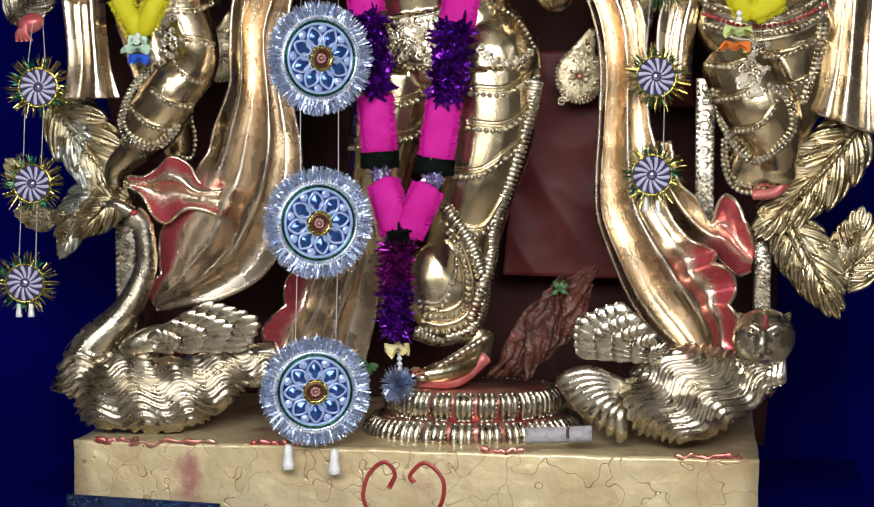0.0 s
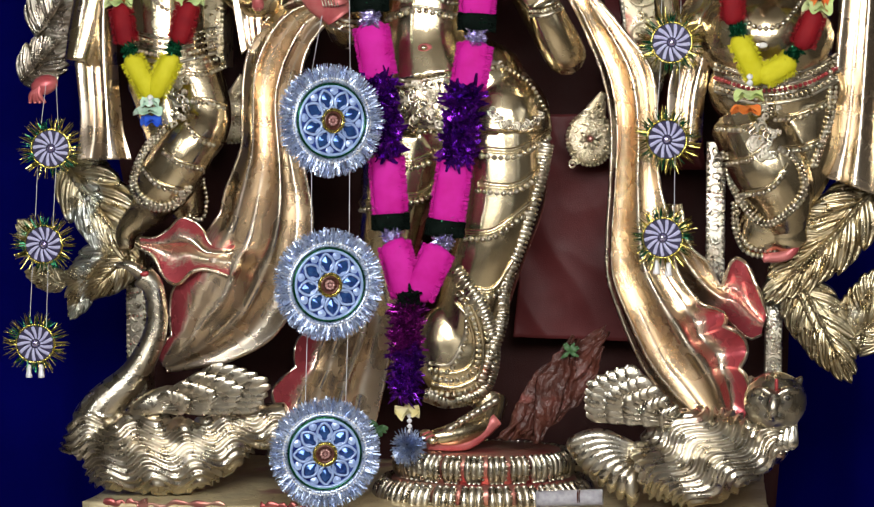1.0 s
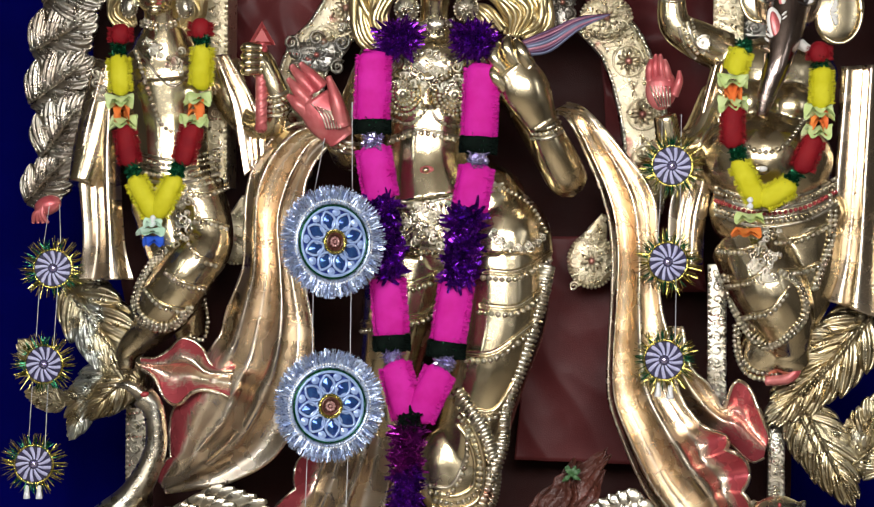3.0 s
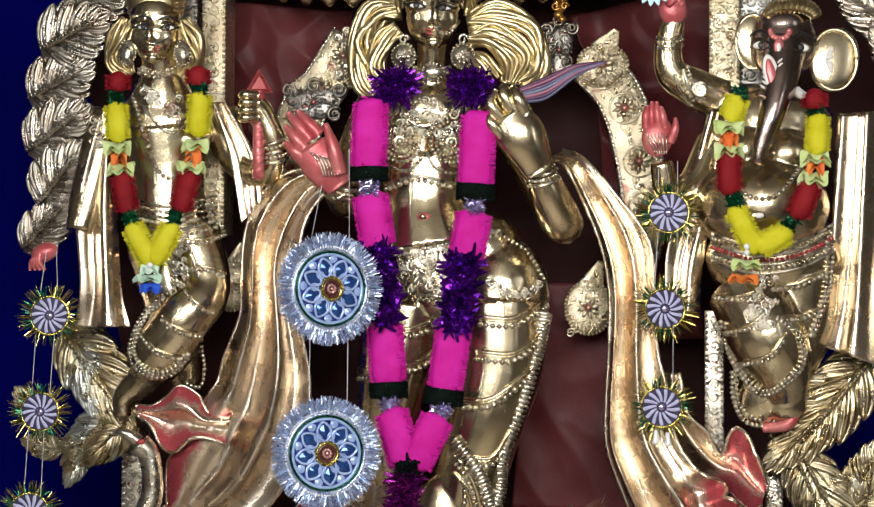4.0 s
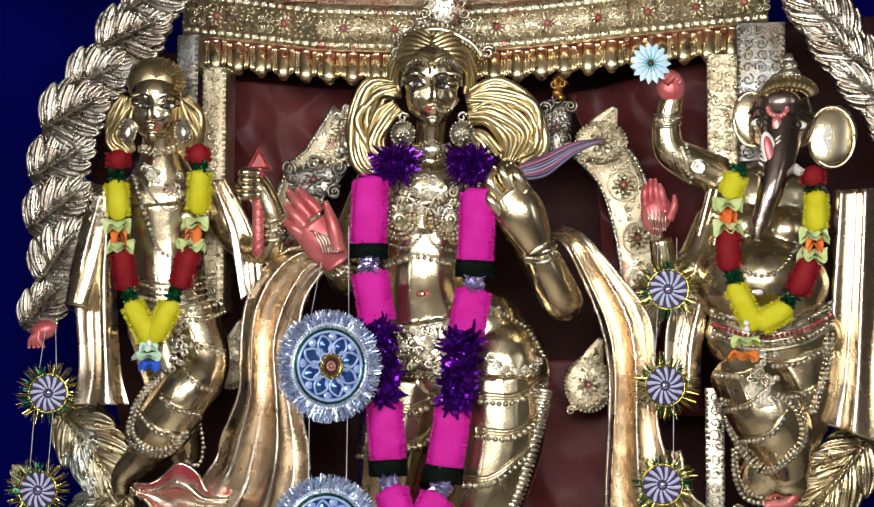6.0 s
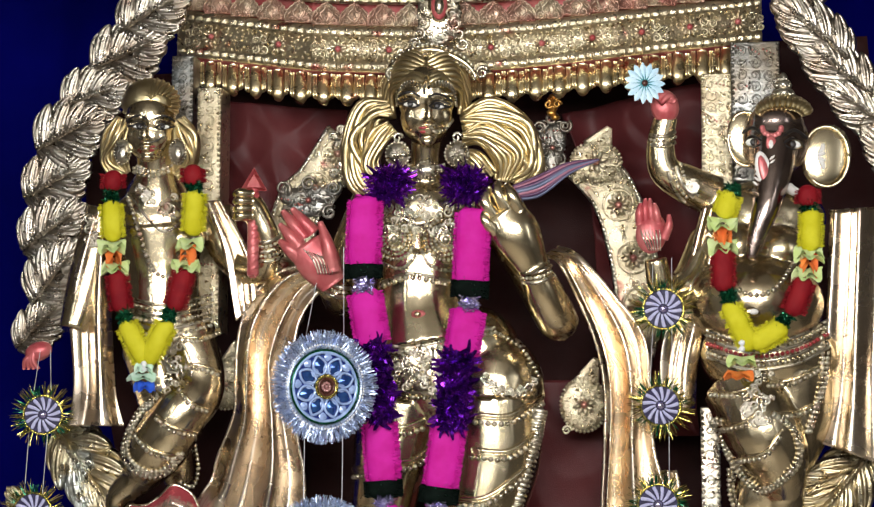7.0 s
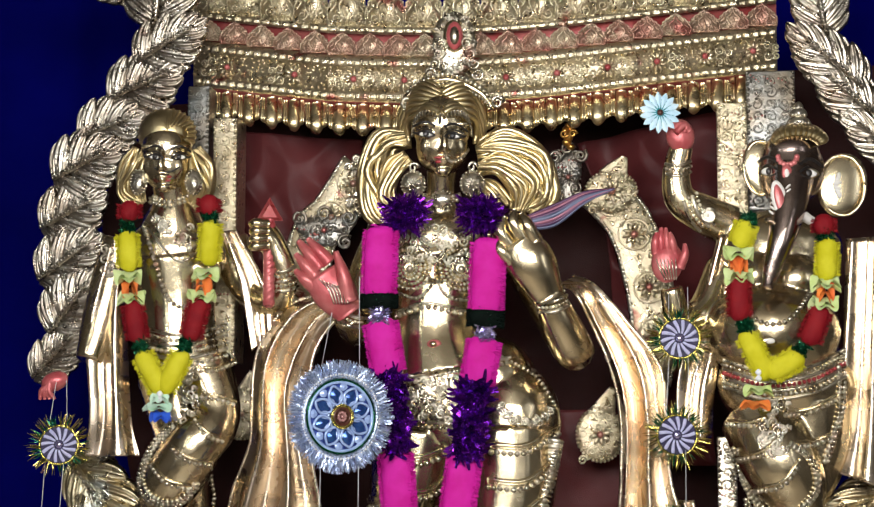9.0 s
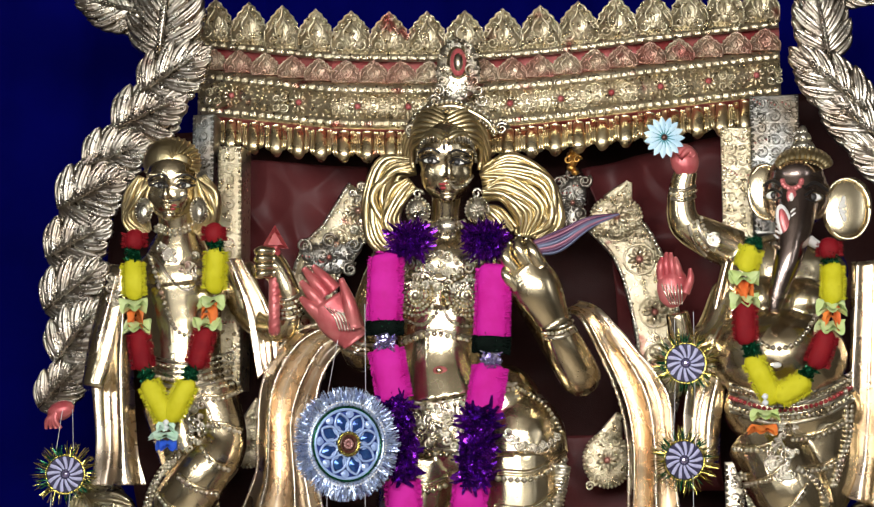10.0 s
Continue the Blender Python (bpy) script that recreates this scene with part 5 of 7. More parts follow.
def figure_right():
    bm = bmesh.new()
    hu, hv = 629, 494
    blob(bm, hu, hv, -80, 58, 62, 56)
    blob(bm, hu, hv + 34, -84, 50, 34, 48)
    sweep(bm, [(hu, hv, -118, 38), (623, 433, -146, 31), (609, 372, -166, 23), (589, 312, -170, 15), (581, 279, -172, 9)], 16, 24)
    blob(bm, 606, 352, -20, 110, 70, 60)
    blob(bm, 590, 201, -60, 116, 88, 96)
    blob(bm, 635, 296, -74, 48, 40, 36)
    blob(bm, 561, 302, -74, 42, 38, 34)
    sweep(bm, [(517, 393, -20, 38), (463, 419, -40, 34), (426, 445, -55, 28), (421, 496, -60, 24), (432, 542, -66, 20)], 14, 24)
    sweep(bm, [(505, 322, -20, 32), (468, 242, -50, 30), (423, 227, -80, 24), (408, 283, -95, 20)], 14, 20)
    sweep(bm, [(560, 55, -40, 68), (595, -25, -74, 66), (623, -90, -64, 52), (632, -155, -40, 32)], 18, 22)
    sweep(bm, [(654, 75, -20, 76), (650, -15, -20, 66), (588, -145, -30, 48), (576, -175, -20, 30)], 18, 22)
    blob(bm, 634, -155, -54, 34, 30, 28)
    blob(bm, 616, 110, -30, 124, 86, 78)
    bm = fused(bm, 3.4, 9)
    # head, trunk and foremost parts get the gilt with dark reflections painted in
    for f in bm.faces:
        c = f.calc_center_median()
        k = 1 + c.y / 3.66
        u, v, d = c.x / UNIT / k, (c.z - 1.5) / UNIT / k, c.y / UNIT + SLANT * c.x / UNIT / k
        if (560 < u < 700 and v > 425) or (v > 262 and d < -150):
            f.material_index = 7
    tree = BVHTree.FromBMesh(bm)
    # ears: thin bowls with rolled rims
    for u, v, ru, rv, turn in ((575, 500, 32, 50, 8), (721, 468, 42, 56, -14)):
        blob(bm, u, v, -70, ru, rv, 9, turn, 0, 3)
        rim = [(u + ru * 0.98 * math.cos(a * 0.4) , v + rv * 0.98 * math.sin(a * 0.4), -75, 3) for a in range(17)]
        sweep(bm, rim, 6, 48, 1, 0)
        s = 1 if u > hu else -1
        for k in range(6):
            blob(bm, u - s * 6 - s * 9 * math.cos(k * 0.55 - 1.4) * 0.4, v + 16 * math.sin(k * 0.55 - 1.4), -82, 8, 4, 2, s * (k * 31 - 80), 3, 2)
    # eyes, brows and tusks
    for s in (-1, 1):
        u, v = hu - 4 + s * 37, hv - 2 - 2 * s
        d = onto(tree, u, v, 0, -130)
        blob(bm, u, v, d + 1, 17, 9, 4, -6 * s, 0, 2)
        blob(bm, u, v, d - 1, 13, 7, 3.4, -6 * s, 3, 2)
        blob(bm, u - s * 2, v, d - 3, 7, 7, 3, 0, 2, 2)
        band(bm, tree, [(u - 18, v - 1 + 3 * s), (u - 2, v + 11), (u + 18, v - 1 - 3 * s)], 2.2, 0, 2, 0.4, n=10)
        band(bm, tree, [(u - 16, v - 2), (u, v - 9), (u + 16, v - 3)], 1.4, 0, 2, 0.4, n=10)
        band(bm, tree, [(u - s * 18, v + 16), (u + s * 2, v + 26), (u + s * 24, v + 12)], 3.0, 0, 2, 0.4, n=10)
        sweep(bm, [(hu + s * 24, hv - 84, -140, 9), (hu + s * 38, hv - 92, -165, 7), (hu + s * 50, hv - 88, -182, 2)], 8, 8, 1, 3 if s > 0 else 5)
    # crescent and drop on the forehead, feathered leaf on the trunk
    u, v = hu - 6, hv + 22
    for k in range(9):
        a = math.pi * (1 + k / 8)
        p = (u + 17 * math.cos(a), v + 4 + 14 * math.sin(a))
        blob(bm, *p, onto(tree, *p, 0.6, -140), 5, 5, 2.4, 0, 1, 2)
    p = (u - 2, v - 24)
    blob(bm, *p, onto(tree, *p, 0.4, -140), 9, 14, 2.4, 0, 1, 2)
    blob(bm, p[0], p[1] - 2, onto(tree, *p, 2.4, -140), 4, 8, 2, 0, 3, 2)
    u, v = hu - 22, hv - 52
    d = onto(tree, u, v, 0.6, -180)
    blob(bm, u, v, d + 1, 13, 33, 4, 12, 3, 3)
    blob(bm, u, v, d - 2, 8, 26, 3.4, 12, 1, 3)
    for s in (-1, 1):
        for k in range(7):
            y = 24 - 8 * k
            blob(bm, u + s * (11 + 2 * math.sin(k)) + y * 0.2, v + y, d + 2, 7, 2.2, 2, s * 40, 3, 1)
    # topknot and cap of hair
    for k in range(13):
        a = radians(-80 + 160 * k / 12)
        su, sv = math.sin(a), math.cos(a)
        sweep(bm, [(hu + 12 + 38 * su, hv + 48 + 14 * sv, -124, 4), (hu + 16 + 46 * su, hv + 54 + 22 * sv, -112, 7), (hu + 16 + 44 * su, hv + 56 + 26 * sv, -60, 8)], 7, 10, 1, 6)
    for dv, r in ((70, 26), (88, 20), (104, 15), (116, 8)):
        blob(bm, hu + 16, hv + dv, -80, r, 12, r, 0, 5, 2)
        beads(bm, [(hu + 16 + r * math.cos(a), hv + dv, -80 + r * math.sin(a)) for a in [3.3 + 0.37 * k for k in range(8)]], 4, 8, 5)
    # hands
    u, v = 429, 559
    blob(bm, u, v, -76, 25, 30, 16, 10, 1, 3)
    for k in range(4):
        sweep(bm, [(u - 6 + 7 * k, v + 10, -86, 8), (u - 18 + 8 * k, v + 28 - 3 * k, -94, 7), (u - 26 + 6 * k, v + 22 - 6 * k, -100, 4)], 8, 8, 1, 1)
    u, v = 402, 328
    blob(bm, u, v, -100, 27, 36, 14, -6, 1, 3)
    for k in range(4):
        sweep(bm, [(u - 20 + 11 * k, v + 14, -102, 8), (u - 21 + 10 * k, v + 38 + (4 if k in (1, 2) else 0), -108, 7), (u - 18 + 8 * k, v + 58 + (5 if k in (1, 2) else -4), -106, 3)], 8, 8, 1, 1)
    for k in range(6):
        sweep(bm, [(u - 4 + 4 * k, v - 32, -112, 1.0), (u - 14 + 6 * k, v - 10, -116, 1.5), (u - 20 + 7 * k, v + 6, -114, 0.8)], 5, 8, 1, 5)
    sweep(bm, [(u + 22, v - 10, -106, 9), (u + 32, v + 14, -112, 7), (u + 32, v + 34, -112, 3)], 8, 8, 1, 1)
    cuff(bm, tree, 460, 419, 34, -62, 4)
    cuff(bm, tree, 425, 501, 24, 6, 3)
    rnd = random.Random(12)
    for k in range(12):
        spiral(bm, 477, 412, -84, rnd.uniform(5, 18), 1.3, 1, k, 2.6, 5)
    # belly chain, navel, girdle
    band(bm, tree, [(524, 282), (562, 223), (617, 223), (664, 281)], 0, 5.2, 5, 1, 0, 10)
    u, v = 583, 186
    blob(bm, u, v, onto(tree, u, v, -1, -150), 15, 10, 4, 0, 0, 2)
    blob(bm, u + 2, v, onto(tree, u, v, 2, -154), 8, 5, 4, 0, 3, 2)
    for k in range(7):
        pts = [(500, 152), (579, 130), (659, 141), (720, 172)]
        band(bm, tree, [(p[0], p[1] - 8 * k) for p in pts], 0 if k % 2 else 3, 4 if k % 2 else 0, 4 if k == 3 else 5, 1, 0)
    for pts in ([(505, 44), (545, 42), (575, 50)], [(515, -21), (565, -10), (600, 15)], [(545, -76), (600, -65), (633, -25)], [(609, 60), (654, 65), (704, 90)], [(615, 5), (655, 7), (690, 20)]):
        band(bm, tree, pts, 3, 0, 0, 1)
        band(bm, tree, [(p[0], p[1] - 7) for p in pts], 0, 5, 5, 1, 0, 10)
    for hem in ([(515, -6), (535, -76), (586, -135), (635, -115), (665, -75), (655, -25), (615, 5)], [(535, -96), (538, -146), (561, -185), (616, -195)], [(714, 155), (712, 65), (680, -35)]):
        for k in (1.0, 0.92):
            u, v = 610, -45
            q = [(u + (p[0] - u) * k, v + (p[1] - v) * k) for p in hem]
            beads(bm, [(*p, onto(tree, *p, 3, -60)) for p in q], 5, 8.5, 5)
    for k in range(34):
        u, v = 590, 35
        u, v = u + rnd.uniform(-24, 24), v + rnd.uniform(-50, 44)
        spiral(bm, u, v, onto(tree, u, v, 2, -110), rnd.uniform(5, 10), 1.4, rnd.choice((-1, 1)), rnd.uniform(0, 6), 2.6, 5)
    # red sole
    sweep(bm, [(591, -195, -56, 8), (636, -187, -64, 10), (656, -145, -56, 10)], 8, 10, 1, 1)
    return bm


tagged(part("goddess_statue", goddess(), SKIN), "tall burnished gold statue with jewelled skirt and open red palm", "statue")
tagged(part("attendant_statue", figure_left(), SKIN), "smaller gold statue with combed hair holding a spear", "statue")
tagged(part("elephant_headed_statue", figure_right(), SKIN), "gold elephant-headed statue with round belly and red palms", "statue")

# the side figures' shawls
scarf("gold shawl hanging from the attendant's shoulder in long folds", (
    ([(-606, 362), (-644, 211), (-635, 59), (-643, -19)], [(-579, 361), (-569, 200), (-559, 49), (-543, -19)], 1.6, 16, -40),
    ([(-405, 385), (-369, 289), (-346, 168)], [(-377, 388), (-320, 288), (-303, 208)], 1.2, 12, -50),
), "carved_shawl")
scarf("gold shawl hanging from the elephant-headed figure's shoulders", (
    ([(493, 378), (459, 242), (418, 123), (417, 4)], [(542, 378), (511, 242), (485, 102), (477, 14)], 1.4, 14, -50),
    ([(725, 371), (715, 190), (709, 55), (687, -45)], [(808, 376), (806, 190), (805, 46), (815, -89)], 1.8, 16, -45),
), "carved_shawl")


# ---- birds ----
def feather(bm, u0, v0, u1, v1, d, w, mi=0):
    m = ((u0 + u1) / 2, (v0 + v1) / 2)
    sweep(bm, [(u0, v0, d + 4, w * 0.5), (*m, d - 3, w * 0.9), (u0 + (u1 - u0) * 0.82, v0 + (v1 - v0) * 0.82, d - 4, w), (u1, v1, d - 2, w * 0.3)], 10, 8, 0.22, mi)
    sweep(bm, [(u0, v0, d - w * 0.2, w * 0.12), (*m, d - w * 0.42, w * 0.14), (u1, v1, d - w * 0.2, w * 0.08)], 5, 6, 1, mi)


def swan():
    bm = bmesh.new()
    sweep(bm, [(-619, -558, -160, 52), (-533, -546, -160, 74), (-437, -551, -150, 64), (-345, -506, -130, 44), (-264, -477, -120, 22)], 18, 24)
    sweep(bm, [(-631, -551, -160, 48), (-607, -474, -160, 38), (-540, -403, -150, 26), (-502, -323, -140, 20), (-506, -252, -140, 19), (-526, -227, -145, 22)], 16, 30)
    sweep(bm, [(-325, -485, -120, 40), (-285, -526, -118, 30), (-281, -578, -112, 14)], 12, 10)
    bm = fused(bm, 2.6, 3)
    u, v = -617, -485
    ripple(bm, 3.6, 15, 10, 85, -1e9, v + 6, angle=4)
    sweep(bm, [(-526, -224, -146, 13), (-550, -209, -156, 9), (-575, -208, -154, 3)], 10, 8)
    u, v = -522, -224
    blob(bm, u, v, -166, 8, 5, 4, 10, 1, 2)
    # wing
    u0, v0 = -531, -466
    rnd = random.Random(4)
    for row in range(4):
        n = 9 - row
        for k in range(n):
            a = radians(2 + 40 * k / (n - 1))
            ln = (252 - 52 * row) * (1 - 0.34 * abs(k / (n - 1) - 0.45))
            e = (u0 + ln * math.cos(a), v0 + ln * math.sin(a) * 0.62 - 6)
            s = (u0 + 0.5 * ln * math.cos(a), v0 + 0.5 * ln * math.sin(a) * 0.62 - 4)
            feather(bm, *s, *e, -190 - 6 * row - 1.2 * k, 11, 0)
    blob(bm, u0 + 30, v0 + 8, -176, 54, 26, 14, 24, 0, 2)
    return bm


def owl():
    bm = bmesh.new()
    sweep(bm, [(373, -585, -170, 44), (444, -561, -175, 82), (525, -544, -175, 74), (590, -529, -175, 46), (607, -488, -180, 36)], 18, 24)
    bm = fused(bm, 2.6, 3)
    ripple(bm, 3.6, 15, 11, 95, angle=34)
    hu, hv = 615, -454
    hb = bmesh.new()
    blob(hb, hu, hv, -195, 52, 50, 44)
    blob(hb, hu - 4, hv - 26, -214, 30, 22, 26)
    sweep(hb, [(hu - 2, hv + 14, -236, 8), (hu - 4, hv - 14, -246, 9), (hu - 6, hv - 34, -240, 4)], 8, 8)
    for s in (-1, 1):
        sweep(hb, [(hu + s * 36, hv + 28, -195, 12), (hu + s * 48, hv + 46, -195, 4)], 8, 6)
        sweep(hb, [(hu + s * 6, hv + 12, -236, 5), (hu + s * 24, hv + 22, -234, 6), (hu + s * 44, hv + 20, -216, 4)], 8, 8)
    hb = fused(hb, 2.8, 4)
    me = bpy.data.meshes.new("head")
    hb.to_mesh(me)
    hb.free()
    bm.from_mesh(me)
    bpy.data.meshes.remove(me)
    for s in (-1, 1):
        blob(bm, hu + s * 24 - 2, hv + 6, -231, 10, 7, 5, 0, 0, 2)
        blob(bm, hu + s * 24 - 2, hv + 6, -234, 5, 4.5, 4, 0, 2, 2)
    sweep(bm, [(hu + 2, hv + 20, -238, 3), (hu + 2, hv + 40, -228, 3)], 6, 4, 1, 4)
    # neck feathers
    for k in range(9):
        feather(bm, hu - 44 + 10 * k, hv - 40, hu - 48 + 10 * k, hv - 100 + 3 * abs(k - 4), -206, 9)
    # wing, root at the shoulder
    u0, v0 = 458, -496
    rnd = random.Random(5)
    for row in range(5):
        n = 9 - row
        for k in range(n):
            a = radians(180 - (8 + 44 * k / (n - 1)))
            ln = (212 - 38 * row) * (1 - 0.24 * abs(k / (n - 1) - 0.5))
            e = (u0 + ln * math.cos(a), v0 + ln * math.sin(a) * 0.72)
            s = (u0 + 0.55 * ln * math.cos(a), v0 + 0.55 * ln * math.sin(a) * 0.72)
            feather(bm, *s, *e, -200 - 6 * row - 1.2 * k, 12)
    # curled tail
    for k in range(9):
        s = k / 8
        u1, v1 = 246, -538
        u2, v2 = 353, -636
        eu, ev = u1 + (u2 - u1) * s - 14 * math.sin(3.1 * s), v1 + (v2 - v1) * s
        su, sv = 383, -549
        sweep(bm, [(su, sv - 20 * s, -170, 8), ((su + eu) / 2 - 12, (sv + ev) / 2 + 26 * (1 - s), -190, 13), (eu + 6, ev + 8, -190, 12), (eu + 2, ev - 8, -180, 5)], 8, 14, 0.8)
    return bm


BIRD = [PALE, RED, DARK, WHITE, RED]
tagged(part("swan_statue", swan(), BIRD), "pale gilt swan statue with raised neck and carved feathers", "statue")
tagged(part("owl_statue", owl(), BIRD), "pale gilt owl statue with spread wing and curled tail", "statue")


# ---- lotus base under the foot ----
lotus = thing("lotus_base", "two-tiered gilt lotus base with ribbed petals and red rubbing", "statue base")
lu, lv = 89, -553


def tier(v, r, h, flare):
    c = at(lu, v, -60)
    bm = bmesh.new()
    rings = [[bm.verts.new(c + Vector((q * UNIT * math.cos(a), 0.6 * q * UNIT * math.sin(a), z * UNIT))) for a in (2 * math.pi * j / 48 for j in range(48))] for q, z in ((1, h), (r * 0.9, h), (r * 0.96, h * 0.6), (r * 0.9, 0), (1, 0))]
    for a, b in zip(rings, rings[1:]):
        for j in range(48):
            bm.faces.new((a[j], a[(j + 1) % 48], b[(j + 1) % 48], b[j]))
    bmesh.ops.recalc_face_normals(bm, faces=bm.faces)
    part("tier", bm, ROSE, lotus)
    n = 24
    for i in range(n):
        a = 2 * math.pi * (i + 0.5) / n
        o = Vector((math.cos(a), 0.6 * math.sin(a), 0))
        t = Vector((-math.sin(a), 0.6 * math.cos(a), 0)).normalized()
        bm = bmesh.new()
        w = math.pi * 1.62 * r / n * 0.5
        for e in (-0.66, 0, 0.66):
            q = [c + o * ((r + b) * UNIT) + t * (e * w * s * UNIT) + Vector((0, 0, z * h * UNIT)) for b, z, s in ((-8, 0.98, 1), (4, 0.75, 1), (flare, 0.35, 1), (flare - 3, 0.08, 0.8))]
            sweep(bm, [(*p, g * UNIT) for p, g in zip(q, (0.30 * w, 0.36 * w, 0.40 * w, 0.26 * w))], 6, 8, 1, 0, True)
        for k in range(5):
            bead(bm, c + o * ((r + 4 + 4 * math.sin(k)) * UNIT) + t * (w * 1.0 * UNIT) + Vector((0, 0, h * UNIT * (0.85 - 0.16 * k))), 3 * UNIT)
        part("petal", bm, PALE, lotus)


tier(lv - 86, 180, 48, 10)
tier(lv - 38, 150, 50, 4)


# ---- hangings: colours ----
MAGENTA = mat("magenta_fringe", (0.50, 0.009, 0.25), (0.58, 0.018, 0.33), 0.0, (0.45, 0.65), 26, 600, 0.6, 0.002, spec=0.12)
YELLOW = mat("yellow_fringe", (0.50, 0.46, 0.012), (0.60, 0.56, 0.03), 0.0, (0.45, 0.65), 26, 600, 0.6, 0.002, spec=0.12)
CRIMSON = mat("crimson_fringe", (0.17, 0.005, 0.010), (0.23, 0.010, 0.014), 0.0, (0.45, 0.65), 26, 600, 0.6, 0.002, spec=0.12)
VIOLET = mat("violet_tinsel", (0.07, 0.008, 0.20), (0.20, 0.015, 0.42), 0.85, (0.10, 0.3), 40, 300, 0.3)
PLUM = mat("plum_tinsel", (0.16, 0.008, 0.16), (0.30, 0.02, 0.26), 0.85, (0.10, 0.3), 40, 300, 0.3)
GREEN = mat("green_tinsel", (0.004, 0.05, 0.02), (0.008, 0.12, 0.05), 0.7, (0.12, 0.35), 40, 300, 0.3)
BLACK = mat("black_fringe", (0.003, 0.005, 0.004), (0.005, 0.009, 0.007), 0.0, (0.6, 0.8), 40, 600, 0.4, spec=0.02)
TINSEL = mat("silver_tinsel", (0.54, 0.63, 0.80), (0.38, 0.48, 0.74), 0.8, (0.2, 0.42), 60, 300, 0.3)
LILAC = mat("lilac_tinsel", (0.40, 0.34, 0.62), (0.55, 0.52, 0.70), 0.9, (0.10, 0.3), 60, 300, 0.3)
GILT = mat("gold_tinsel", (0.50, 0.42, 0.14), (0.38, 0.30, 0.06), 0.95, (0.12, 0.3), 60, 300, 0.3)
PETAL = mat("pale_green_petal", (0.52, 0.66, 0.22), (0.66, 0.76, 0.40), 0.0, (0.4, 0.6), 30, 200, 0.3)
MINT = mat("mint_petal", (0.50, 0.74, 0.56), (0.66, 0.84, 0.72), 0.0, (0.4, 0.6), 30, 200, 0.3)
ORANGE = mat("orange_petal", (0.72, 0.14, 0.03), (0.80, 0.26, 0.05), 0.0, (0.4, 0.6), 30, 200, 0.3)
COBALT = mat("cobalt_petal", (0.02, 0.08, 0.55), (0.04, 0.14, 0.70), 0.0, (0.4, 0.6), 30, 200, 0.3)
CREAM = mat("cream_petal", (0.72, 0.62, 0.26), (0.80, 0.74, 0.45), 0.0, (0.4, 0.6), 30, 200, 0.3)
PEARL = mat("pearl_white", (0.80, 0.80, 0.80), (0.72, 0.72, 0.76), 0.0, (0.15, 0.3), 30, 200, 0.1)
THREAD = mat("white_thread", (0.62, 0.62, 0.64), (0.52, 0.52, 0.55), 0.0, (0.4, 0.6), 30, 200, 0.1)
ACRYL = mat("frosted_blue_acrylic", (0.24, 0.34, 0.60), (0.36, 0.48, 0.76), 0.15, (0.12, 0.3), 40, 300, 0.15)
GEM = mat("dark_blue_gem", (0.02, 0.05, 0.22), (0.04, 0.12, 0.34), 0.5, (0.05, 0.15), 60, 300, 0.1)
DEEP = mat("deep_blue_disc", (0.012, 0.025, 0.20), (0.05, 0.10, 0.42), 0.4, (0.15, 0.4), 50, 300, 0.3)
INK = mat("violet_ink_disc", (0.008, 0.005, 0.035), (0.014, 0.009, 0.06), 0.0, (0.5, 0.7), 50, 300, 0.2)
FROST = mat("frosted_white_petal", (0.52, 0.52, 0.72), (0.42, 0.42, 0.66), 0.1, (0.25, 0.5), 200, 500, 0.8)
RUBY = mat("rosy_jewel", (0.42, 0.20, 0.20), (0.55, 0.34, 0.30), 0.3, (0.05, 0.2), 60, 200, 0.1)
UMBER = mat("umber_ring", (0.06, 0.02, 0.012), (0.10, 0.03, 0.02), 0.2, (0.2, 0.4), 60, 200, 0.1)


def blade(bm, c, way, length, width, mi=0, curl=0.0):
    """One strip of tinsel, bent once."""
    way = way.normalized()
    side = way.cross(Vector((math.sin(c.x * 9000), 1, math.cos(c.z * 7000)))).normalized() * (width / 2)
    m = c + way * (length * 0.55)
    e = c + way * length + Vector((0, -curl, 0))
    v = [bm.verts.new(p) for p in (c - side, c + side, m + side, m - side, e + side * 0.5, e - side * 0.5)]
    bm.faces.new((v[0], v[1], v[2], v[3])).material_index = mi
    bm.faces.new((v[3], v[2], v[4], v[5])).material_index = mi


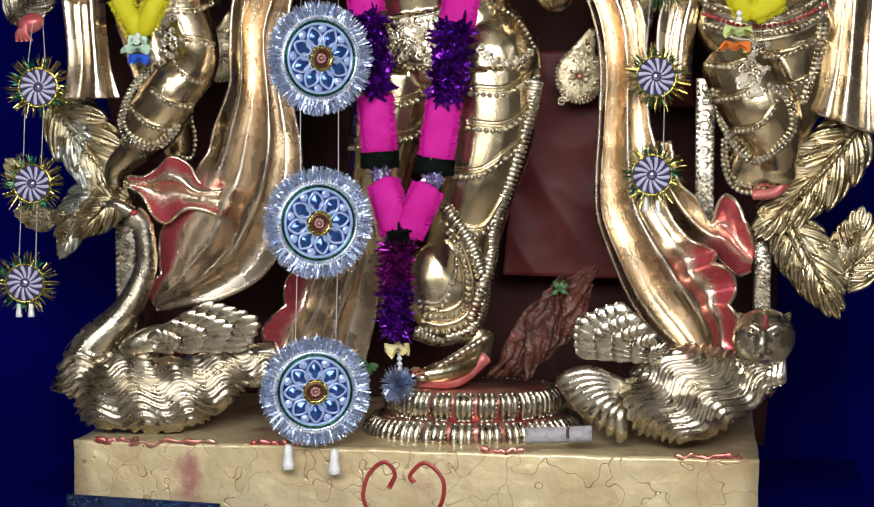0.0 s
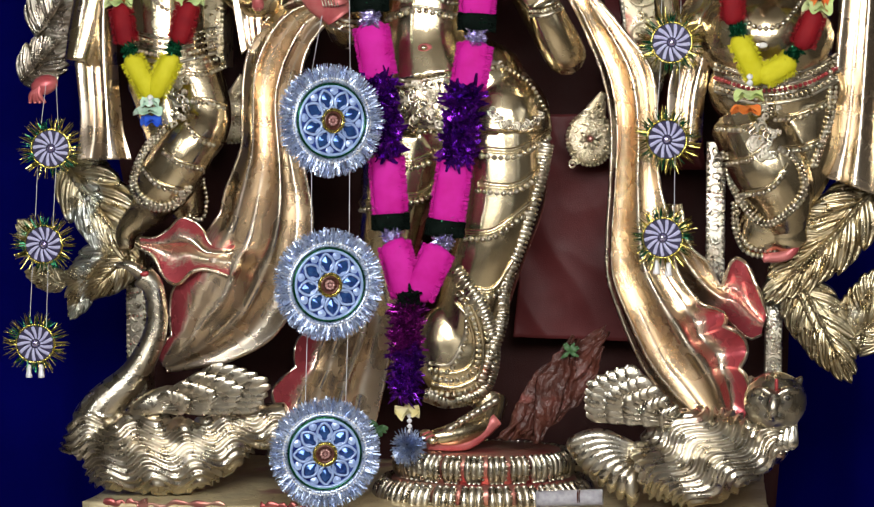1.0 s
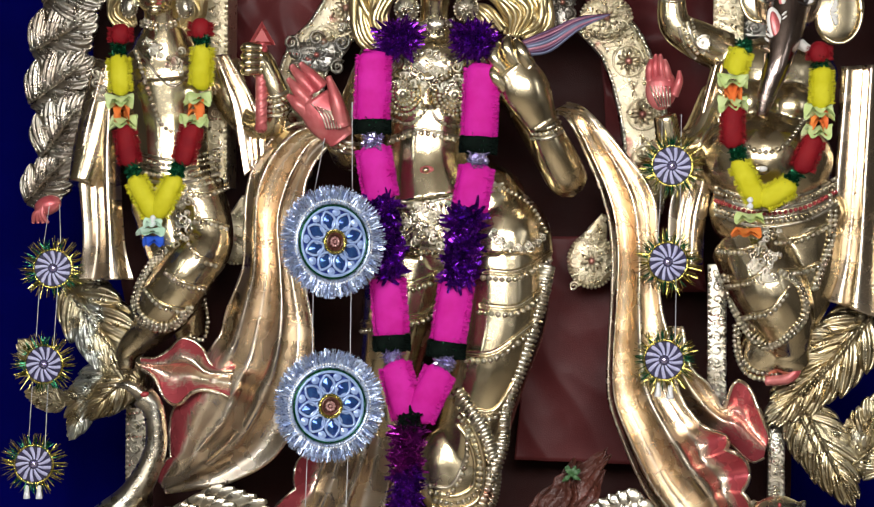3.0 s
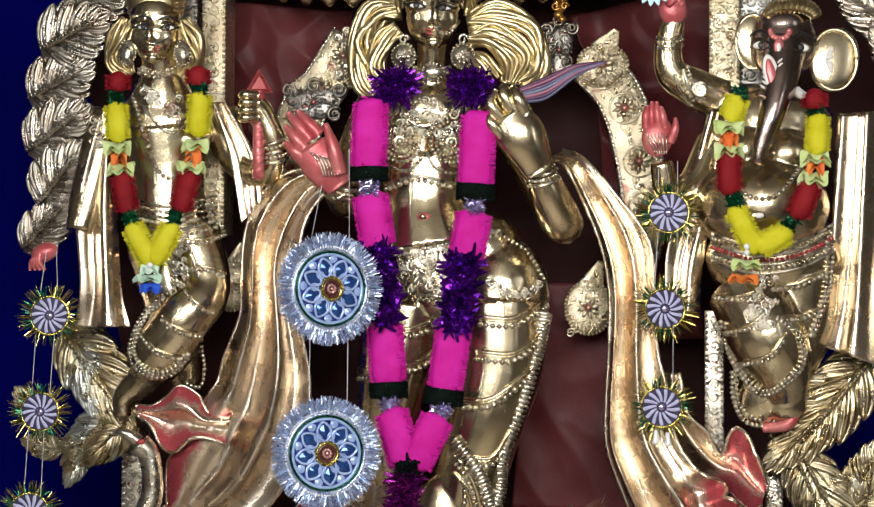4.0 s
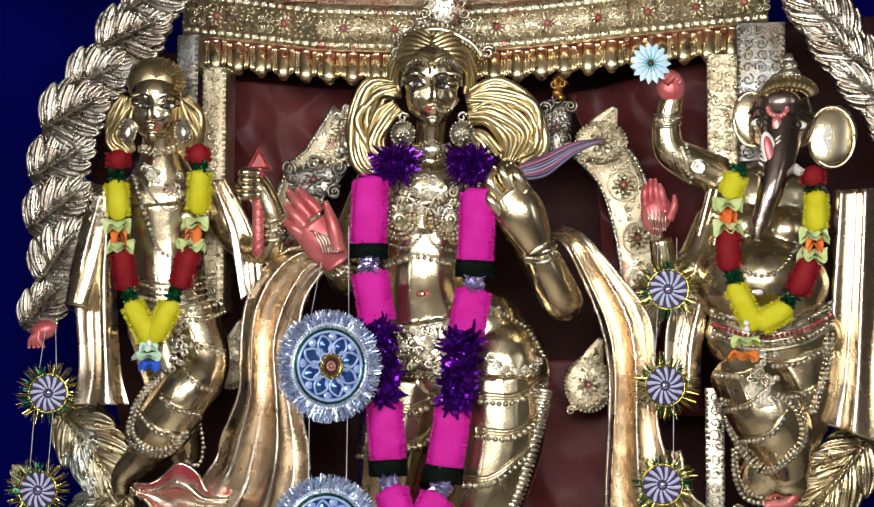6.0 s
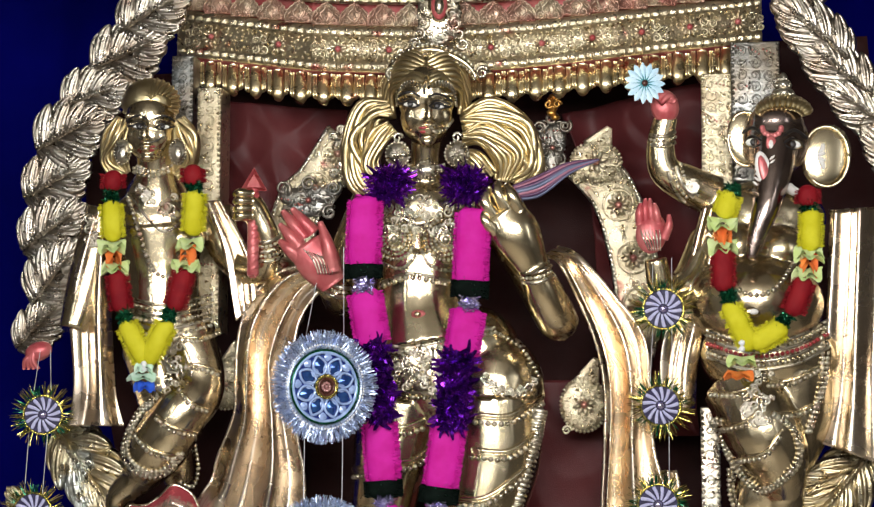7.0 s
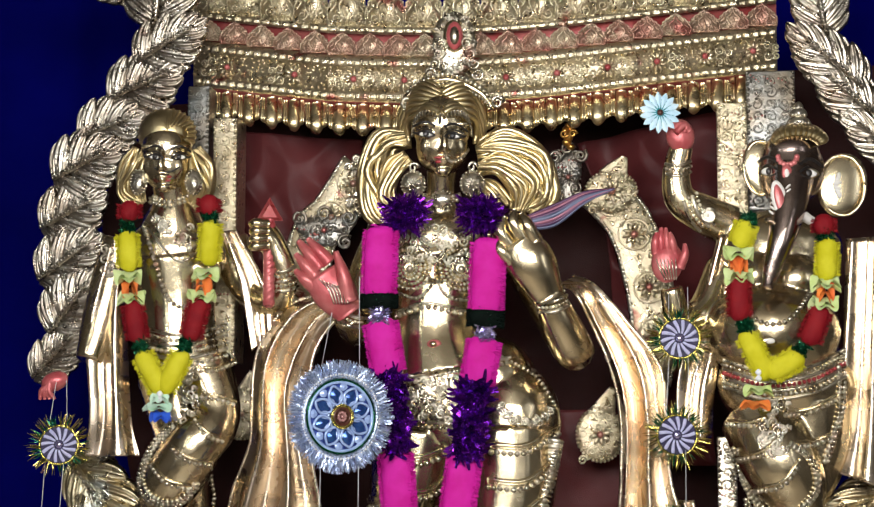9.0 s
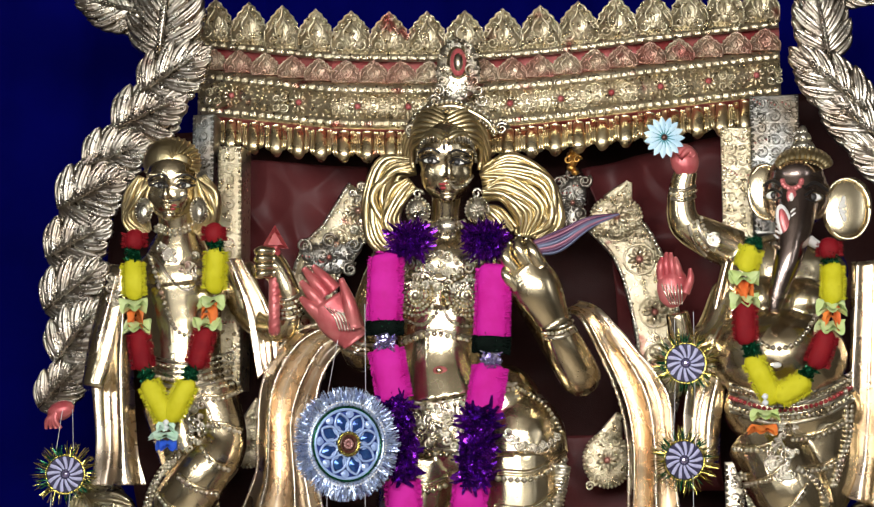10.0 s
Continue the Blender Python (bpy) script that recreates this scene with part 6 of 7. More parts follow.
def roll(parent, name, material, u0, v0, u1, v1, w, d=-150, seed=0, hairs=1000, deep=0.45):
    """A section of trimmed paper fringe round the string: a soft flattened roll with hair-fine edges."""
    rnd = random.Random(seed)
    bm = bmesh.new()
    ln = math.hypot(u1 - u0, v1 - v0)
    tu, tv = (u1 - u0) / ln, (v1 - v0) / ln
    rows = [(u0, v0, d + 3, w * 0.7), (u0 + tu * 5, v0 + tv * 5, d, w * 0.92), ((u0 + u1) / 2, (v0 + v1) / 2, d - 2, w * 0.97), (u1 - tu * 5, v1 - tv * 5, d, w * 0.92), (u1, v1, d + 3, w * 0.7)]
    sweep(bm, rows, 16, 14, deep)
    for k in range(hairs):
        s = rnd.random()
        a = rnd.gauss(0, 0.35) + (math.pi if k % 2 else 0)
        off = w * 0.93 * math.cos(a)
        c = at(u0 + (u1 - u0) * s - tv * off, v0 + (v1 - v0) * s + tu * off, d + w * deep * 0.93 * math.sin(a))
        way = Vector((-tv * math.cos(a), deep * math.sin(a), tu * math.cos(a))) + Vector((rnd.uniform(-1, 1), rnd.uniform(-1, 1), rnd.uniform(-1, 1))) * 0.28
        blade(bm, c, way, rnd.uniform(4, 9) * UNIT, 1.4 * UNIT)
    return part(name, bm, material, parent)


def tinsel(parent, name, material, u0, v0, u1, v1, w, d=-150, seed=0, n=260, size=(16, 34), wide=7, label=""):
    """A bushy section of metallic strips."""
    rnd = random.Random(seed)
    bm = bmesh.new()
    sweep(bm, [(u0, v0, d, w * 0.55), ((u0 + u1) / 2, (v0 + v1) / 2, d, w * 0.6), (u1, v1, d, w * 0.55)], 8, 6, 0.7)
    for k in range(n):
        s = rnd.random()
        way = Vector((rnd.gauss(0, 1), rnd.gauss(-0.35, 0.8), rnd.gauss(0, 0.75)))
        c = at(u0 + (u1 - u0) * s + rnd.uniform(-0.5, 0.5) * w, v0 + (v1 - v0) * s + rnd.uniform(-4, 4), d - rnd.uniform(0, 0.5) * w)
        blade(bm, c, way, rnd.uniform(*size) * UNIT * w / 40, rnd.uniform(0.5, 1.2) * wide * UNIT, 0, rnd.uniform(-0.004, 0.004))
    return part(name, bm, material, parent, label, smooth=False)


def petals(parent, name, material, u, v, w, h, d=-150, n=5, seed=0):
    """A flat cloth flower seen from its side: wavy petals round the string."""
    rnd = random.Random(seed)
    bm = bmesh.new()
    c = at(u, v, d)
    for lay in (0, 1):
        mid = bm.verts.new(c + Vector((0, 0, (0.3 - 0.5 * lay) * h * UNIT)))
        rim = []
        m = n * 8
        for i in range(m):
            a = 2 * math.pi * i / m
            r = w * (0.78 + 0.22 * abs(math.sin(a * n / 2))) * rnd.uniform(0.94, 1.04)
            rim.append(bm.verts.new(c + Vector((r * math.cos(a) * UNIT, 0.7 * r * math.sin(a) * UNIT, ((0.7 * math.cos(a * n + seed) + 0.4 * math.cos(a * 3 + seed) + rnd.uniform(-0.1, 0.1)) * h * 0.5 - 0.35 * h * lay + 0.25 * h * math.sin(a)) * UNIT))))
        for i in range(m):
            bm.faces.new((mid, rim[i], rim[(i + 1) % m]))
    return part(name, bm, material, parent)


# ---- the large magenta garland ----
g = thing("garland", "long magenta and violet tinsel garland round the goddess's neck", "garland")
for k, (u, v) in enumerate(((-69, 416), (63, 417))):
    tinsel(g, "tinsel_burst", VIOLET, u, v + 18, u + (4 if k else -6), v - 20, 40, -130, 40 + k, 700, (16, 36), 6)
W = 28
for k, (u0, v0, u1, v1) in enumerate((
    (-114, 386, -118, 272), (-115, 219, -100, 131), (-87, -14, -80, -114), (-74, -170, -49, -262),
    (80, 364, 75, 243), (72, 187, 59, 108), (37, -20, 21, -126), (8, -180, -32, -264),
)):
    roll(g, "fringe_roll", MAGENTA, u0, v0, u1, v1, W - (2 if k in (3, 7) else 0), -152 - (10 if k in (3, 7) else 0), 50 + k)
for k, (u0, v0, u1, v1, m, w) in enumerate((
    (-117, 271, -117, 245, BLACK, 29), (-117, 245, -116, 221, LILAC, 27), (75, 241, 73, 211, BLACK, 29), (73, 211, 72, 189, LILAC, 28),
    (-80, -116, -79, -144, BLACK, 29), (-78, -146, -75, -168, LILAC, 27), (20, -128, 17, -156, BLACK, 30), (17, -156, 11, -178, LILAC, 29),
)):
    if m is BLACK:
        roll(g, "dark_band", m, u0, v0, u1, v1, w, -152, 60 + k, 700)
        tinsel(g, "green_glint", GREEN, u0, v0, u1, v1, w * 0.8, -152, 90 + k, 60, (10, 20), 3)
    else:
        tinsel(g, "tinsel_band", m, u0, v0, u1, v1, w * 0.95, -152, 60 + k, 240, (9, 20), 3.5)
for k, (u0, v0, u1, v1, w) in enumerate(((-96, 129, -85, -10, 34), (53, 106, 41, -18, 40))):
    tinsel(g, "tinsel_roll", VIOLET, u0, v0, u1, v1, w, -155, 70 + k, 800, (12, 32), 9)
tinsel(g, "knot", BLACK, -46, -258, -46, -280, 30, -175, 74, 120, (10, 22), 5)
tinsel(g, "tassel", PLUM, -49, -280, -51, -358, 36, -170, 75, 700, (14, 32), 5)
tinsel(g, "tassel", VIOLET, -51, -358, -54, -445, 35, -170, 76, 650, (14, 32), 5)
petals(g, "flower", CREAM, -50, -470, 24, 16, -170, 6, 3)
bm = bmesh.new()
beads(bm, [(-46, -480, -172), (-45, -515, -172)], 5, 9)
part("bead_string", bm, PEARL, g)
rnd = random.Random(8)
bm = bmesh.new()
pc = at(-49, -537, -178)
for k in range(420):
    w3 = Vector((rnd.gauss(0, 1), rnd.gauss(0, 1), rnd.gauss(0, 1))).normalized()
    blade(bm, pc, w3, rnd.uniform(22, 35) * UNIT, 3 * UNIT)
part("pompom", bm, TINSEL, g, "silver tinsel pompom", smooth=False)


# ---- small garlands ----
def small_garland(label, left, right, low, d, end):
    top = thing("small_garland", label, "garland", "small garlands")
    n = 0
    for strand in (left, right):
        for kind, *p in strand:
            n += 1
            if kind == "ball":
                roll(top, "fringe_ball", CRIMSON, p[0], p[1] + 14, p[0], p[1] - 12, 18, d, 100 + n, 200, 0.9)
            elif kind in ("yellow", "red"):
                roll(top, "fringe_roll", YELLOW if kind == "yellow" else CRIMSON, *p, 18, d, 100 + n, 300, 0.8)
            elif kind == "green":
                tinsel(top, "tinsel_band", GREEN, p[0], p[1] + 10, p[0] + p[2], p[1] - 10, 18, d, 100 + n, 200, (14, 28), 4)
            elif kind == "petal":
                petals(top, "cloth_petals", PETAL, p[0], p[1], 27, 20, d, 5, 100 + n)
            elif kind == "orange":
                petals(top, "cloth_flower", ORANGE, p[0], p[1], 17, 30, d, 4, 100 + n)
    for k, (m, u, v, w, h) in enumerate(low):
        petals(top, "cloth_petals", m, u, v, w, h, d - 8, 5, 200 + k)
    bm = bmesh.new()
    beads(bm, [(end[0], end[1] + 10, d - 12), (end[0], end[1] - 10, d - 12)], 6, 10)
    part("bead", bm, PEARL, top, "white pearl beads")
    return top


small_garland("yellow and red fringe garland with pale green cloth petals", (
    ("ball", -570, 420), ("green", -573, 394, 0), ("yellow", -573, 380, -569, 319), ("petal", -570, 305), ("orange", -567, 287), ("petal", -563, 267), ("red", -561, 252, -551, 190), ("green", -547, 176, 4), ("yellow", -542, 162, -509, 100),
), (
    ("ball", -426, 431), ("green", -422, 411, 0), ("yellow", -422, 399, -425, 330), ("petal", -430, 310), ("orange", -433, 293), ("petal", -436, 271), ("red", -440, 257, -456, 194), ("green", -463, 179, -4), ("yellow", -470, 163, -501, 100),
), ((MINT, -509, 86, 18, 14), (MINT, -513, 70, 28, 12), (COBALT, -507, 54, 20, 16)), -125, (-509, 82))
small_garland("yellow and red fringe garland with orange cloth petals", (
    ("green", 550, 403, 0), ("yellow", 546, 399, 534, 361), ("petal", 532, 348), ("orange", 531, 330), ("petal", 532, 306), ("red", 531, 294, 531, 230), ("green", 537, 212, 6), ("yellow", 542, 196, 577, 126),
), (
    ("ball", 686, 394), ("green", 686, 378, 0), ("yellow", 691, 365, 689, 303), ("petal", 687, 293), ("orange", 685, 279), ("petal", 682, 257), ("red", 677, 241, 655, 186), ("green", 643, 169, -8), ("yellow", 636, 157, 585, 129),
), ((PETAL, 562, 100, 26, 14), (ORANGE, 556, 74, 26, 13)), -170, (562, 120))


# ---- hanging discs, built about their own centre ----
def ring(bm, r, thick, y=0.0, seg=48, mi=0, squash=1.0):
    pts = [(r * math.cos(2 * math.pi * i / seg), r * math.sin(2 * math.pi * i / seg)) for i in range(seg)]
    loops = []
    for i, (x, z) in enumerate(pts):
        n = Vector((x, 0, z)).normalized()
        loops.append([bm.verts.new(Vector((x, y, z)) + n * (thick * math.cos(a)) + Vector((0, thick * squash * math.sin(a), 0))) for a in (2 * math.pi * j / 6 for j in range(6))])
    for i in range(seg):
        a, b = loops[i], loops[(i + 1) % seg]
        for j in range(6):
            bm.faces.new((a[j], b[j], b[(j + 1) % 6], a[(j + 1) % 6])).material_index = mi


def disc(bm, r, y0, y1, seg=48):
    rings = [[bm.verts.new((r * math.cos(a), y, r * math.sin(a))) for a in (2 * math.pi * j / seg for j in range(seg))] for y in (y0, y1)]
    bm.faces.new(rings[0])
    bm.faces.new(rings[1][::-1])
    for j in range(seg):
        bm.faces.new((rings[0][(j + 1) % seg], rings[0][j], rings[1][j], rings[1][(j + 1) % seg]))


def almond(bm, a, r0, r1, w, y, thick=None):
    """A pointed petal lying outward at angle a: a rim when thick is given, else filled and faceted."""
    o, t = Vector((math.cos(a), 0, math.sin(a))), Vector((-math.sin(a), 0, math.cos(a)))
    n = 14
    out = []
    for i in range(n):
        f = i / n
        s, e = (f * 2, 1) if f < 0.5 else ((1 - f) * 2, -1)
        out.append(o * (r0 + (r1 - r0) * s) + t * (e * w * math.sin(math.pi * s) ** 0.8) + Vector((0, y, 0)))
    if thick:
        sweep(bm, [(*p, thick) for p in out + out[:1]], 6, 30, 1, 0, True)
    else:
        vs = [bm.verts.new(p) for p in out]
        m = bm.verts.new(o * ((r0 + r1) / 2) + Vector((0, y - w * 0.35, 0)))
        for i in range(n):
            bm.faces.new((m, vs[i], vs[(i + 1) % n]))


def fringe(bm, r0, r1, n, seed, width, rough=0.1, layers=3):
    rnd = random.Random(seed)
    for k in range(n):
        a = rnd.uniform(0, 2 * math.pi)
        way = Vector((math.cos(a), rnd.uniform(-0.25, 0.25), math.sin(a))) + Vector((rnd.uniform(-1, 1), 0, rnd.uniform(-1, 1))) * rough
        c = Vector((r0 * math.cos(a), rnd.uniform(-0.5, 0.5) * 0.012, r0 * math.sin(a)))
        blade(bm, c, way, (r1 - r0) * rnd.uniform(0.72, 1.06), width * rnd.uniform(0.6, 1.3), 0, rnd.uniform(-0.006, 0.006))


def big_disc(m):
    top = thing("hanging_disc", "frosted blue flower disc with silver tinsel fringe on threads", "hanging disc", "large hanging discs")
    u = UNIT * 0.91
    bm = bmesh.new()
    disc(bm, 74 * u, 0.002, 0.005)
    part("backing", bm, DEEP, top, smooth=False)
    bm = bmesh.new()
    fringe(bm, 72 * u, 103 * u, 1300, 1, 2.2 * u, 0.26)
    part("fringe", bm, TINSEL, top, "crinkled silver tinsel fringe", smooth=False)
    for r, t, mt in ((72, 3.6, TINSEL), (66, 2.0, GREEN), (62, 3.2, ACRYL)):
        bm = bmesh.new()
        ring(bm, r * u, t * u, -0.003)
        part("ring", bm, mt, top)
    bm = bmesh.new()
    for i in range(90):
        a = 2 * math.pi * i / 90
        bead(bm, Vector((76 * u * math.cos(a), -0.004, 76 * u * math.sin(a))), 2.4 * u)
    part("bead_ring", bm, PEARL, top)
    for i in range(8):
        a = 2 * math.pi * i / 8 + 0.2
        bm = bmesh.new()
        almond(bm, a, 21 * u, 57 * u, 13 * u, -0.006, 2.6 * u)
        pt = part("petal", bm, ACRYL, top)
        bm = bmesh.new()
        almond(bm, a, 27 * u, 52 * u, 9 * u, -0.005)
        part("gem", bm, GEM, pt, "dark blue faceted gem", smooth=False)
        bm = bmesh.new()
        almond(bm, a + math.pi / 8, 46 * u, 62 * u, 8 * u, -0.004)
        part("gem", bm, ACRYL, top, smooth=False)
        bm = bmesh.new()
        almond(bm, a + math.pi / 8, 24 * u, 40 * u, 6 * u, -0.004, 2.2 * u)
        part("small_petal", bm, ACRYL, top)
    for r, t, mt, nm in ((19, 3.4, GILT, "gold_ring"), (15, 3.6, UMBER, "dark_ring")):
        bm = bmesh.new()
        ring(bm, r * u, t * u, -0.009, 32)
        if mt is GILT:
            for i in range(28):
                a = 2 * math.pi * i / 28
                bead(bm, Vector((21 * u * math.cos(a), -0.011, 21 * u * math.sin(a))), 2.6 * u)
        part(nm, bm, mt, top)
    bm = bmesh.new()
    disc(bm, 20 * u, -0.006, -0.002, 24)
    part("hub", bm, UMBER, top, smooth=False)
    bm = bmesh.new()
    for i in range(9):
        a = 2 * math.pi * i / 9
        bmesh.ops.create_icosphere(bm, subdivisions=1, radius=3.4 * u, matrix=Matrix.Translation((7 * u * math.cos(a), -0.009, 7 * u * math.sin(a))))
    bmesh.ops.create_icosphere(bm, subdivisions=1, radius=4 * u, matrix=Matrix.Translation((0, -0.010, 0)))
    part("jewel", bm, [RUBY], top, "pink jewel cluster")
    top.matrix_basis = m
    return top


def hang(u, v, d, turn, lean=0.0):
    return Matrix.Translation(at(u, v, d)) @ pose(0, 0, 0, 0, lean, turn)


spots = ((-186, 51, 27, -6), (-191, -243, 18, 4), (-199, -549, 8, 10))
first = big_disc(hang(*spots[0][:2], -280, spots[0][2], spots[0][3]))
for u, v, turn, lean in spots[1:]:
    copy_thing(first, hang(u, v, -280, turn, lean))


def threads(label, runs, d, r=0.7):
    top = thing("threads", label, "thread")
    for u0, v0, d0, u1, v1, d1 in runs:
        bm = bmesh.new()
        sweep(bm, [(u0, v0, d0, r), (u1, v1, d1, r)], 5, 4)
        part("thread", bm, THREAD, top)
    return top


threads("pairs of thin white threads that carry the blue discs", (
    (-202, 237, -125, -220, 141, -280), (-153, 302, -170, -152, 146, -280),
    (-221, -39, -280, -222, -154, -280), (-153, -37, -280, -154, -154, -280),
    (-230, -335, -280, -234, -460, -280), (-157, -334, -280, -161, -457, -280),
), -280)


def tassel(u, v, d, s=1.0):
    bm = bmesh.new()
    prof = [(2, 20), (6, 18), (8, 8), (7, 0), (9, -4), (9, -10), (10, -12), (11, -22), (8, -23), (2, -22)]
    lathe(bm, u, v, d, [(r * s, h * s) for r, h in prof], 16)
    return tagged(part("bell_tassel", bm, PEARL), "small white bell tassel under a hanging disc", "tassel", "bell tassels")


tassel(-249, -668, -275)
tassel(-165, -677, -275)


def small_disc(m):
    top = thing("small_hanging_disc", "violet disc with frosted white petals and gold tinsel fringe", "hanging disc", "small hanging discs")
    u = UNIT * 0.96
    bm = bmesh.new()
    disc(bm, 34 * u, 0.0, 0.004, 36)
    part("backing", bm, INK, top, smooth=False)
    bm = bmesh.new()
    ring(bm, 35 * u, 2.4 * u, -0.001, 40)
    part("rim", bm, GILT, top)
    bm = bmesh.new()
    fringe(bm, 33 * u, 62 * u, 110, 2, 1.4 * u, 0.35)
    part("fringe", bm, GILT, top, "sparse gold tinsel fringe", smooth=False)
    bm = bmesh.new()
    fringe(bm, 33 * u, 54 * u, 60, 3, 2.2 * u, 0.4)
    part("fringe", bm, GREEN, top, "dark glinting tinsel", smooth=False)
    for i in range(13):
        a = 2 * math.pi * i / 13
        bm = bmesh.new()
        o, t = Vector((math.cos(a), 0, math.sin(a))), Vector((-math.sin(a), 0, math.cos(a)))
        sweep(bm, [(*(o * (9 * u) - t * (1 * u) + Vector((0, -0.001, 0))), 1.6 * u), (*(o * (18 * u) + t * (0.6 * u) + Vector((0, -0.002, 0))), 2.6 * u), (*(o * (27 * u) + t * (4.2 * u) + Vector((0, -0.002, 0))), 3.2 * u), (*(o * (31 * u) + t * (6.4 * u) + Vector((0, -0.001, 0))), 2.6 * u)], 8, 8, 0.4, 0, True)
        part("petal", bm, FROST, top)
    bm = bmesh.new()
    bmesh.ops.create_icosphere(bm, subdivisions=2, radius=7 * u, matrix=Matrix.Diagonal((1, 0.6, 1, 1)))
    part("jewel", bm, LILAC, top, "lilac glass bead")
    top.matrix_basis = m
    return top


tiny = small_disc(hang(-688, 1, -150, 4))
for u, v, turn, lean in ((-703, -171, -3, 20), (-720, -350, 6, 50), (422, 191, -4, 15), (415, 18, 5, 60), (409, -158, -3, 100)):
    copy_thing(tiny, hang(u, v, -150, turn, lean))
threads("thin white threads that carry the small discs", (
    (-695, 116, -80, -706, 35, -150), (-677, 116, -80, -674, 35, -150),
    (-712, -32, -150, -718, -139, -150), (-679, -32, -150, -686, -140, -150), (-723, -203, -150, -730, -320, -150), (-695, -203, -150, -700, -320, -150),
    (404, 283, -100, 403, 223, -150), (438, 283, -100, 438, 222, -150),
    (403, 163, -150, 396, 44, -150), (437, 162, -150, 436, 43, -150), (430, -9, -150, 429, -129, -150),
), -150, 0.6)
for u, v in ((-732, -399), (-710, -399), (398, -210), (420, -214)):
    tassel(u, v, -150, 0.55)

# ---- flower in the raised hand ----
fl = thing("paper_lotus", "pale blue and white paper lotus held in a raised hand", "paper flower")
for k in range(15):
    a = 2 * math.pi * k / 15
    bm = bmesh.new()
    almond(bm, a, 5 * UNIT, 37 * UNIT, 6.5 * UNIT, 0.0)
    p = part("petal", bm, mat("pale_blue_petal", (0.42, 0.66, 0.82), (0.62, 0.80, 0.90), 0.0, (0.4, 0.6), 40, 300, 0.2) if k == 0 else bpy.data.materials["pale_blue_petal"], fl, smooth=False)
    bm = bmesh.new()
    o = Vector((math.cos(a + 0.21), 0, math.sin(a + 0.21)))
    sweep(bm, [(*(o * (4 * UNIT)), 1.4 * UNIT), (*(o * (24 * UNIT)), 0.9 * UNIT)], 5, 3, 1, 0, True)
    part("vein", bm, mat("teal_ink", (0.01, 0.20, 0.24), (0.02, 0.26, 0.28), 0.0, (0.4, 0.6), 40, 300, 0.2) if k == 0 else bpy.data.materials["teal_ink"], p)
bm = bmesh.new()
bmesh.ops.create_icosphere(bm, subdivisions=2, radius=6 * UNIT)
part("heart", bm, UMBER, fl)
fl.matrix_basis = hang(393, 602, -112, 8)

# ---- spear and striped feather ----
sp = thing("spear", "pink and red wooden spear with a triangular head", "spear")
bm = bmesh.new()
u, v = -316, 250
u1, v1 = -317, 410
for k in range(2):
    sweep(bm, [(u + 5 * math.sin(q * 1.5 + k * 3.14), v + (v1 - v) * q / 24, -112 - 5 * math.cos(q * 1.5 + k * 3.14), 6.5) for q in range(25)], 8, 60)
sweep(bm, [(u, v, -112, 10), (u1, v1, -112, 10)], 10, 4)
part("shaft", bm, PINK, sp)
bm = bmesh.new()
for y0, y1, s in ((-114, -96, 1.0), (-126, -113, 0.55)):
    q = [(-341, 404), (-316, 447), (-291, 404)]
    m = ((q[0][0] + q[2][0]) / 2, q[0][1] + 14)
    f = [bm.verts.new(at(m[0] + (a - m[0]) * s, m[1] + (b - m[1]) * s, y0)) for a, b in q]
    e = [bm.verts.new(at(a, b, y1)) for a, b in q]
    bm.faces.new(f)
    bm.faces.new(e[::-1])
    for i in range(3):
        bm.faces.new((f[i], e[i], e[(i + 1) % 3], f[(i + 1) % 3]))
bmesh.ops.recalc_face_normals(bm, faces=bm.faces)
part("head", bm, RED, sp, "red triangular spear head", smooth=False)

ar = thing("striped_feather", "violet striped wooden feather held at the breast", "feather")
STRIPE = [mat("violet_paint", (0.05, 0.016, 0.06), (0.09, 0.03, 0.08), 0.2, (0.3, 0.5)), mat("rose_paint", (0.20, 0.06, 0.11), (0.28, 0.11, 0.15), 0.2, (0.3, 0.5)), mat("slate_paint", (0.06, 0.07, 0.13), (0.11, 0.12, 0.20), 0.2, (0.3, 0.5))]
for k, (a, w0) in enumerate(((-8, 4), (-4, 5), (0, 6), (4, 5), (8, 4), (-12, 3), (12, 3))):
    bm = bmesh.new()
    u0, v0 = 150, 400
    u1, v1 = 309, 462
    sweep(bm, [(u0, v0 + a * 0.9, -132, w0), (u0 + 50, v0 + 14 + a * 1.5, -130, w0), (u0 + 105, v0 + 46 + a * 0.8, -128, w0 * 0.8), (u1, v1, -126, 1.5)], 7, 20)
    part("barb", bm, STRIPE[k % 3], ar)

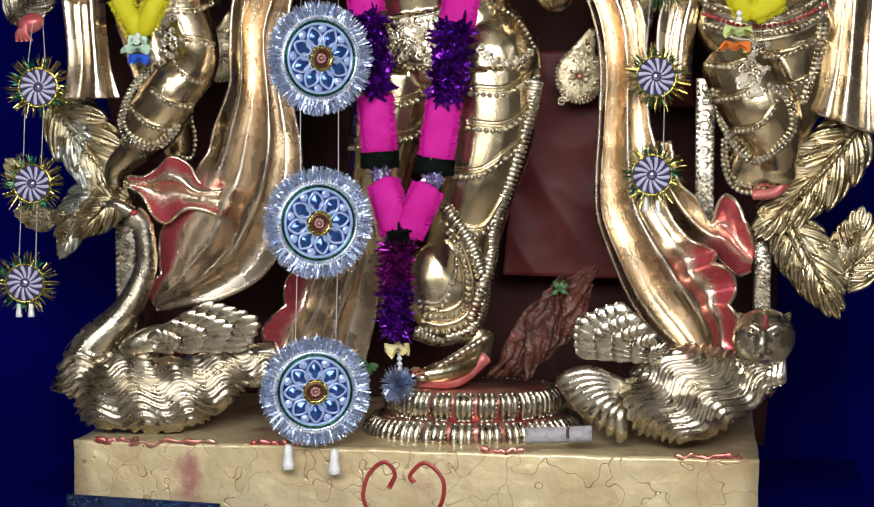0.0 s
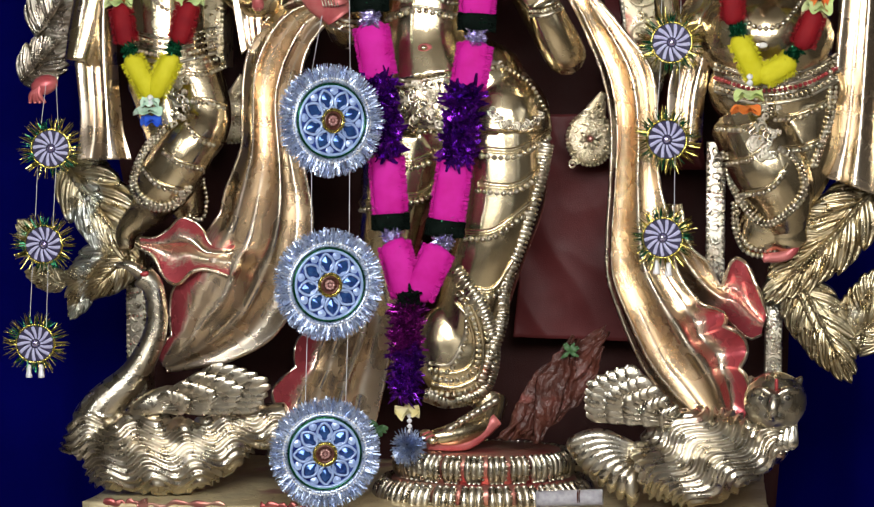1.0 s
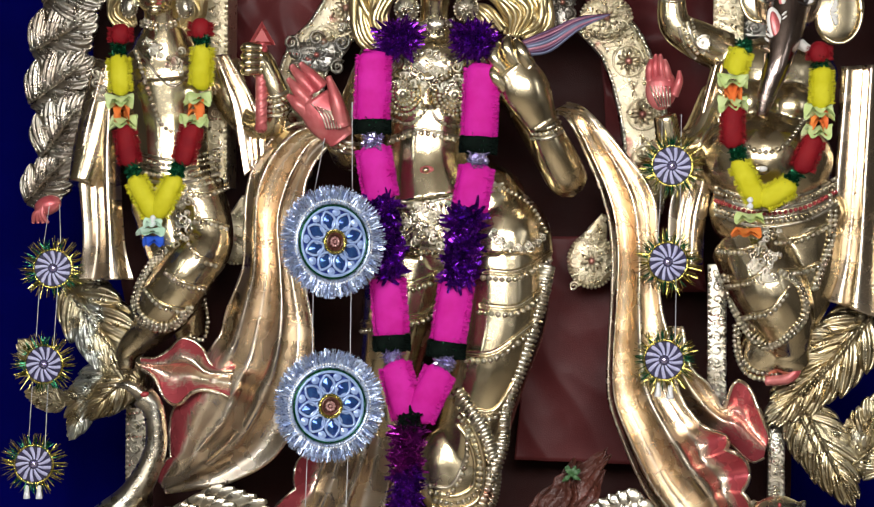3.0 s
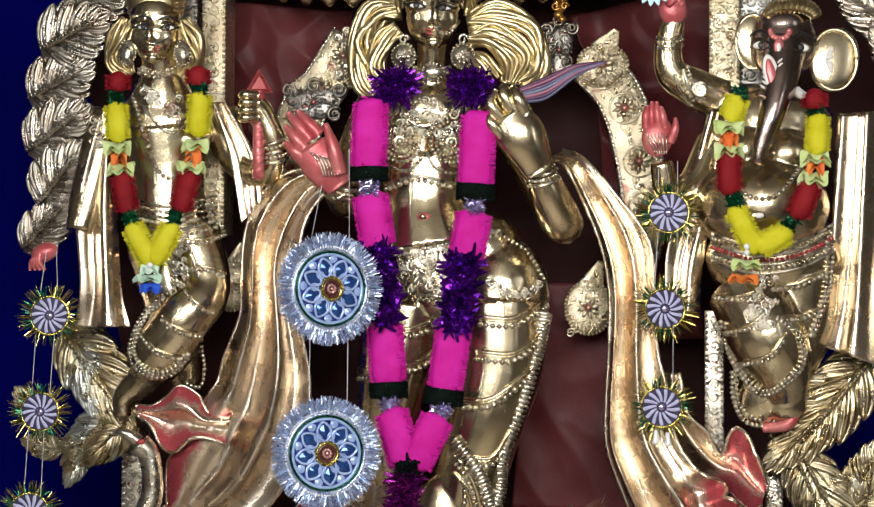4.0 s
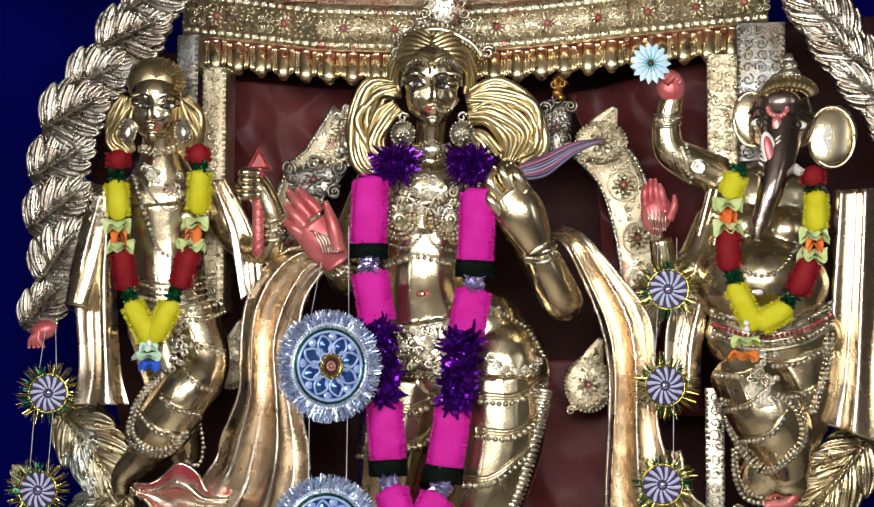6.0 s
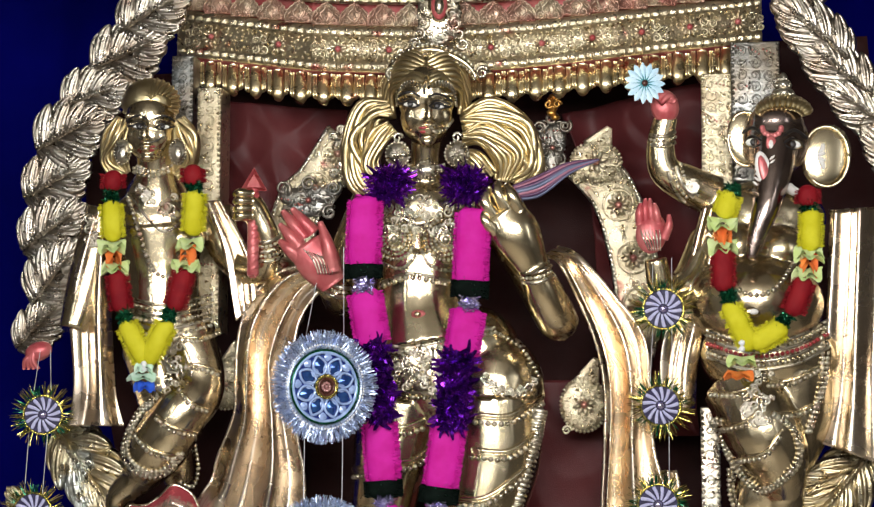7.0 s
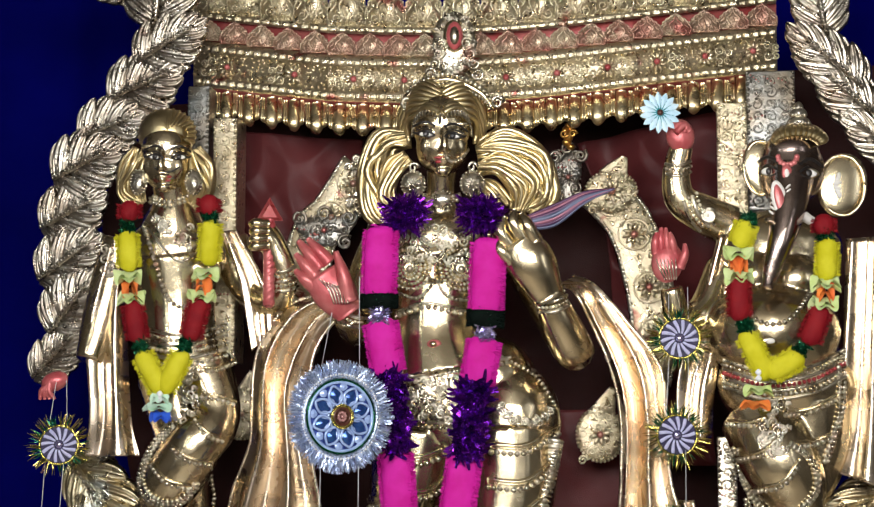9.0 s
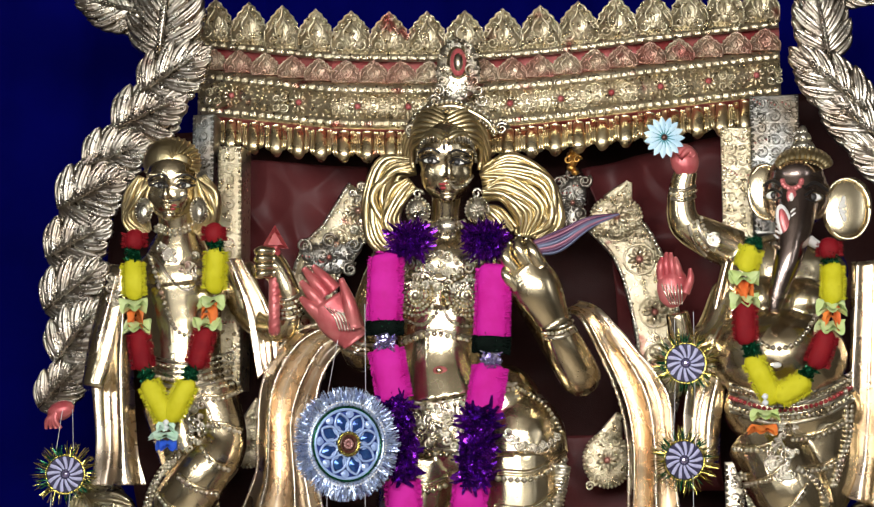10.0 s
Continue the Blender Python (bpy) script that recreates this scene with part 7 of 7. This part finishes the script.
# ---- dry bundle, newspaper roll, finial ----
BROWN = mat("dry_brown_leaf", (0.050, 0.014, 0.009), (0.10, 0.028, 0.018), 0.0, (0.3, 0.55), 26, 120, 0.8, 0.006, (0.20, 0.06, 0.05), 0.62)
bundle = thing("dry_leaf_bundle", "bundle of dried reddish brown leaves leaning by the foot", "leaf bundle")
rnd = random.Random(21)
b0, b1 = (145, -520), (302, -323)
for k in range(9):
    e = (b1[0] + (rnd.uniform(-66, -40) if k % 2 else rnd.uniform(-6, 28)), b1[1] + rnd.uniform(-30, 20))
    s = (b0[0] + rnd.uniform(-22, 46), b0[1] + rnd.uniform(-14, 10))
    m = ((s[0] + e[0]) / 2 + rnd.uniform(-14, 14), (s[1] + e[1]) / 2 + rnd.uniform(-14, 14))
    bm = bmesh.new()
    w = rnd.uniform(15, 26)
    drape(bm, [(s[0] - w * 0.4, s[1]), (m[0] - w, m[1] + w * 0.6), (e[0] - 2, e[1])], [(s[0] + w * 0.4, s[1]), (m[0] + w, m[1] - w * 0.6), (e[0] + 2, e[1])], 1.0, 9, -130 - rnd.uniform(0, 24), 3, 30, 12)
    for q in bm.verts:
        q.co += noise.noise_vector(q.co * 28) * 0.012 + noise.noise_vector(q.co * 70) * 0.004
    part("leaf", bm, BROWN, bundle)
SPRIG = mat("green_sprig", (0.03, 0.09, 0.03), (0.06, 0.14, 0.05), 0.0, (0.4, 0.6), 40, 200, 0.3)
for u, v in ((243, -365), (-103, -501)):
    bm = bmesh.new()
    for k in range(9):
        a = rnd.uniform(0, 6.3)
        sweep(bm, [(u, v, -165, 1.5), (u + 9 * math.cos(a), v + 9 * math.sin(a), -170, 4.5), (u + 19 * math.cos(a), v + 19 * math.sin(a), -166, 1)], 6, 6, 0.3)
    tagged(part("green_sprig", bm, SPRIG), "small sprig of dark green leaves on the shrine", "leaf sprig", "sprigs")

NEWS = mat("newsprint", (0.30, 0.29, 0.32), (0.42, 0.41, 0.43), 0.0, (0.6, 0.8), 90, 400, 0.3)
nr = thing("newspaper_roll", "small grey rolled newspaper tied with string", "paper roll")
bm = bmesh.new()
for r, o in ((13.5, 0), (9, -3), (5, -5)):
    sweep(bm, [(190, -632, -232, r), (192, -632, -232, r), (297, -629, -232, r), (299, -629, -232, r * 0.98)] if o == 0 else [(187, -632, -232, r), (196, -632, -232, r)], 18, 8)
part("paper", bm, NEWS, nr)
bm = bmesh.new()
for o in (0, 3):
    u, v = 260, -630
    sweep(bm, [(u + o + 14 * 0.1 * math.sin(a), v + 14.2 * math.cos(a), -232 + 14.2 * math.sin(a), 1.1) for a in (2 * math.pi * j / 12 for j in range(13))], 5, 30)
part("string", bm, UMBER, nr)

ORANGE_GILT = mat("orange_gilt", (0.62, 0.34, 0.08), (0.50, 0.24, 0.06), 0.9, (0.25, 0.4), 20, 200, 0.3)
bm = bmesh.new()
u, v = 226, 559
for k, (a, b, r) in enumerate(((0, 0, 9), (-6, 10, 6), (6, 12, 6), (0, 18, 6), (-3, -12, 7), (4, -20, 6))):
    blob(bm, u + a, v + b, 70, r, r * 1.3, r, 20 * k, 0, 2)
for s in (-1, 1):
    spiral(bm, u + s * 8, v + 4, 62, 8, 1.3, s, 0, 2.6)
tagged(part("finial", bm, ORANGE_GILT), "small orange-gold finial on top of the arch", "finial")


def scroll_panel(u0, v0, u1, v1, d, seed, material, label):
    bm = bmesh.new()
    cu, cv, hu, hv = (u0 + u1) / 2, (v0 + v1) / 2, abs(u1 - u0) / 2, abs(v1 - v0) / 2
    for ou, ov, k in ((-0.45, 0.2, 0.6), (0.4, 0.35, 0.6), (0.05, -0.3, 0.75), (0, 0.15, 0.7)):
        blob(bm, cu + ou * hu, cv + ov * hv, d + 8, k * hu, k * hv, 7, 0, 0, 3)
    filigree(bm, u0, v0, u1, v1, d - 1, 15, 0, seed, 1)
    rosette(bm, cu, cv, d - 2, min(hu, hv) * 0.6, 8, 0, 1)
    for ou, ov, h in ((-0.9, 0.7, 1), (0.9, 0.75, -1), (-0.7, -0.8, -1), (0.75, -0.75, 1), (0, 1.0, 1)):
        spiral(bm, cu + ou * hu, cv + ov * hv, d, min(hu, hv) * 0.5, 1.6, h, ou, 3.6)
    return tagged(part("scroll_panel", bm, [material, ROSE]), label, "carved panel")


scroll_panel(198, 431, 250, 536, 84, 31, SILVERY, "silvery carved scroll panel of the arch")
scroll_panel(-176, 429, -143, 516, 84, 32, PALE, "pale gilt carved scroll panel of the arch")
scroll_panel(-268, 357, -167, 417, 76, 33, SILVERY, "silvery carved scroll panel of the arch")
rosette_plate(303, 458, 46, 36, "round-ended carved gilt plate with red rosette")
